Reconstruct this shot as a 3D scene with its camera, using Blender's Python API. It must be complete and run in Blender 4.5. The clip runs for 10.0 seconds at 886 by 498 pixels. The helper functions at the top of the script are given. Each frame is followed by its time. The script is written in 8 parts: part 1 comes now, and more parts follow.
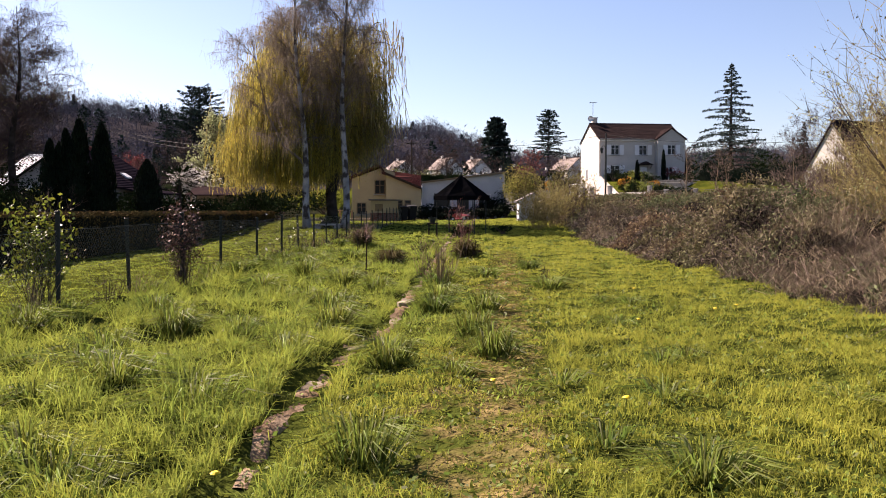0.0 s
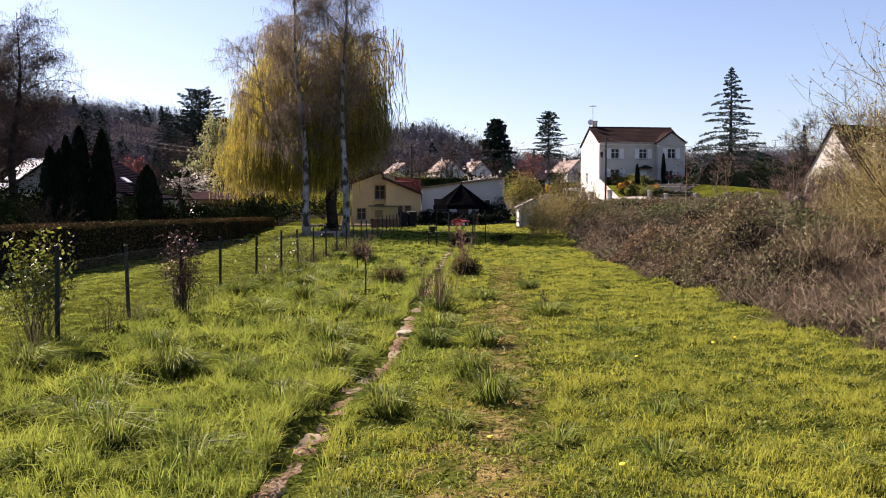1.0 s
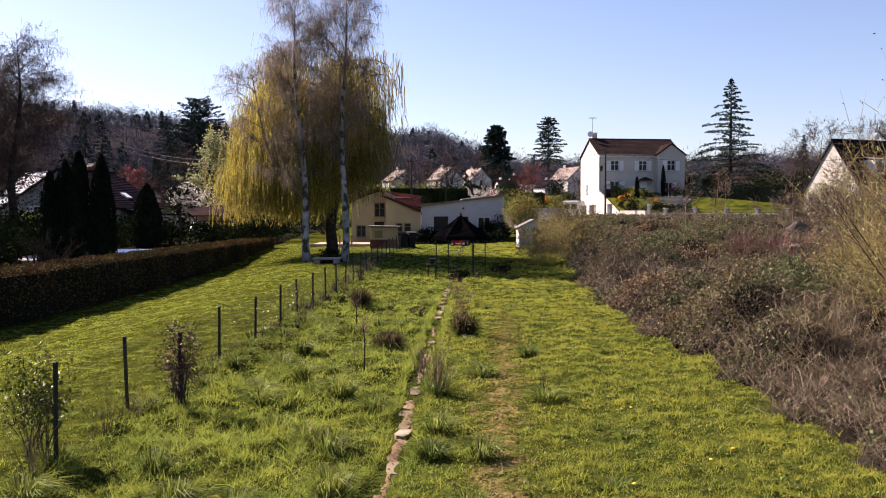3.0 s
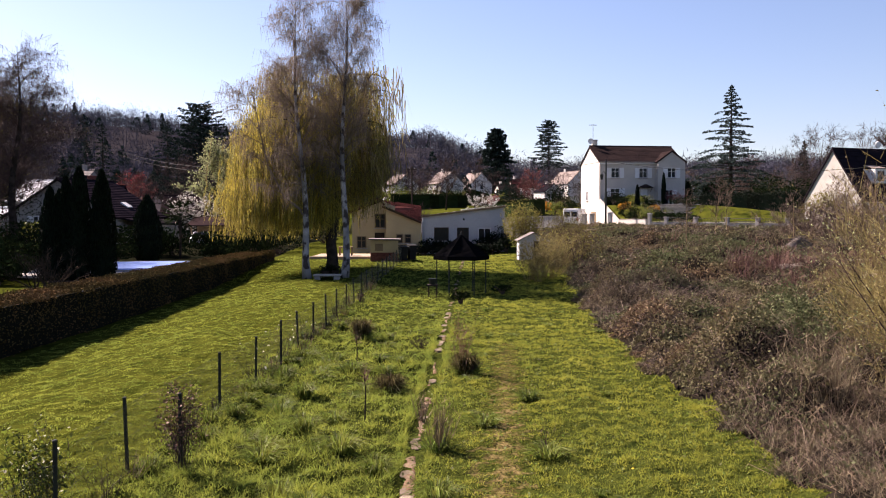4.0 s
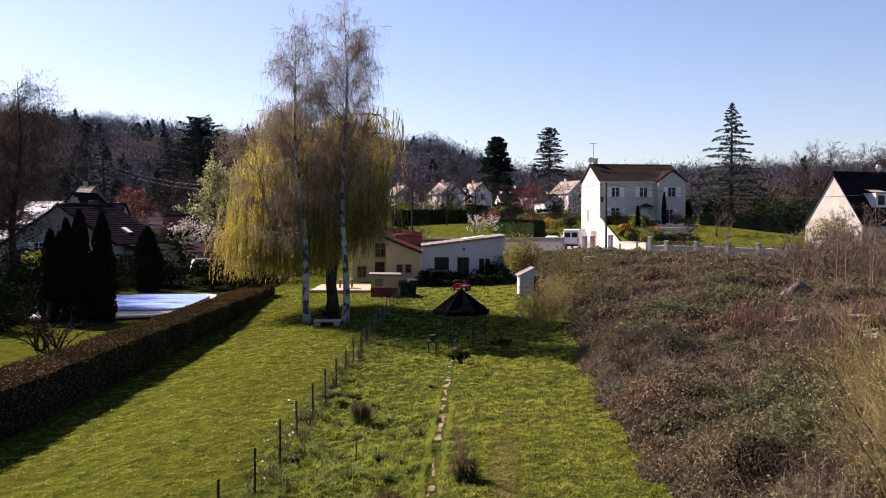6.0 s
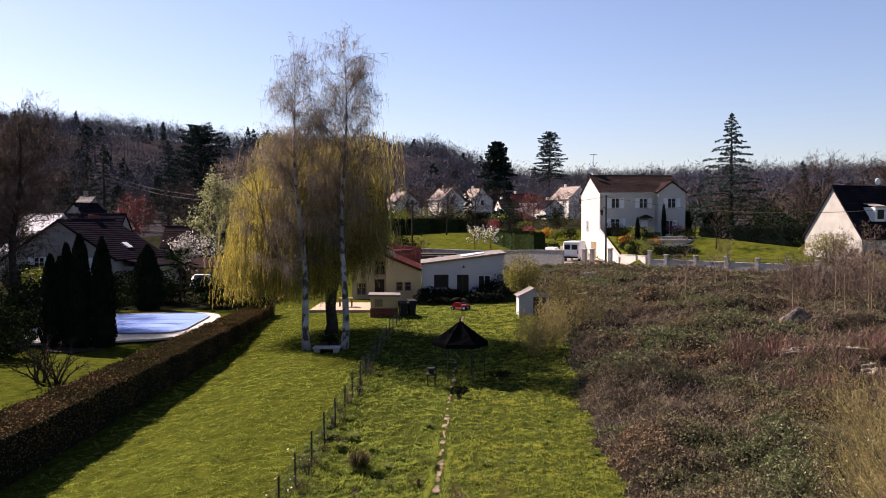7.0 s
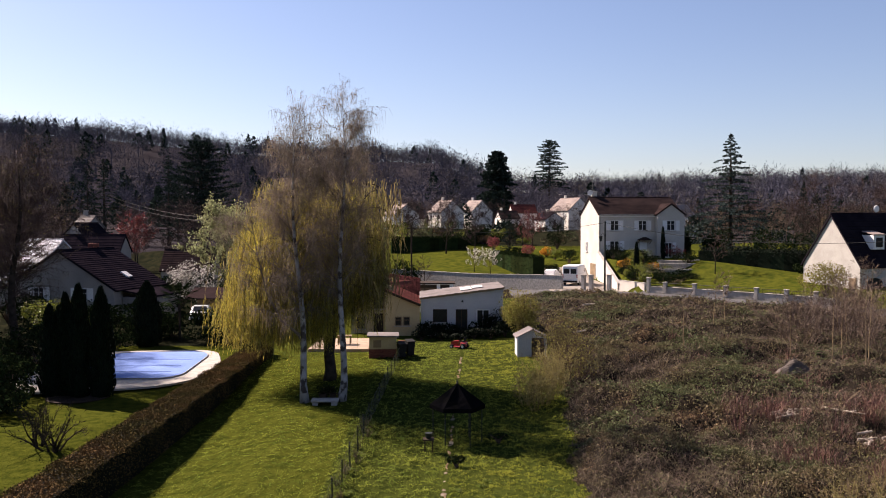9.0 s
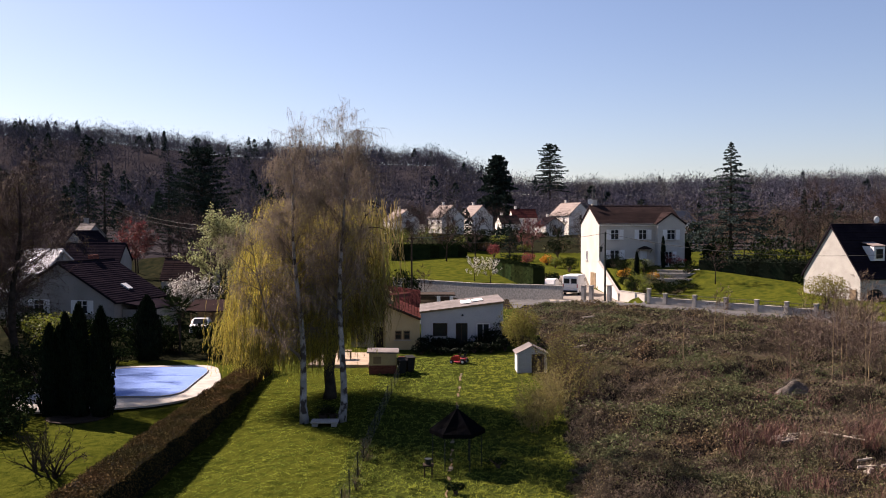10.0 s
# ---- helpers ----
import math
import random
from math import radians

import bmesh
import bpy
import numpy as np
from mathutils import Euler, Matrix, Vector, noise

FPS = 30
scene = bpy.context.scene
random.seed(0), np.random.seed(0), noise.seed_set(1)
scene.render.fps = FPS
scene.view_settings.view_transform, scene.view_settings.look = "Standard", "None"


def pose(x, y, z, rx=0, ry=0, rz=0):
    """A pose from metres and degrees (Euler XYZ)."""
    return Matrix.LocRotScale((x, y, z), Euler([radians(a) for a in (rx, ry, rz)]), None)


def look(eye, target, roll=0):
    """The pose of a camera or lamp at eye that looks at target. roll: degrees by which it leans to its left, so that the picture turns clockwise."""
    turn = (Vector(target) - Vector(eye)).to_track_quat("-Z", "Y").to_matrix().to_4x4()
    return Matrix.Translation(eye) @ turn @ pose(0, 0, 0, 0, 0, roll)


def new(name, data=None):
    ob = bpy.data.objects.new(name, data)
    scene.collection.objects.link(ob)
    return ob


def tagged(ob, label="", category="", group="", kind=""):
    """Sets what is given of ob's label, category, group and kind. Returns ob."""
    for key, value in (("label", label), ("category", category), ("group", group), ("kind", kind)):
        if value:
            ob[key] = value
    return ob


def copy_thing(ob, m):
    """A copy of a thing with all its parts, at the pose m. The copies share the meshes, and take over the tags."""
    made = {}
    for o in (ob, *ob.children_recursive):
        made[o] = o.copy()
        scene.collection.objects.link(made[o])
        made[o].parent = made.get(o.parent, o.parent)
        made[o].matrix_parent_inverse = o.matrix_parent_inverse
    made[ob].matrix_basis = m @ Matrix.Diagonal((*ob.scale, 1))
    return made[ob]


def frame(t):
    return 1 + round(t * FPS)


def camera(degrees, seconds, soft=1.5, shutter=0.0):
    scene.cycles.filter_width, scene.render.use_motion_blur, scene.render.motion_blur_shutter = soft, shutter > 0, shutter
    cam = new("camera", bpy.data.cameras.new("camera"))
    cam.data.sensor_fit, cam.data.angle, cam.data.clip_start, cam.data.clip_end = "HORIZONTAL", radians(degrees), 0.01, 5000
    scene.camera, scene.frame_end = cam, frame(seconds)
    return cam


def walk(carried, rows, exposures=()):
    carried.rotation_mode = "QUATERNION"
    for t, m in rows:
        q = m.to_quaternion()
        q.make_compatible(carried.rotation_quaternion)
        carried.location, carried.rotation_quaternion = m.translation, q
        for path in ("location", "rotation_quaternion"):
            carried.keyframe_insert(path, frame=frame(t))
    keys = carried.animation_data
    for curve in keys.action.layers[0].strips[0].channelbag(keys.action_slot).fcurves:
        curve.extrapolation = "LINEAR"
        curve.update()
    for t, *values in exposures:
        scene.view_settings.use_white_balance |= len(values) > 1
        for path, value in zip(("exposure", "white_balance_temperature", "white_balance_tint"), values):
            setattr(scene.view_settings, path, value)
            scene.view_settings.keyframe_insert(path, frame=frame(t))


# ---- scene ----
cam = camera(54.0, 10.0, soft=1.0)
PATH = [
    (0.0, -0.010, 0.107, 1.144, 87.460, 0.0, 0.001),
    (0.5, -0.010, 0.113, 1.269, 87.489, 0.0, 0.004),
    (1.0, 0.007, 0.103, 1.504, 87.522, 0.0, 0.012),
    (1.5, 0.026, 0.098, 1.753, 87.569, 0.0, 0.016),
    (2.0, 0.039, 0.097, 2.018, 87.620, 0.0, 0.015),
    (2.5, 0.037, 0.109, 2.353, 87.667, 0.0, 0.012),
    (4.0, 0.013, 0.223, 3.538, 87.796, 0.0, 0.026),
    (4.5, 0.017, 0.250, 3.980, 87.818, 0.0, 0.040),
    (5.0, 0.020, 0.271, 4.529, 87.843, 0.0, 0.049),
    (5.5, 0.027, 0.323, 5.160, 87.893, 0.0, 0.056),
    (7.0, 0.109, 0.273, 7.187, 88.008, 0.0, 0.095),
    (7.5, 0.146, 0.268, 7.868, 88.039, 0.0, 0.103),
    (8.0, 0.198, 0.270, 8.538, 88.080, 0.0, 0.104),
    (8.5, 0.235, 0.268, 9.214, 88.110, 0.000, 0.110),
    (9.0, 0.241, 0.247, 9.873, 88.161, 0.000, 0.119),
    (9.5, 0.266, 0.253, 10.542, 88.212, 0.000, 0.134),
    (10.0, 0.276, 0.270, 10.912, 88.251, 0.0, 0.152),
]
walk(cam, [(r[0], pose(*r[1:])) for r in PATH],
     exposures=[(0.0, 1.96, 7050, 29), (4.0, 1.9, 6900, 31), (5.5, 1.82, 6850, 30), (7.0, 1.7, 6900, 29), (8.5, 1.6, 6950, 28), (10.0, 1.56, 7000, 27.5)])

# ---- light ----
SUN_AZ, SUN_EL = radians(-51.0), radians(38.0)
world = bpy.data.worlds.new("world")
scene.world = world
world.use_nodes = True
wn = world.node_tree.nodes
sky = wn.new("ShaderNodeTexSky")
sky.sky_type = "NISHITA"
sky.sun_disc = False
sky.sun_elevation, sky.sun_rotation = SUN_EL, SUN_AZ
sky.air_density, sky.dust_density, sky.ozone_density = 1.0, 0.5, 4.0
wn["Background"].inputs["Strength"].default_value = 0.045
world.node_tree.links.new(sky.outputs[0], wn["Background"].inputs["Color"])
sun_data = bpy.data.lights.new("sun", "SUN")
sun_data.energy, sun_data.angle, sun_data.color = 5.0, radians(0.5), (1.0, 0.93, 0.82)
sun = new("sun", sun_data)
to_sun = Vector((math.sin(SUN_AZ) * math.cos(SUN_EL), math.cos(SUN_AZ) * math.cos(SUN_EL), math.sin(SUN_EL)))
sun.matrix_world = look(to_sun * 200, (0, 0, 0))

# ---- materials ----
MATS = {}


def mat(name, col, col2=None, rough=0.8, scale=3.0, fine=40.0, bump=0.0, island=0.0, through_light=0.0, metal=0.0,
        col3=None, coat=0.0, per_object=0.0, deep=0.05):
    """A surface: two colours mixed by coarse noise, darkened and lightened by fine noise, with optional relief,
    variation from piece to piece and light that shines through (leaves)."""
    m = bpy.data.materials.new(name)
    MATS[name] = m
    m.use_nodes = True
    n, l = m.node_tree.nodes, m.node_tree.links
    p = n["Principled BSDF"]
    p.inputs["Roughness"].default_value = rough
    p.inputs["Metallic"].default_value = metal
    p.inputs["Coat Weight"].default_value = coat
    p.inputs["Specular IOR Level"].default_value = 0.5 if (metal or rough < 0.4) else (0.2 if rough < 0.75 else (0.06 if rough < 0.93 else 0.0))
    col2 = col2 or tuple(c * 0.75 for c in col)
    geo = n.new("ShaderNodeNewGeometry")
    big = n.new("ShaderNodeTexNoise")
    big.inputs["Scale"].default_value, big.inputs["Detail"].default_value = scale, 5
    l.new(geo.outputs["Position"], big.inputs["Vector"])
    ramp = n.new("ShaderNodeValToRGB")
    ramp.color_ramp.elements[0].position, ramp.color_ramp.elements[1].position = 0.34, 0.66
    ramp.color_ramp.elements[0].color = (*col2, 1)
    ramp.color_ramp.elements[1].color = (*col, 1)
    if col3:
        e = ramp.color_ramp.elements.new(0.52)
        e.color = (*col3, 1)
    l.new(big.outputs["Fac"], ramp.inputs["Fac"])
    tiny = n.new("ShaderNodeTexNoise")
    tiny.inputs["Scale"].default_value, tiny.inputs["Detail"].default_value = fine, 4
    l.new(geo.outputs["Position"], tiny.inputs["Vector"])
    hsv = n.new("ShaderNodeHueSaturation")
    l.new(ramp.outputs["Color"], hsv.inputs["Color"])
    span = n.new("ShaderNodeMapRange")
    span.inputs["To Min"].default_value, span.inputs["To Max"].default_value = 0.72, 1.28
    l.new(tiny.outputs["Fac"], span.inputs["Value"])
    value = span.outputs["Result"]
    if island or per_object:
        if island:
            src = geo.outputs["Random Per Island"]
        else:
            src = n.new("ShaderNodeObjectInfo").outputs["Random"]
        k = island or per_object
        r2 = n.new("ShaderNodeMapRange")
        r2.inputs["To Min"].default_value, r2.inputs["To Max"].default_value = 1 - k, 1 + k
        l.new(src, r2.inputs["Value"])
        mul = n.new("ShaderNodeMath")
        mul.operation = "MULTIPLY"
        l.new(value, mul.inputs[0])
        l.new(r2.outputs["Result"], mul.inputs[1])
        value = mul.outputs[0]
        r3 = n.new("ShaderNodeMapRange")
        r3.inputs["To Min"].default_value, r3.inputs["To Max"].default_value = 0.5 - 0.05 * k, 0.5 + 0.05 * k
        l.new(src, r3.inputs["Value"])
        l.new(r3.outputs["Result"], hsv.inputs["Hue"])
    l.new(value, hsv.inputs["Value"])
    l.new(hsv.outputs["Color"], p.inputs["Base Color"])
    if bump:
        b = n.new("ShaderNodeBump")
        b.inputs["Strength"].default_value, b.inputs["Distance"].default_value = bump, deep
        l.new(tiny.outputs["Fac"], b.inputs["Height"])
        l.new(b.outputs["Normal"], p.inputs["Normal"])
    if through_light:
        t = n.new("ShaderNodeBsdfTranslucent")
        l.new(hsv.outputs["Color"], t.inputs["Color"])
        mix = n.new("ShaderNodeMixShader")
        mix.inputs[0].default_value = through_light
        l.new(p.outputs[0], mix.inputs[1])
        l.new(t.outputs[0], mix.inputs[2])
        l.new(mix.outputs[0], n["Material Output"].inputs["Surface"])
    return m


LAWN = mat("lawn_soil", (0.037, 0.047, 0.0095), (0.016, 0.023, 0.005), 0.95, 3.5, 11, 1.0, col3=(0.034, 0.042, 0.008), deep=0.08)
LAWN_CUT = mat("mown_lawn", (0.05, 0.056, 0.0085), (0.025, 0.032, 0.005), 0.95, 2.0, 7, 1.0, col3=(0.041, 0.047, 0.007), deep=0.1)
FAR_LAWN = mat("sunlit_lawn", (0.062, 0.067, 0.009), (0.026, 0.036, 0.006), 0.95, 1.1, 9, 1.0, col3=(0.047, 0.053, 0.008))
# Garden soil; in the left garden its darkness also stands for tree shade.
SOIL_AND_SHADE = mat("soil_and_shade", (0.018, 0.018, 0.01), (0.008, 0.01, 0.006), 0.95, 0.9, 9, 0.8)


def wear_path(m, slope, start, wide, colour, far):
    """A trodden line of dry earth and thatch in the meadow, broken up by noise."""
    n, l = m.node_tree.nodes, m.node_tree.links
    geo = n.new("ShaderNodeNewGeometry")
    sep = n.new("ShaderNodeSeparateXYZ")
    l.new(geo.outputs["Position"], sep.inputs[0])
    line = n.new("ShaderNodeMath")
    line.operation, line.inputs[1].default_value, line.inputs[2].default_value = "MULTIPLY_ADD", -slope, -start
    l.new(sep.outputs["Y"], line.inputs[0])
    off = n.new("ShaderNodeMath")
    off.operation = "ADD"
    l.new(sep.outputs["X"], off.inputs[0])
    l.new(line.outputs[0], off.inputs[1])
    size = n.new("ShaderNodeMath")
    size.operation = "ABSOLUTE"
    l.new(off.outputs[0], size.inputs[0])
    tex = n.new("ShaderNodeTexNoise")
    tex.inputs["Scale"].default_value, tex.inputs["Detail"].default_value = 3.5, 6
    l.new(geo.outputs["Position"], tex.inputs["Vector"])
    add = n.new("ShaderNodeMath")
    add.operation, add.inputs[1].default_value = "MULTIPLY_ADD", 1.9 * wide
    l.new(tex.outputs["Fac"], add.inputs[0])
    l.new(size.outputs[0], add.inputs[2])
    span = n.new("ShaderNodeMapRange")
    span.inputs["From Min"].default_value, span.inputs["From Max"].default_value = 1.2 * wide + 0.0, 0.75 * wide
    l.new(add.outputs[0], span.inputs["Value"])
    end = n.new("ShaderNodeMapRange")
    end.inputs["From Min"].default_value, end.inputs["From Max"].default_value = far, far * 0.6
    l.new(sep.outputs["Y"], end.inputs["Value"])
    both = n.new("ShaderNodeMath")
    both.operation = "MULTIPLY"
    l.new(span.outputs[0], both.inputs[0])
    l.new(end.outputs[0], both.inputs[1])
    mix = n.new("ShaderNodeMix")
    mix.data_type = "RGBA"
    l.new(both.outputs[0], mix.inputs["Factor"])
    p = n["Principled BSDF"]
    l.new(p.inputs["Base Color"].links[0].from_socket, mix.inputs["A"])
    mix.inputs["B"].default_value = (*colour, 1)
    l.new(mix.outputs["Result"], p.inputs["Base Color"])


wear_path(LAWN, 0.079, -0.13, 1.15, (0.16, 0.12, 0.05), 24.0)
# Litter colour, darkened to give the shade between bramble leaves.
BRAMBLE_SOIL_SHADE = mat("bramble_litter_shade", (0.022, 0.018, 0.013), (0.009, 0.0075, 0.006), 0.95, 0.8, 12, 0.8)
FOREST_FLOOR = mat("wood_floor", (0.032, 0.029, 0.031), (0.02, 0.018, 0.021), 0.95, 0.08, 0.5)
ASPHALT = mat("asphalt", (0.09, 0.088, 0.088), (0.065, 0.064, 0.064), 0.9, 0.6, 60, 0.2)
GRAVEL = mat("pale_gravel", (0.24, 0.21, 0.18), (0.18, 0.16, 0.13), 0.9, 1.2, 60, 0.3)
PATH_EARTH = mat("sandy_earth", (0.23, 0.17, 0.115), (0.1, 0.064, 0.038), 0.95, 3.4, 30, 0.8, col3=(0.16, 0.112, 0.072))
TERRACE = mat("pale_paving", (0.36, 0.28, 0.2), (0.25, 0.195, 0.14), 0.9, 1.5, 30, 0.2)
BLADE = mat("grass_blade", (0.29, 0.295, 0.046), (0.185, 0.21, 0.033), 0.8, 0.7, 6, 0, 0.22, 0.45, col3=(0.238, 0.25, 0.039))
LUSH = mat("lush_grass_blade", (0.25, 0.28, 0.046), (0.145, 0.19, 0.034), 0.78, 0.9, 6, 0, 0.3, 0.45, col3=(0.2, 0.235, 0.04))
TUFT = mat("coarse_grass_blade", (0.15, 0.175, 0.03), (0.07, 0.1, 0.018), 0.65, 1.5, 12, 0, 0.5, 0.45)
OLD_TUFT = mat("withered_tussock", (0.1, 0.078, 0.032), (0.045, 0.04, 0.016), 0.8, 2.0, 14, 0, 0.5, 0.3)
STRAW = mat("dry_grass", (0.2, 0.15, 0.05), (0.13, 0.1, 0.03), 0.8, 2, 12, 0, 0.4, 0.3)
BRAMBLE_LEAF = mat("bramble_leaf", (0.082, 0.098, 0.042), (0.13, 0.088, 0.053), 0.8, 0.3, 3, 0, 0.5, 0.2, col3=(0.092, 0.092, 0.045))
DEAD_STEM = mat("dead_weed_stem", (0.2, 0.16, 0.1), (0.1, 0.08, 0.06), 0.85, 0.35, 10, 0, 0.45, 0.1, col3=(0.145, 0.117, 0.078))
CANE = mat("bramble_cane", (0.135, 0.09, 0.06), (0.07, 0.047, 0.036), 0.7, 0.3, 10, 0, 0.5)
RED_CANE = mat("red_stem", (0.16, 0.078, 0.058), (0.105, 0.055, 0.046), 0.7, 0.8, 10, 0, 0.5)
DRY_STEM = mat("dry_stem", (0.24, 0.18, 0.105), (0.15, 0.105, 0.06), 0.8, 2, 20, 0, 0.4)
BARK = mat("dark_bark", (0.05, 0.04, 0.032), (0.024, 0.019, 0.016), 0.95, 3, 30, 0.8)
BROWN_TWIG = mat("brown_twig", (0.075, 0.05, 0.042), (0.045, 0.03, 0.027), 0.85, 1, 10, 0, 0.35)
BIRCH_TWIG = mat("birch_twig", (0.2, 0.16, 0.122), (0.13, 0.103, 0.083), 0.8, 1, 10, 0, 0.35, 0.32)
# Hill haze is mixed into the next two colours as a blue tint.
HAZY_TWIG = mat("hazy_wood_twig", (0.072, 0.069, 0.088), (0.048, 0.05, 0.072), 0.95, 0.02, 0.12, 0, 0.1, col3=(0.06, 0.06, 0.08))
HAZY_GREY = mat("hazy_grey_twig", (0.09, 0.084, 0.096), (0.06, 0.058, 0.073), 0.95, 0.02, 0.12, 0, 0.12)
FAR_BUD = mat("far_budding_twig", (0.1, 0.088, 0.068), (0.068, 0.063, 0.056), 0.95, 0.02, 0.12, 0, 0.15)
MID_TWIG = mat("garden_wood_twig", (0.15, 0.108, 0.07), (0.06, 0.045, 0.038), 0.95, 0.09, 0.6, 0, 0.35, col3=(0.095, 0.07, 0.053))
WILLOW_SHOOT = mat("willow_shoot", (0.25, 0.2, 0.08), (0.155, 0.122, 0.058), 0.8, 0.6, 8, 0, 0.4, 0.35)
RENDER_FAR = mat("weathered_render", (0.66, 0.62, 0.55), (0.56, 0.52, 0.46), 0.95, 0.4, 8, 0.1)
RENDER_BEIGE = mat("beige_roughcast", (0.43, 0.415, 0.37), (0.35, 0.335, 0.3), 0.95, 0.8, 30, 0.4)
WILLOW_LEAF = mat("willow_leaf", (0.44, 0.355, 0.065), (0.29, 0.24, 0.05), 0.75, 0.5, 5, 0, 0.3, 0.5)
BUD_LEAF = mat("young_leaf", (0.19, 0.165, 0.042), (0.125, 0.112, 0.034), 0.75, 1, 8, 0, 0.4, 0.45)
PALE_SHOOT = mat("willow_bud", (0.2, 0.165, 0.055), (0.125, 0.105, 0.042), 0.55, 1, 8, 0, 0.4, 0.45)
FRESH_LEAF = mat("fresh_leaf", (0.14, 0.15, 0.022), (0.08, 0.1, 0.015), 0.5, 1, 8, 0, 0.5, 0.4)
DARK_LEAF = mat("evergreen_leaf", (0.017, 0.025, 0.009), (0.008, 0.014, 0.006), 0.95, 1, 8, 0, 0.4, 0.03)
CONIFER = mat("conifer_needle", (0.022, 0.034, 0.026), (0.012, 0.02, 0.017), 0.95, 0.6, 8, 0, 0.5, 0.08)
CEDAR = mat("cedar_needle", (0.045, 0.062, 0.055), (0.024, 0.036, 0.033), 0.95, 0.6, 8, 0, 0.4, 0.1)
CYPRESS = mat("cypress_scale", (0.008, 0.014, 0.007), (0.005, 0.009, 0.005), 0.85, 1, 8, 0, 0.5, 0.05)
HEDGE_LEAF = mat("hedge_leaf", (0.125, 0.078, 0.036), (0.06, 0.05, 0.02), 0.95, 0.5, 5, 0, 0.22, 0.0, col3=(0.092, 0.062, 0.026))
PALE_LEAF = mat("pale_leaf", (0.3, 0.31, 0.15), (0.2, 0.22, 0.09), 0.6, 0.8, 8, 0, 0.4, 0.4)
# Near-black wood; the shade of the hedge's sides is in this colour.
HEDGE_CORE_SHADE = mat("hedge_wood_shade", (0.01, 0.009, 0.005), (0.006, 0.006, 0.003), 0.9, 1, 8)
BLOSSOM = mat("white_blossom", (0.75, 0.72, 0.66), (0.6, 0.58, 0.5), 0.7, 2, 8, 0, 0.2, 0.3)
RED_LEAF = mat("red_leaf", (0.21, 0.035, 0.04), (0.12, 0.026, 0.028), 0.6, 1, 8, 0, 0.5, 0.3)
ORANGE_LEAF = mat("orange_leaf", (0.5, 0.24, 0.02), (0.38, 0.17, 0.02), 0.6, 2, 8, 0, 0.4, 0.3)
YELLOW_PETAL = mat("yellow_petal", (0.7, 0.5, 0.02), None, 0.6, 2, 8)
RENDER_CREAM = mat("cream_render", (0.47, 0.44, 0.395), (0.4, 0.372, 0.33), 0.9, 0.5, 25, 0.1)
RENDER_GREY = mat("grey_render", (0.29, 0.272, 0.255), (0.235, 0.22, 0.205), 0.9, 0.5, 20, 0.1)
RENDER_WHITE = mat("white_render", (0.44, 0.44, 0.44), (0.37, 0.37, 0.38), 0.9, 0.5, 20, 0.1)
RENDER_YELLOW = mat("yellow_render", (0.44, 0.35, 0.2), (0.37, 0.29, 0.17), 0.9, 0.6, 20, 0.1)
WHITE_PAINT = mat("white_paint", (0.66, 0.66, 0.65), (0.6, 0.6, 0.59), 0.5, 1, 20)
STONE = mat("pale_stone", (0.36, 0.335, 0.3), (0.27, 0.25, 0.225), 0.9, 1.5, 20, 0.3, per_object=0.12)
CONCRETE = mat("worn_concrete", (0.25, 0.205, 0.155), (0.12, 0.09, 0.06), 0.9, 2.5, 40, 0.4, per_object=0.25, col3=(0.14, 0.112, 0.078))
TILE_BROWN = mat("brown_roof_tile", (0.034, 0.023, 0.022), (0.024, 0.017, 0.017), 0.95, 0.8, 12, 0.2, per_object=0.2)
TILE_DARK = mat("dark_roof_tile", (0.018, 0.014, 0.018), (0.011, 0.009, 0.013), 0.95, 0.8, 12, 0.2, per_object=0.2)
TILE_RED = mat("red_roof_tile", (0.1, 0.036, 0.03), (0.05, 0.022, 0.019), 0.95, 1.2, 10, 0.2, per_object=0.3)
TILE_PINK = mat("weathered_pink_tile", (0.25, 0.205, 0.18), (0.19, 0.155, 0.14), 0.85, 0.6, 6, 0.2)
LANE_STONE = mat("field_stone", (0.4, 0.375, 0.34), (0.25, 0.235, 0.21), 0.95, 5.0, 12, 0.6, col3=(0.33, 0.31, 0.28))
PALE_METAL = mat("pale_sheet_roof", (0.62, 0.62, 0.63), (0.5, 0.5, 0.52), 0.3, 0.8, 8)
HEAP = mat("weathered_cuttings", (0.15, 0.13, 0.112), (0.07, 0.06, 0.053), 0.95, 2.2, 14, 1.0, col3=(0.11, 0.095, 0.083))
CUT_WOOD = mat("cut_branch", (0.42, 0.36, 0.29), (0.2, 0.165, 0.13), 0.9, 5, 40, 0.4)
FIBRE_CEMENT = mat("fibre_cement_sheet", (0.17, 0.15, 0.142), (0.11, 0.098, 0.092), 0.85, 0.8, 12, 0.2)
GLASS_DARK = mat("window_glass", (0.02, 0.022, 0.025), (0.015, 0.018, 0.02), 0.12, 1, 5)
DARK_WOOD = mat("dark_wood", (0.05, 0.035, 0.025), (0.03, 0.022, 0.017), 0.8, 2, 30, 0.3)
WOOD = mat("weathered_wood", (0.22, 0.16, 0.1), (0.15, 0.11, 0.07), 0.85, 2, 30, 0.3)
DARK_METAL = mat("dark_green_metal", (0.018, 0.022, 0.018), (0.012, 0.014, 0.012), 0.5, 3, 30)
GALV = mat("galvanised_wire", (0.1, 0.1, 0.085), (0.06, 0.062, 0.055), 0.5, 3, 30, metal=0.4)
BLACK_CLOTH = mat("black_canvas", (0.004, 0.004, 0.005), (0.003, 0.003, 0.003), 0.95, 2, 30, 0.1)
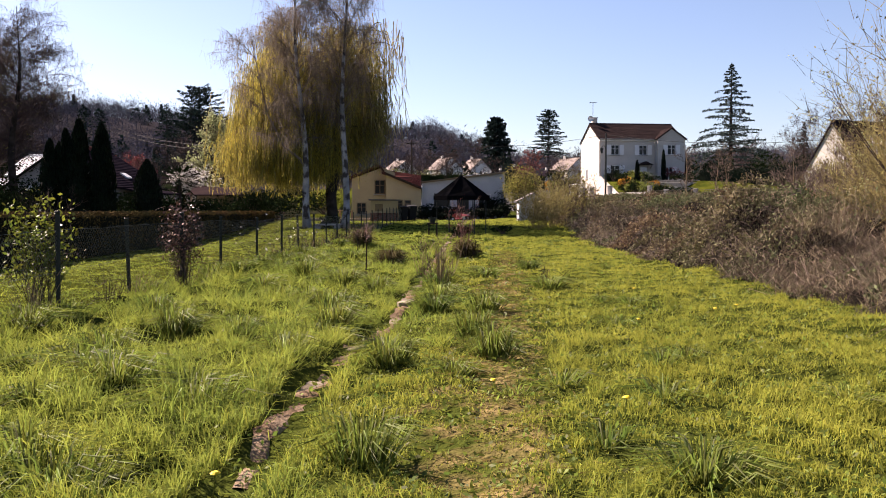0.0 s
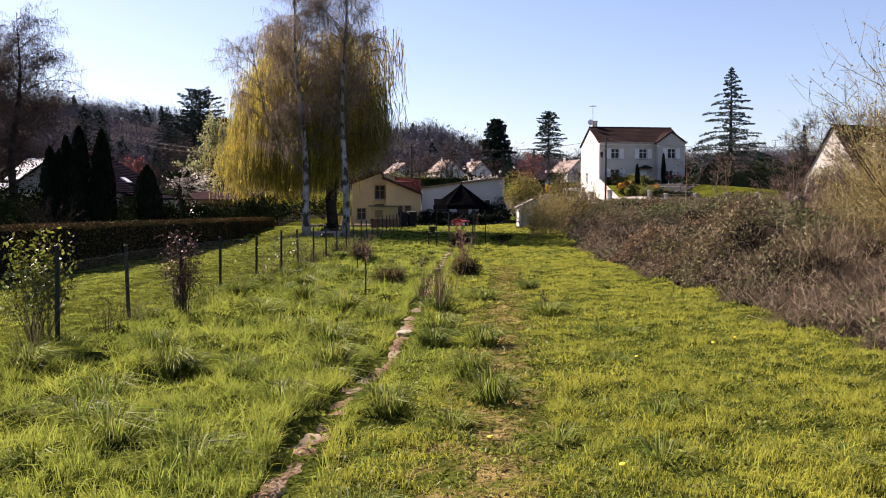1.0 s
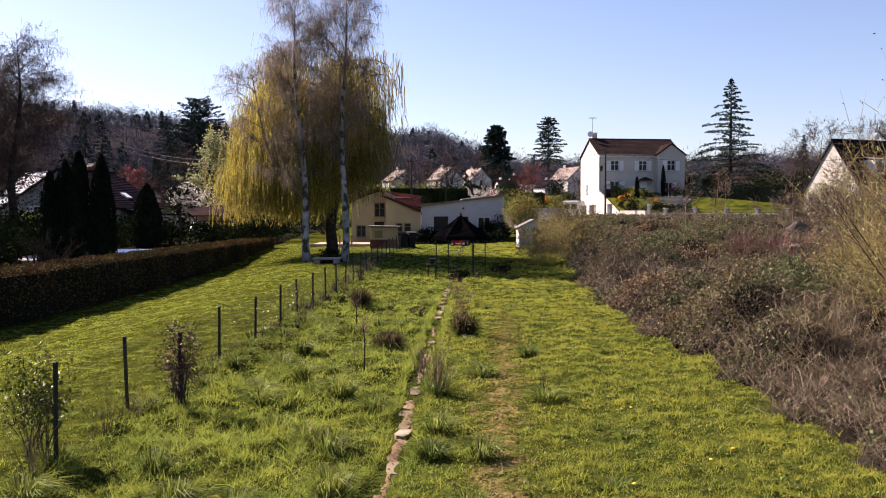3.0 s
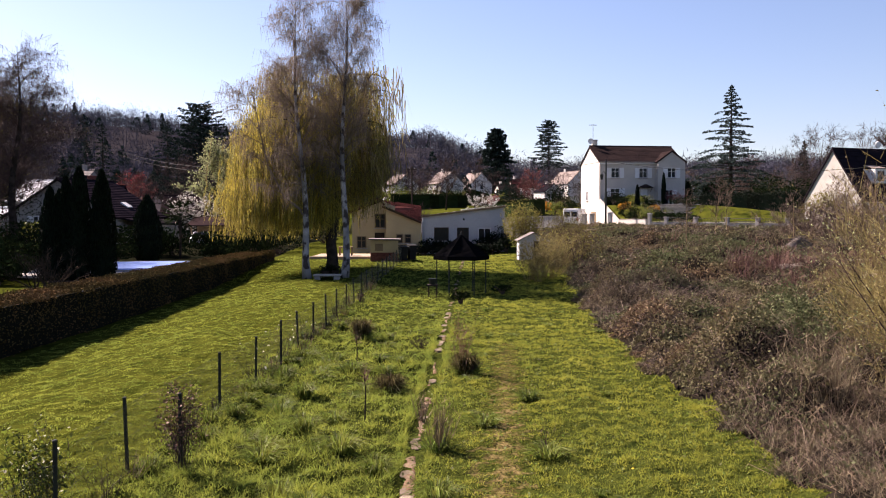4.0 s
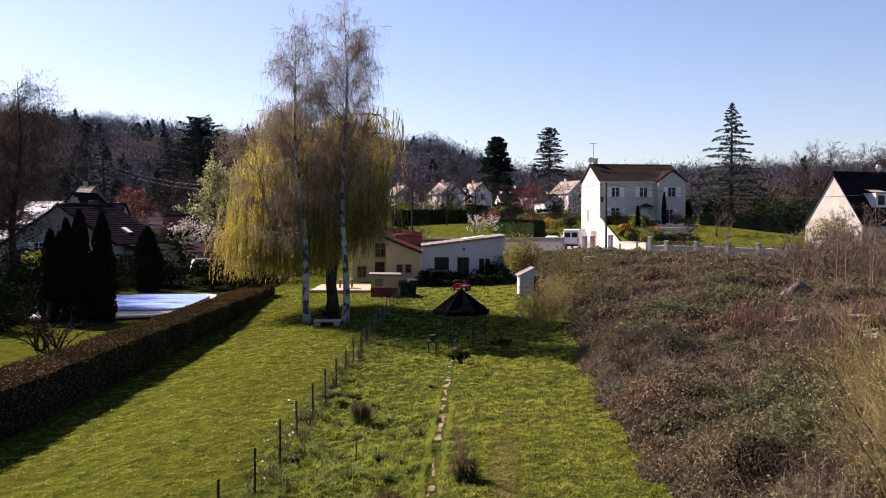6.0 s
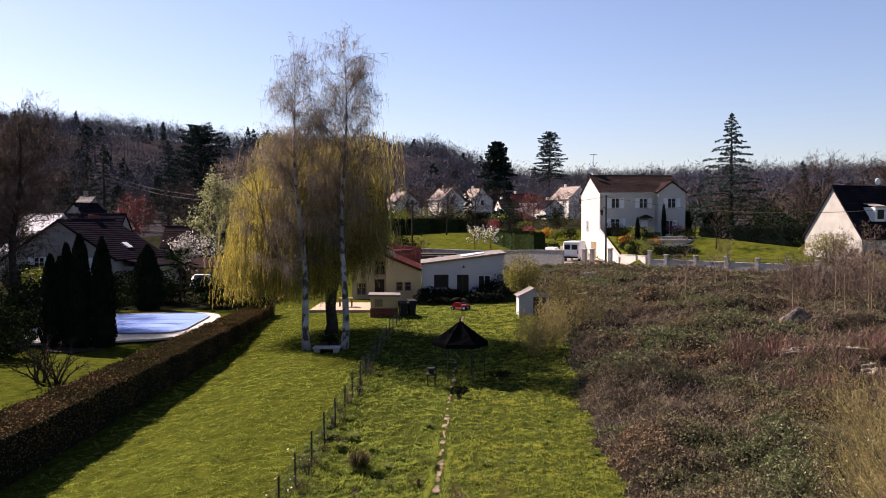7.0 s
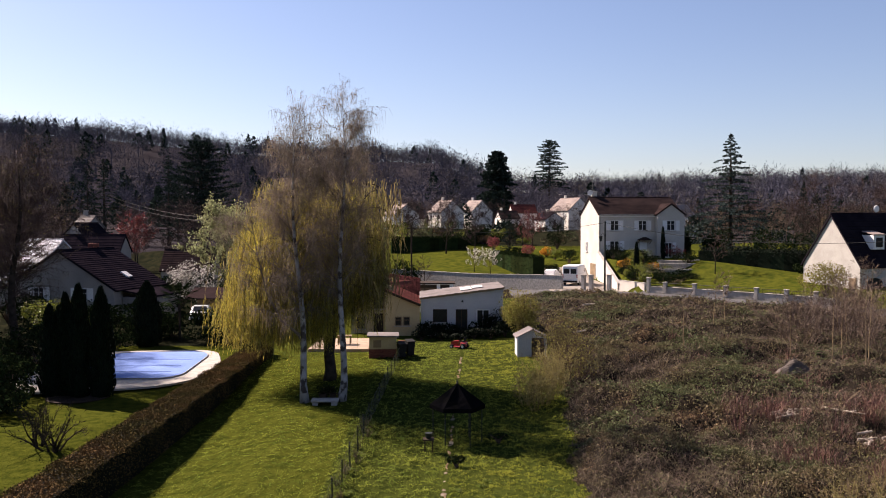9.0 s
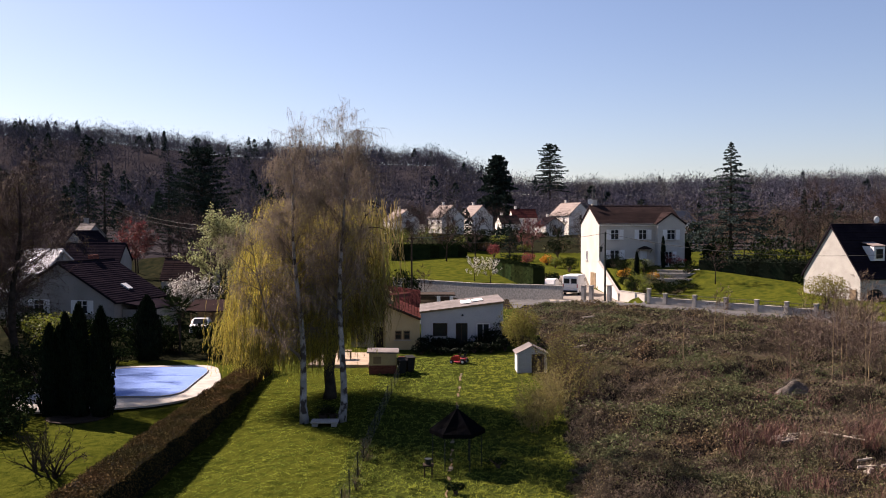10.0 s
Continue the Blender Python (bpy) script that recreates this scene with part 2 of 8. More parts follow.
POOL_BLUE = mat("pool_cover", (0.15, 0.24, 0.5), (0.11, 0.185, 0.42), 0.8, 0.6, 6, 0.1)
RED_PAINT = mat("red_paint", (0.36, 0.015, 0.025), (0.28, 0.012, 0.02), 0.3, 2, 10, coat=0.3)
RUBBER = mat("black_rubber", (0.02, 0.02, 0.02), None, 0.85, 3, 20)
BRICK_RED = mat("red_brick", (0.17, 0.06, 0.045), (0.11, 0.042, 0.032), 0.9, 2, 20, 0.2, per_object=0.2)

GLASS_DARK.node_tree.nodes["Principled BSDF"].inputs["Specular IOR Level"].default_value = 0.15


def birch_bark():
    """White papery bark with dark horizontal scars and a dark foot."""
    m = mat("birch_bark", (0.33, 0.32, 0.315), (0.17, 0.165, 0.16), 0.85, 1.4, 20, 0.3)
    n, l = m.node_tree.nodes, m.node_tree.links
    geo = n.new("ShaderNodeNewGeometry")
    mp = n.new("ShaderNodeMapping")
    mp.inputs["Scale"].default_value = (2.0, 2.0, 1.6)
    l.new(geo.outputs["Position"], mp.inputs["Vector"])
    tex = n.new("ShaderNodeTexNoise")
    tex.inputs["Scale"].default_value, tex.inputs["Detail"].default_value = 1.3, 4
    l.new(mp.outputs[0], tex.inputs["Vector"])
    ramp = n.new("ShaderNodeValToRGB")
    ramp.color_ramp.elements[0].position, ramp.color_ramp.elements[1].position = 0.5, 0.58
    l.new(tex.outputs["Fac"], ramp.inputs["Fac"])
    mix = n.new("ShaderNodeMix")
    mix.data_type = "RGBA"
    l.new(ramp.outputs["Color"], mix.inputs["Factor"])
    p = n["Principled BSDF"]
    old = p.inputs["Base Color"].links[0].from_socket
    l.new(old, mix.inputs["A"])
    mix.inputs["B"].default_value = (0.05, 0.042, 0.04, 1)
    l.new(mix.outputs["Result"], p.inputs["Base Color"])
    return m


BIRCH_BARK = birch_bark()

# ---- mesh helpers ----
rng = np.random.default_rng(7)


def rnd(a, b):
    return float(rng.uniform(a, b))


class Geo:
    """Collects faces for one mesh; each face keeps its material number."""

    def __init__(self):
        self.v, self.f, self.m = [], [], []

    def add(self, verts, faces, k=0):
        o = len(self.v)
        self.v += [tuple(p) for p in verts]
        self.f += [tuple(i + o for i in f) for f in faces]
        self.m += [k] * len(faces)
        return self

    def box(self, c, s, k=0, rz=0.0, bevel=0.0):
        """A box with its centre at c and full sizes s; a bevel rounds the four upright edges and the rims."""
        x, y, z = s[0] / 2, s[1] / 2, s[2] / 2
        b = min(bevel, x * 0.9, y * 0.9, z * 0.9)
        co, si = math.cos(rz), math.sin(rz)
        if b <= 0:
            pts = [(i * x, j * y, h * z) for h in (-1, 1) for i, j in ((-1, -1), (1, -1), (1, 1), (-1, 1))]
            fs = [(3, 2, 1, 0), (4, 5, 6, 7), (0, 1, 5, 4), (1, 2, 6, 5), (2, 3, 7, 6), (3, 0, 4, 7)]
        else:
            def ring(d, h):
                ax, ay = x - d, y - d
                bb = b * 0.7
                return [(-ax + bb, -ay, h), (ax - bb, -ay, h), (ax, -ay + bb, h), (ax, ay - bb, h),
                        (ax - bb, ay, h), (-ax + bb, ay, h), (-ax, ay - bb, h), (-ax, -ay + bb, h)]
            pts = ring(b, -z) + ring(0, -z + b) + ring(0, z - b) + ring(b, z)
            fs = [tuple(range(7, -1, -1)), tuple(range(24, 32))]
            for r in range(3):
                fs += [(r * 8 + i, r * 8 + (i + 1) % 8, r * 8 + 8 + (i + 1) % 8, r * 8 + 8 + i) for i in range(8)]
        return self.add([(c[0] + p[0] * co - p[1] * si, c[1] + p[0] * si + p[1] * co, c[2] + p[2]) for p in pts], fs, k)

    def tube(self, pts, radii, n=6, k=0, cap=True):
        pts = [Vector(p) for p in pts]
        rings = []
        for i, p in enumerate(pts):
            d = (pts[min(i + 1, len(pts) - 1)] - pts[max(i - 1, 0)])
            d = d.normalized() if d.length > 1e-9 else Vector((0, 0, 1))
            a = d.cross(Vector((0.3, 0.9, 0.1) if abs(d.z) > 0.9 else (0, 0, 1))).normalized()
            b = d.cross(a)
            r = radii[i] if hasattr(radii, "__len__") else radii
            rings.append([p + (a * math.cos(t) + b * math.sin(t)) * r for t in (math.tau * j / n for j in range(n))])
        fs = []
        for i in range(len(pts) - 1):
            fs += [(i * n + j, i * n + n + j, i * n + n + (j + 1) % n, i * n + (j + 1) % n) for j in range(n)]
        if cap:
            fs += [tuple(range(n)), tuple(range((len(pts) - 1) * n + n - 1, (len(pts) - 1) * n - 1, -1))]
        return self.add([q for r in rings for q in r], fs, k)

    def prism(self, poly, a, b, k=0):
        """A polygon of (x, y, z) corners pushed along the vector b - a."""
        d = Vector(b) - Vector(a)
        n = len(poly)
        top = [Vector(p) + d for p in poly]
        fs = [tuple(range(n - 1, -1, -1)), tuple(range(n, 2 * n))] + [(i, (i + 1) % n, n + (i + 1) % n, n + i) for i in range(n)]
        return self.add([Vector(p) for p in poly] + top, fs, k)

    def mesh(self, name, mats, smooth=False):
        me = bpy.data.meshes.new(name)
        me.from_pydata(self.v, [], self.f)
        for m in (mats if isinstance(mats, (list, tuple)) else [mats]):
            me.materials.append(m)
        me.polygons.foreach_set("material_index", self.m)
        if smooth:
            me.shade_smooth()
        bm = bmesh.new()
        bm.from_mesh(me)
        bmesh.ops.recalc_face_normals(bm, faces=bm.faces)
        bm.to_mesh(me)
        bm.free()
        me.update()
        return me


def tri_mesh(name, verts, faces, material, matidx=None):
    """A large mesh of triangles from arrays."""
    verts, faces = np.asarray(verts, np.float32), np.asarray(faces, np.int32)
    me = bpy.data.meshes.new(name)
    me.vertices.add(len(verts))
    me.vertices.foreach_set("co", verts.ravel())
    me.loops.add(faces.size)
    me.loops.foreach_set("vertex_index", faces.ravel())
    me.polygons.add(len(faces))
    me.polygons.foreach_set("loop_start", np.arange(0, faces.size, 3, dtype=np.int32))
    for m in (material if isinstance(material, (list, tuple)) else [material]):
        me.materials.append(m)
    if matidx is not None:
        me.polygons.foreach_set("material_index", np.asarray(matidx, np.int32))
    me.update(calc_edges=True)
    return me


def part(name, g, material, parent=None, label="", smooth=False):
    me = g.mesh(name, material, smooth) if isinstance(g, Geo) else g
    ob = new(name, me)
    if parent is not None:
        ob.parent = parent
    if label:
        ob["label"] = label
    return ob


def thing(name, label, category, at=(0, 0, 0), rz=0.0, group=""):
    ob = new(name)
    ob.matrix_world = pose(*at, 0, 0, rz)
    ob.empty_display_size = 0.2
    return tagged(ob, label, category, group)


# ---- ground ----
def smooth(a, b, t):
    t = np.clip((t - a) / (b - a), 0, 1)
    return t * t * (3 - 2 * t)


ROAD_P, ROAD_D = np.array((17.0, 99.0)), np.array((0.722, -0.692))


def road_side(x, y):
    """Metres behind the front boundary line of the plots along the lane (negative: on the lane's side)."""
    return (x - ROAD_P[0]) * 0.692 + (y - ROAD_P[1]) * 0.722


HILL_X = np.array((-3.0, -0.6, -0.51, -0.38, -0.25, -0.12, -0.01, 0.045, 0.075, 0.15, 0.32, 0.5, 3.0))
HILL_Z = np.array((76.0, 74, 72, 66, 57, 52, 50, 37, 31, 28, 33, 34.5, 36.0))


def tussock(x, y):
    """Uneven humps of grass, about half a metre apart."""
    a = np.sin(x * 7.3 + 2.2 * np.sin(y * 2.9) + y) * np.sin(y * 6.1 + 2.2 * np.sin(x * 3.7) - x)
    b = np.sin(x * 3.1 - y * 2.3 + 1.4 * np.sin(y * 1.3)) * np.sin(y * 2.7 + x + 1.7 * np.sin(x * 1.9))
    c = np.sin(x * 13.1 + 3 * np.sin(y * 5.3)) * np.sin(y * 11.7 + 3 * np.sin(x * 6.1))
    return a + 0.8 * b + 0.45 * c


def kerb_x(y):
    """The line of the sunken slabs across the meadow."""
    return np.interp(y, (0, 4, 6, 7, 8, 10.2, 16, 26, 62), (-1.0, -0.92, -0.88, -0.8, -0.68, -0.5, -0.36, 0.014, 1.42))


def height(x, y):
    x, y = np.asarray(x, float), np.asarray(y, float)
    s = road_side(x, y)
    z = 0.35 * smooth(28, 62, y) - 0.5 * smooth(-6.5, -11.0, x) * smooth(-16, -13, x) * smooth(60, 45, y)
    right = 0.9 * smooth(6, 20, x) * smooth(18, 50, y) + 0.9 * smooth(50, 90, y) * smooth(0, 12, x)
    z = z + right + 0.9 * smooth(66, 95, y) * smooth(2, -4, x) * 0.5
    z = z - 0.4 * smooth(-12.6, -14.6, x) * smooth(40, 48, y) * smooth(78, 70, y)
    back = 2.0 + 0.075 * np.clip(s, 0, 40) + 0.9 * smooth(14, 0, x)
    z = z + (back - z) * smooth(-0.6, 1.0, s)
    z = z + 2.2 * smooth(150, 260, y)
    drive = smooth(11.5, 13, x) * smooth(21.3, 20.9, x) * smooth(-1, 1, s) * smooth(124, 121, y)
    z = z * (1 - drive) + 1.95 * drive
    late = smooth(24, 28, x)
    terrace = smooth(20.9, 21.5, x) * smooth(46, 31, x) * smooth(0, 1, (s - 6.5 - 6.5 * late) / (8 - 3 * late)) * smooth(132, 124, y)
    z = z + (4.9 - z) * terrace
    bank = smooth(20.9, 21.5, x) * smooth(0.2, 1.2, s) * smooth(11, 6, s) * smooth(27, 24.5, x)
    z = z + 0.75 * bank
    crest = np.interp(x / np.maximum(y, 1), HILL_X, HILL_Z)
    z = z + np.maximum(crest - 7.2, 5) * smooth(255, 640, y)
    z = z + 0.03 * np.sin(x * 1.9 + 0.7 * np.sin(y * 0.9)) * np.cos(y * 1.3 + 0.5) * smooth(140, 80, y)
    lawn = smooth(70, 58, y) * smooth(-12.3, -11.8, x) * smooth(9, 5, x) * smooth(-12, -8, y)
    z = z + lawn * tussock(x, y) * (0.028 + 0.03 * smooth(0.0, -1.5, x) * smooth(-4.6, -4.1, x))
    z = z - 0.06 * smooth(0.24, 0.1, np.abs(x - kerb_x(y))) * smooth(2, 3, y) * smooth(30, 20, y)
    side = smooth(60, 260, np.abs(x)) * smooth(120, 20, y)
    return z + side * 8


def gz(x, y):
    return float(height(x, y))


def axis(stops):
    out = [stops[0][0]]
    for (a, st), (b, _) in zip(stops[:-1], stops[1:]):
        n = max(1, round((b - a) / st))
        out += [a + (b - a) * (i + 1) / n for i in range(n)]
    return np.array(out)


BRAMBLE_EDGE_Y = np.array((0.0, 7.6, 10.5, 12.5, 16, 20, 24, 28, 33, 38, 48, 58, 66, 200.0))
BRAMBLE_EDGE_X = np.array((4.6, 4.3, 4.75, 5.0, 4.8, 4.75, 4.9, 5.15, 5.3, 5.9, 6.9, 8.2, 8.4, 8.0))


def in_bramble(x, y):
    return (x > np.interp(y, BRAMBLE_EDGE_Y, BRAMBLE_EDGE_X) + 0.18 * np.sin(y * 0.85) + 0.16 * np.sin(y * 2.4 + 1) + 0.1 * np.sin(y * 5.1)) & (road_side(x, y) < -6.0) & (y > 2)


def build_ground():
    xs = axis([(-3000, 400), (-440, 16), (-120, 6), (-36, 1.0), (-15, 0.5), (-12.4, 0.17), (5.2, 0.5), (18, 0.4), (24, 1.0), (60, 6), (120, 16), (440, 400), (3000, 1)])
    ys = axis([(-3000, 400), (-400, 60), (-40, 4), (-4, 0.5), (2, 0.16), (24, 0.3), (66, 1.0), (135, 4), (260, 12), (680, 80), (1200, 400), (4000, 1)])
    X, Y = np.meshgrid(xs, ys)
    Z = height(X, Y)
    nx, ny = len(xs), len(ys)
    V = np.stack([X, Y, Z], -1).reshape(-1, 3)
    i = np.arange(nx - 1)[None, :] + nx * np.arange(ny - 1)[:, None]
    i = i.ravel()
    F = np.concatenate([np.stack([i, i + 1, i + nx + 1], 1), np.stack([i, i + nx + 1, i + nx], 1)])
    c = V[F].mean(1)
    x, y = c[:, 0], c[:, 1]
    s = road_side(x, y)
    k = np.zeros(len(F), int)
    k[(x < -4.25)] = 1
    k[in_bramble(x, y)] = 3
    k[(s > -5.9) & (s < 0.25) & (x > -12) & (x < 60)] = 3
    lane = (s < 0.25) & (s > -5.6) & (x > 8) & (x < 60)
    k[lane] = 4
    k[((s > 0.25) & (y < 200)) | (x < -13.4)] = 2
    # Dark slot painted in for the shade under the left garden's trees.
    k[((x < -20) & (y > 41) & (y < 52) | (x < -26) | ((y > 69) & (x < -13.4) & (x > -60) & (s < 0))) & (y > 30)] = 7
    k[(y > 165) & (x > -0.09 * y) & (x < 0.16 * y)] = 7
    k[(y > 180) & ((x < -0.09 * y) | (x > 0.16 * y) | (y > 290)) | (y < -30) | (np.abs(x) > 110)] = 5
    k[(x < -13.4) & (x > -26) & (y < 69) & (y > -30)] = 1
    k[(x > 12.5) & (x < 20.5) & (s > -0.5) & (y < 124)] = 6
    me = tri_mesh("ground", V, F, [LAWN, LAWN_CUT, FAR_LAWN, BRAMBLE_SOIL_SHADE, ASPHALT, FOREST_FLOOR, GRAVEL, SOIL_AND_SHADE], k)
    me.shade_smooth()
    tagged(new("ground", me), "grassy valley floor with a trodden path, rising to wooded hills", "ground", kind="structure")


build_ground()


# ---- buildings ----
def pierced(g, x0, x1, z0, z1, holes, t, y=0.0, k=0):
    """A straight wall at y, t thick inwards, with rectangular holes (centre x, width, bottom, height)."""
    xs = sorted({x0, x1, *[h[0] - h[1] / 2 for h in holes], *[h[0] + h[1] / 2 for h in holes]})
    for xa, xb in zip(xs[:-1], xs[1:]):
        m = (xa + xb) / 2
        cuts = sorted((h[2], h[2] + h[3]) for h in holes if h[0] - h[1] / 2 < m < h[0] + h[1] / 2)
        z = z0
        for lo, hi in cuts + [(z1, z1)]:
            if lo - z > 0.01:
                g.box((m, y + t / 2, (z + lo) / 2), (xb - xa, t, lo - z), k)
            z = hi


def window(parent, w, h, at, rz=0.0, shutters=True, bars=2, surround=WHITE_PAINT, sunk=0.0):
    """A casement in the wall's face: frame, dark pane, sill, two shutters. Local x runs along the wall, -y outwards."""
    o = new("window")
    o.parent = parent
    o.matrix_local = pose(*at, 0, 0, rz)
    f = Geo()
    b, y = 0.07, sunk - 0.03
    for x in (-w / 2 + b / 2, w / 2 - b / 2):
        f.box((x, y, h / 2), (b, 0.1, h), bevel=0.01)
    for z in (b / 2, h - b / 2):
        f.box((0, y, z), (w - 2 * b, 0.1, b), bevel=0.01)
    for i in range(1, bars):
        f.box((-w / 2 + w * i / bars, y, h / 2), (0.07, 0.08, h - 2 * b))
    f.box((0, y, h * 0.62), (w - 2 * b, 0.06, 0.04))
    part("frame", f, surround, o)
    part("pane", Geo().box((0, y + 0.015, h / 2), (w - 2 * b, 0.02, h - 2 * b)), GLASS_DARK, o)
    part("sill", Geo().box((0, -0.06, -0.04), (w + 0.2, 0.16, 0.08), bevel=0.015), STONE, o)
    if shutters:
        for s in (-1, 1):
            sh = Geo().box((s * (w / 2 + w / 4 + 0.03), -0.05, h / 2), (w / 2, 0.05, h), bevel=0.01)
            for zz in (0.2, 0.8):
                sh.box((s * (w / 2 + w / 4 + 0.03), -0.085, h * zz), (w / 2 - 0.06, 0.03, 0.08))
            part("shutter", sh, surround, o)
    return o


def roof_slope(parent, a, b, c, d, material, row=0.32, piece=1.4, thick=0.05, lift=0.0, name="roof"):
    """One pitched slope between eave a-b and ridge d-c, with courses of tiles as lapped strips, cut into runs."""
    a, b, c, d = (Vector(p) for p in (a, b, c, d))
    n = (b - a).cross(d - a).normalized()
    if n.z < 0:
        n = -n
    base = Geo()
    base.prism([a + n * lift, b + n * lift, c + n * lift, d + n * lift], (0, 0, 0), -n * 0.14)
    r = part(name, base, material, parent)
    rows = max(3, round((d - a).length / row))
    cols = max(1, round((b - a).length / piece))
    g = Geo()
    for i in range(rows):
        u0, u1 = i / rows, min(1.0, (i + 1.25) / rows)
        for j in range(cols):
            w0, w1 = j / cols + 0.003, (j + 1) / cols - 0.003
            p = [a.lerp(b, w0).lerp(d.lerp(c, w0), u0), a.lerp(b, w1).lerp(d.lerp(c, w1), u0),
                 a.lerp(b, w1).lerp(d.lerp(c, w1), u1), a.lerp(b, w0).lerp(d.lerp(c, w0), u1)]
            j1 = rnd(0, 0.012)
            lo, hi = n * (lift + thick + 0.012 + j1), n * (lift + 0.012 + j1)
            g.add([p[0] + n * (lift + 0.004), p[1] + n * (lift + 0.004), p[0] + lo, p[1] + lo, p[2] + hi, p[3] + hi],
                  [(0, 1, 3, 2), (2, 3, 4, 5)])
    t = part("tiling", g, material, r)
    t["kind"] = "stuff"
    return r


def gable_house(name, label, at, rz, w, d, eave, ridge, wall_mat, tile, base=0.0, over=0.35, chimney=True, row=0.35, rough=False, holes=()):
    """A house with its ridge along local x: width w along x, depth d along y, front at y = 0; ground at z = base."""
    h = thing(name, label, "house", at, rz)
    t = 0.3
    body = Geo()
    pierced(body, -w / 2 + t, w / 2 - t, base, eave, holes, t)
    body.box((0, d - t / 2, (eave + base) / 2), (w - 2 * t, t, eave - base))
    for s in (-1, 1):
        x = s * w / 2
        body.prism([(x, 0, base), (x, d, base), (x, d, eave), (x, d / 2, ridge), (x, 0, eave)], (0, 0, 0), (-s * t, 0, 0))
    part("wall", body, wall_mat, h)
    k = (ridge - eave) / (d / 2)
    x = w / 2 + over * 0.5
    roof_slope(h, (-x, -over, eave - k * over + 0.16), (x, -over, eave - k * over + 0.16), (x, d / 2, ridge + 0.16), (-x, d / 2, ridge + 0.16), tile, row)
    roof_slope(h, (x, d + over, eave - k * over + 0.16), (-x, d + over, eave - k * over + 0.16), (-x, d / 2, ridge + 0.16), (x, d / 2, ridge + 0.16), tile, row)
    part("ridge_cap", Geo().tube([(-x, d / 2, ridge + 0.2), (x, d / 2, ridge + 0.2)], 0.1, 8), tile, h)
    if chimney:
        c = Geo().box((-w * 0.3, d / 2 + 0.4, ridge + 0.3), (0.6, 0.5, 1.5), bevel=0.02)
        c.box((-w * 0.3, d / 2 + 0.4, ridge + 1.08), (0.72, 0.62, 0.1), bevel=0.02)
        part("chimney", c, BRICK_RED if rough else wall_mat, h)
    return h


def big_house():
    """The two-storey cream house on the slope: garage level under its gable end, a gabled bay on the front."""
    W, D, E, R = 11.6, 8.8, 10.75, 13.0
    h = gable_house("house", "cream rendered two-storey house with brown tiled roof and white shutters", (20.95, 117.2, 0), 7.0,
                    W, D, E, R, RENDER_CREAM, TILE_BROWN, base=1.7, over=0.3, chimney=False, row=0.3,
                    holes=[(-3.6, 1.15, 8.6, 1.35), (0.3, 1.15, 8.6, 1.35), (-3.6, 1.3, 5.75, 1.45), (0.45, 1.0, 5.0, 2.1), (3.9, 3.4, 4.7, 5.6)])
    h.matrix_world = pose(20.95, 117.2, 0, 0, 0, 7.0) @ pose(W / 2, 0, 0)
    # bay with its own small gable
    b = Geo()
    x0, x1, y0 = 2.0, W / 2 - 0.02, -1.0
    xm = (x0 + x1) / 2
    pierced(b, x0, x1, 4.6, E, [(xm, 1.15, 8.6, 1.35), (xm - 0.3, 1.0, 5.0, 2.0)], 0.3, y0)
    bay = part("bay", b, RENDER_CREAM, h)
    part("bay_gable", Geo().prism([(x0, y0, E), (x1, y0, E), (xm, y0, E + 1.35)], (0, 0, 0), (0, 0.3, 0)), RENDER_CREAM, bay)
    for x, s in ((x0, 1), (x1, -1)):
        part("bay_side", Geo().prism([(x, y0 + 0.3, 4.6), (x, 0.0, 4.6), (x, 0.0, E), (x, y0 + 0.3, E)], (0, 0, 0), (s * 0.3, 0, 0)), RENDER_CREAM, bay)
    k = 1.35 / (xm - x0)
    for s, xe in ((1, x0), (-1, x1)):
        e = xe - s * 0.25
        roof_slope(h, (e, y0 - 0.15, E - 0.25 * k + 0.14), (e, 2.2, E - 0.25 * k + 0.14), (xm, 2.6, E + 1.35 + 0.14), (xm, y0 - 0.15, E + 1.35 + 0.14),
                   TILE_BROWN, 0.3, 0.9, name="bay_roof")
    part("cornice", Geo().box(((-W / 2 + x0) / 2, -0.08, E - 0.2), (W / 2 + x0, 0.14, 0.22), bevel=0.03), WHITE_PAINT, h)
    part("gutter", Geo().tube([(-W / 2, -0.36, E - 0.06), (x0 - 0.3, -0.36, E - 0.06)], 0.07, 8), STONE, h)
    part("downpipe", Geo().tube([(-W / 2 + 0.15, -0.12, E - 0.2), (-W / 2 + 0.15, -0.12, 4.9)], 0.05, 8), STONE, h)
    for x in (-3.6, 0.3):
        window(h, 1.15, 1.35, (x, 0, 8.6), sunk=0.14)
    window(h, 1.15, 1.35, (xm, y0, 8.6), sunk=0.14)
    window(h, 1.3, 1.45, (-3.6, 0, 5.75), sunk=0.14)
    window(h, 1.0, 2.0, (xm - 0.3, y0, 5.0), sunk=0.14)
    rooms = Geo().box((0, D / 2, 7.75), (W - 0.7, D - 0.7, 0.2)).box((0, D / 2, 4.75), (W - 0.7, D - 0.7, 0.2))
    part("inner_floor", rooms, WOOD, h)
    door = new("door")
    door.parent = h
    door.matrix_local = pose(0.45, 0, 5.0)
    part("panel", Geo().box((0, 0.12, 1.05), (0.98, 0.08, 2.08), bevel=0.02), WHITE_PAINT, door)
    part("handle", Geo().tube([(0.35, -0.1, 1.0), (0.35, -0.1, 1.15)], 0.02, 6), DARK_METAL, door)
    cn = Geo()
    cn.prism([(-1.0, -0.9, 2.3), (1.0, -0.9, 2.3), (0, -0.9, 2.75)], (0, 0, 0), (0, 0.88, 0))
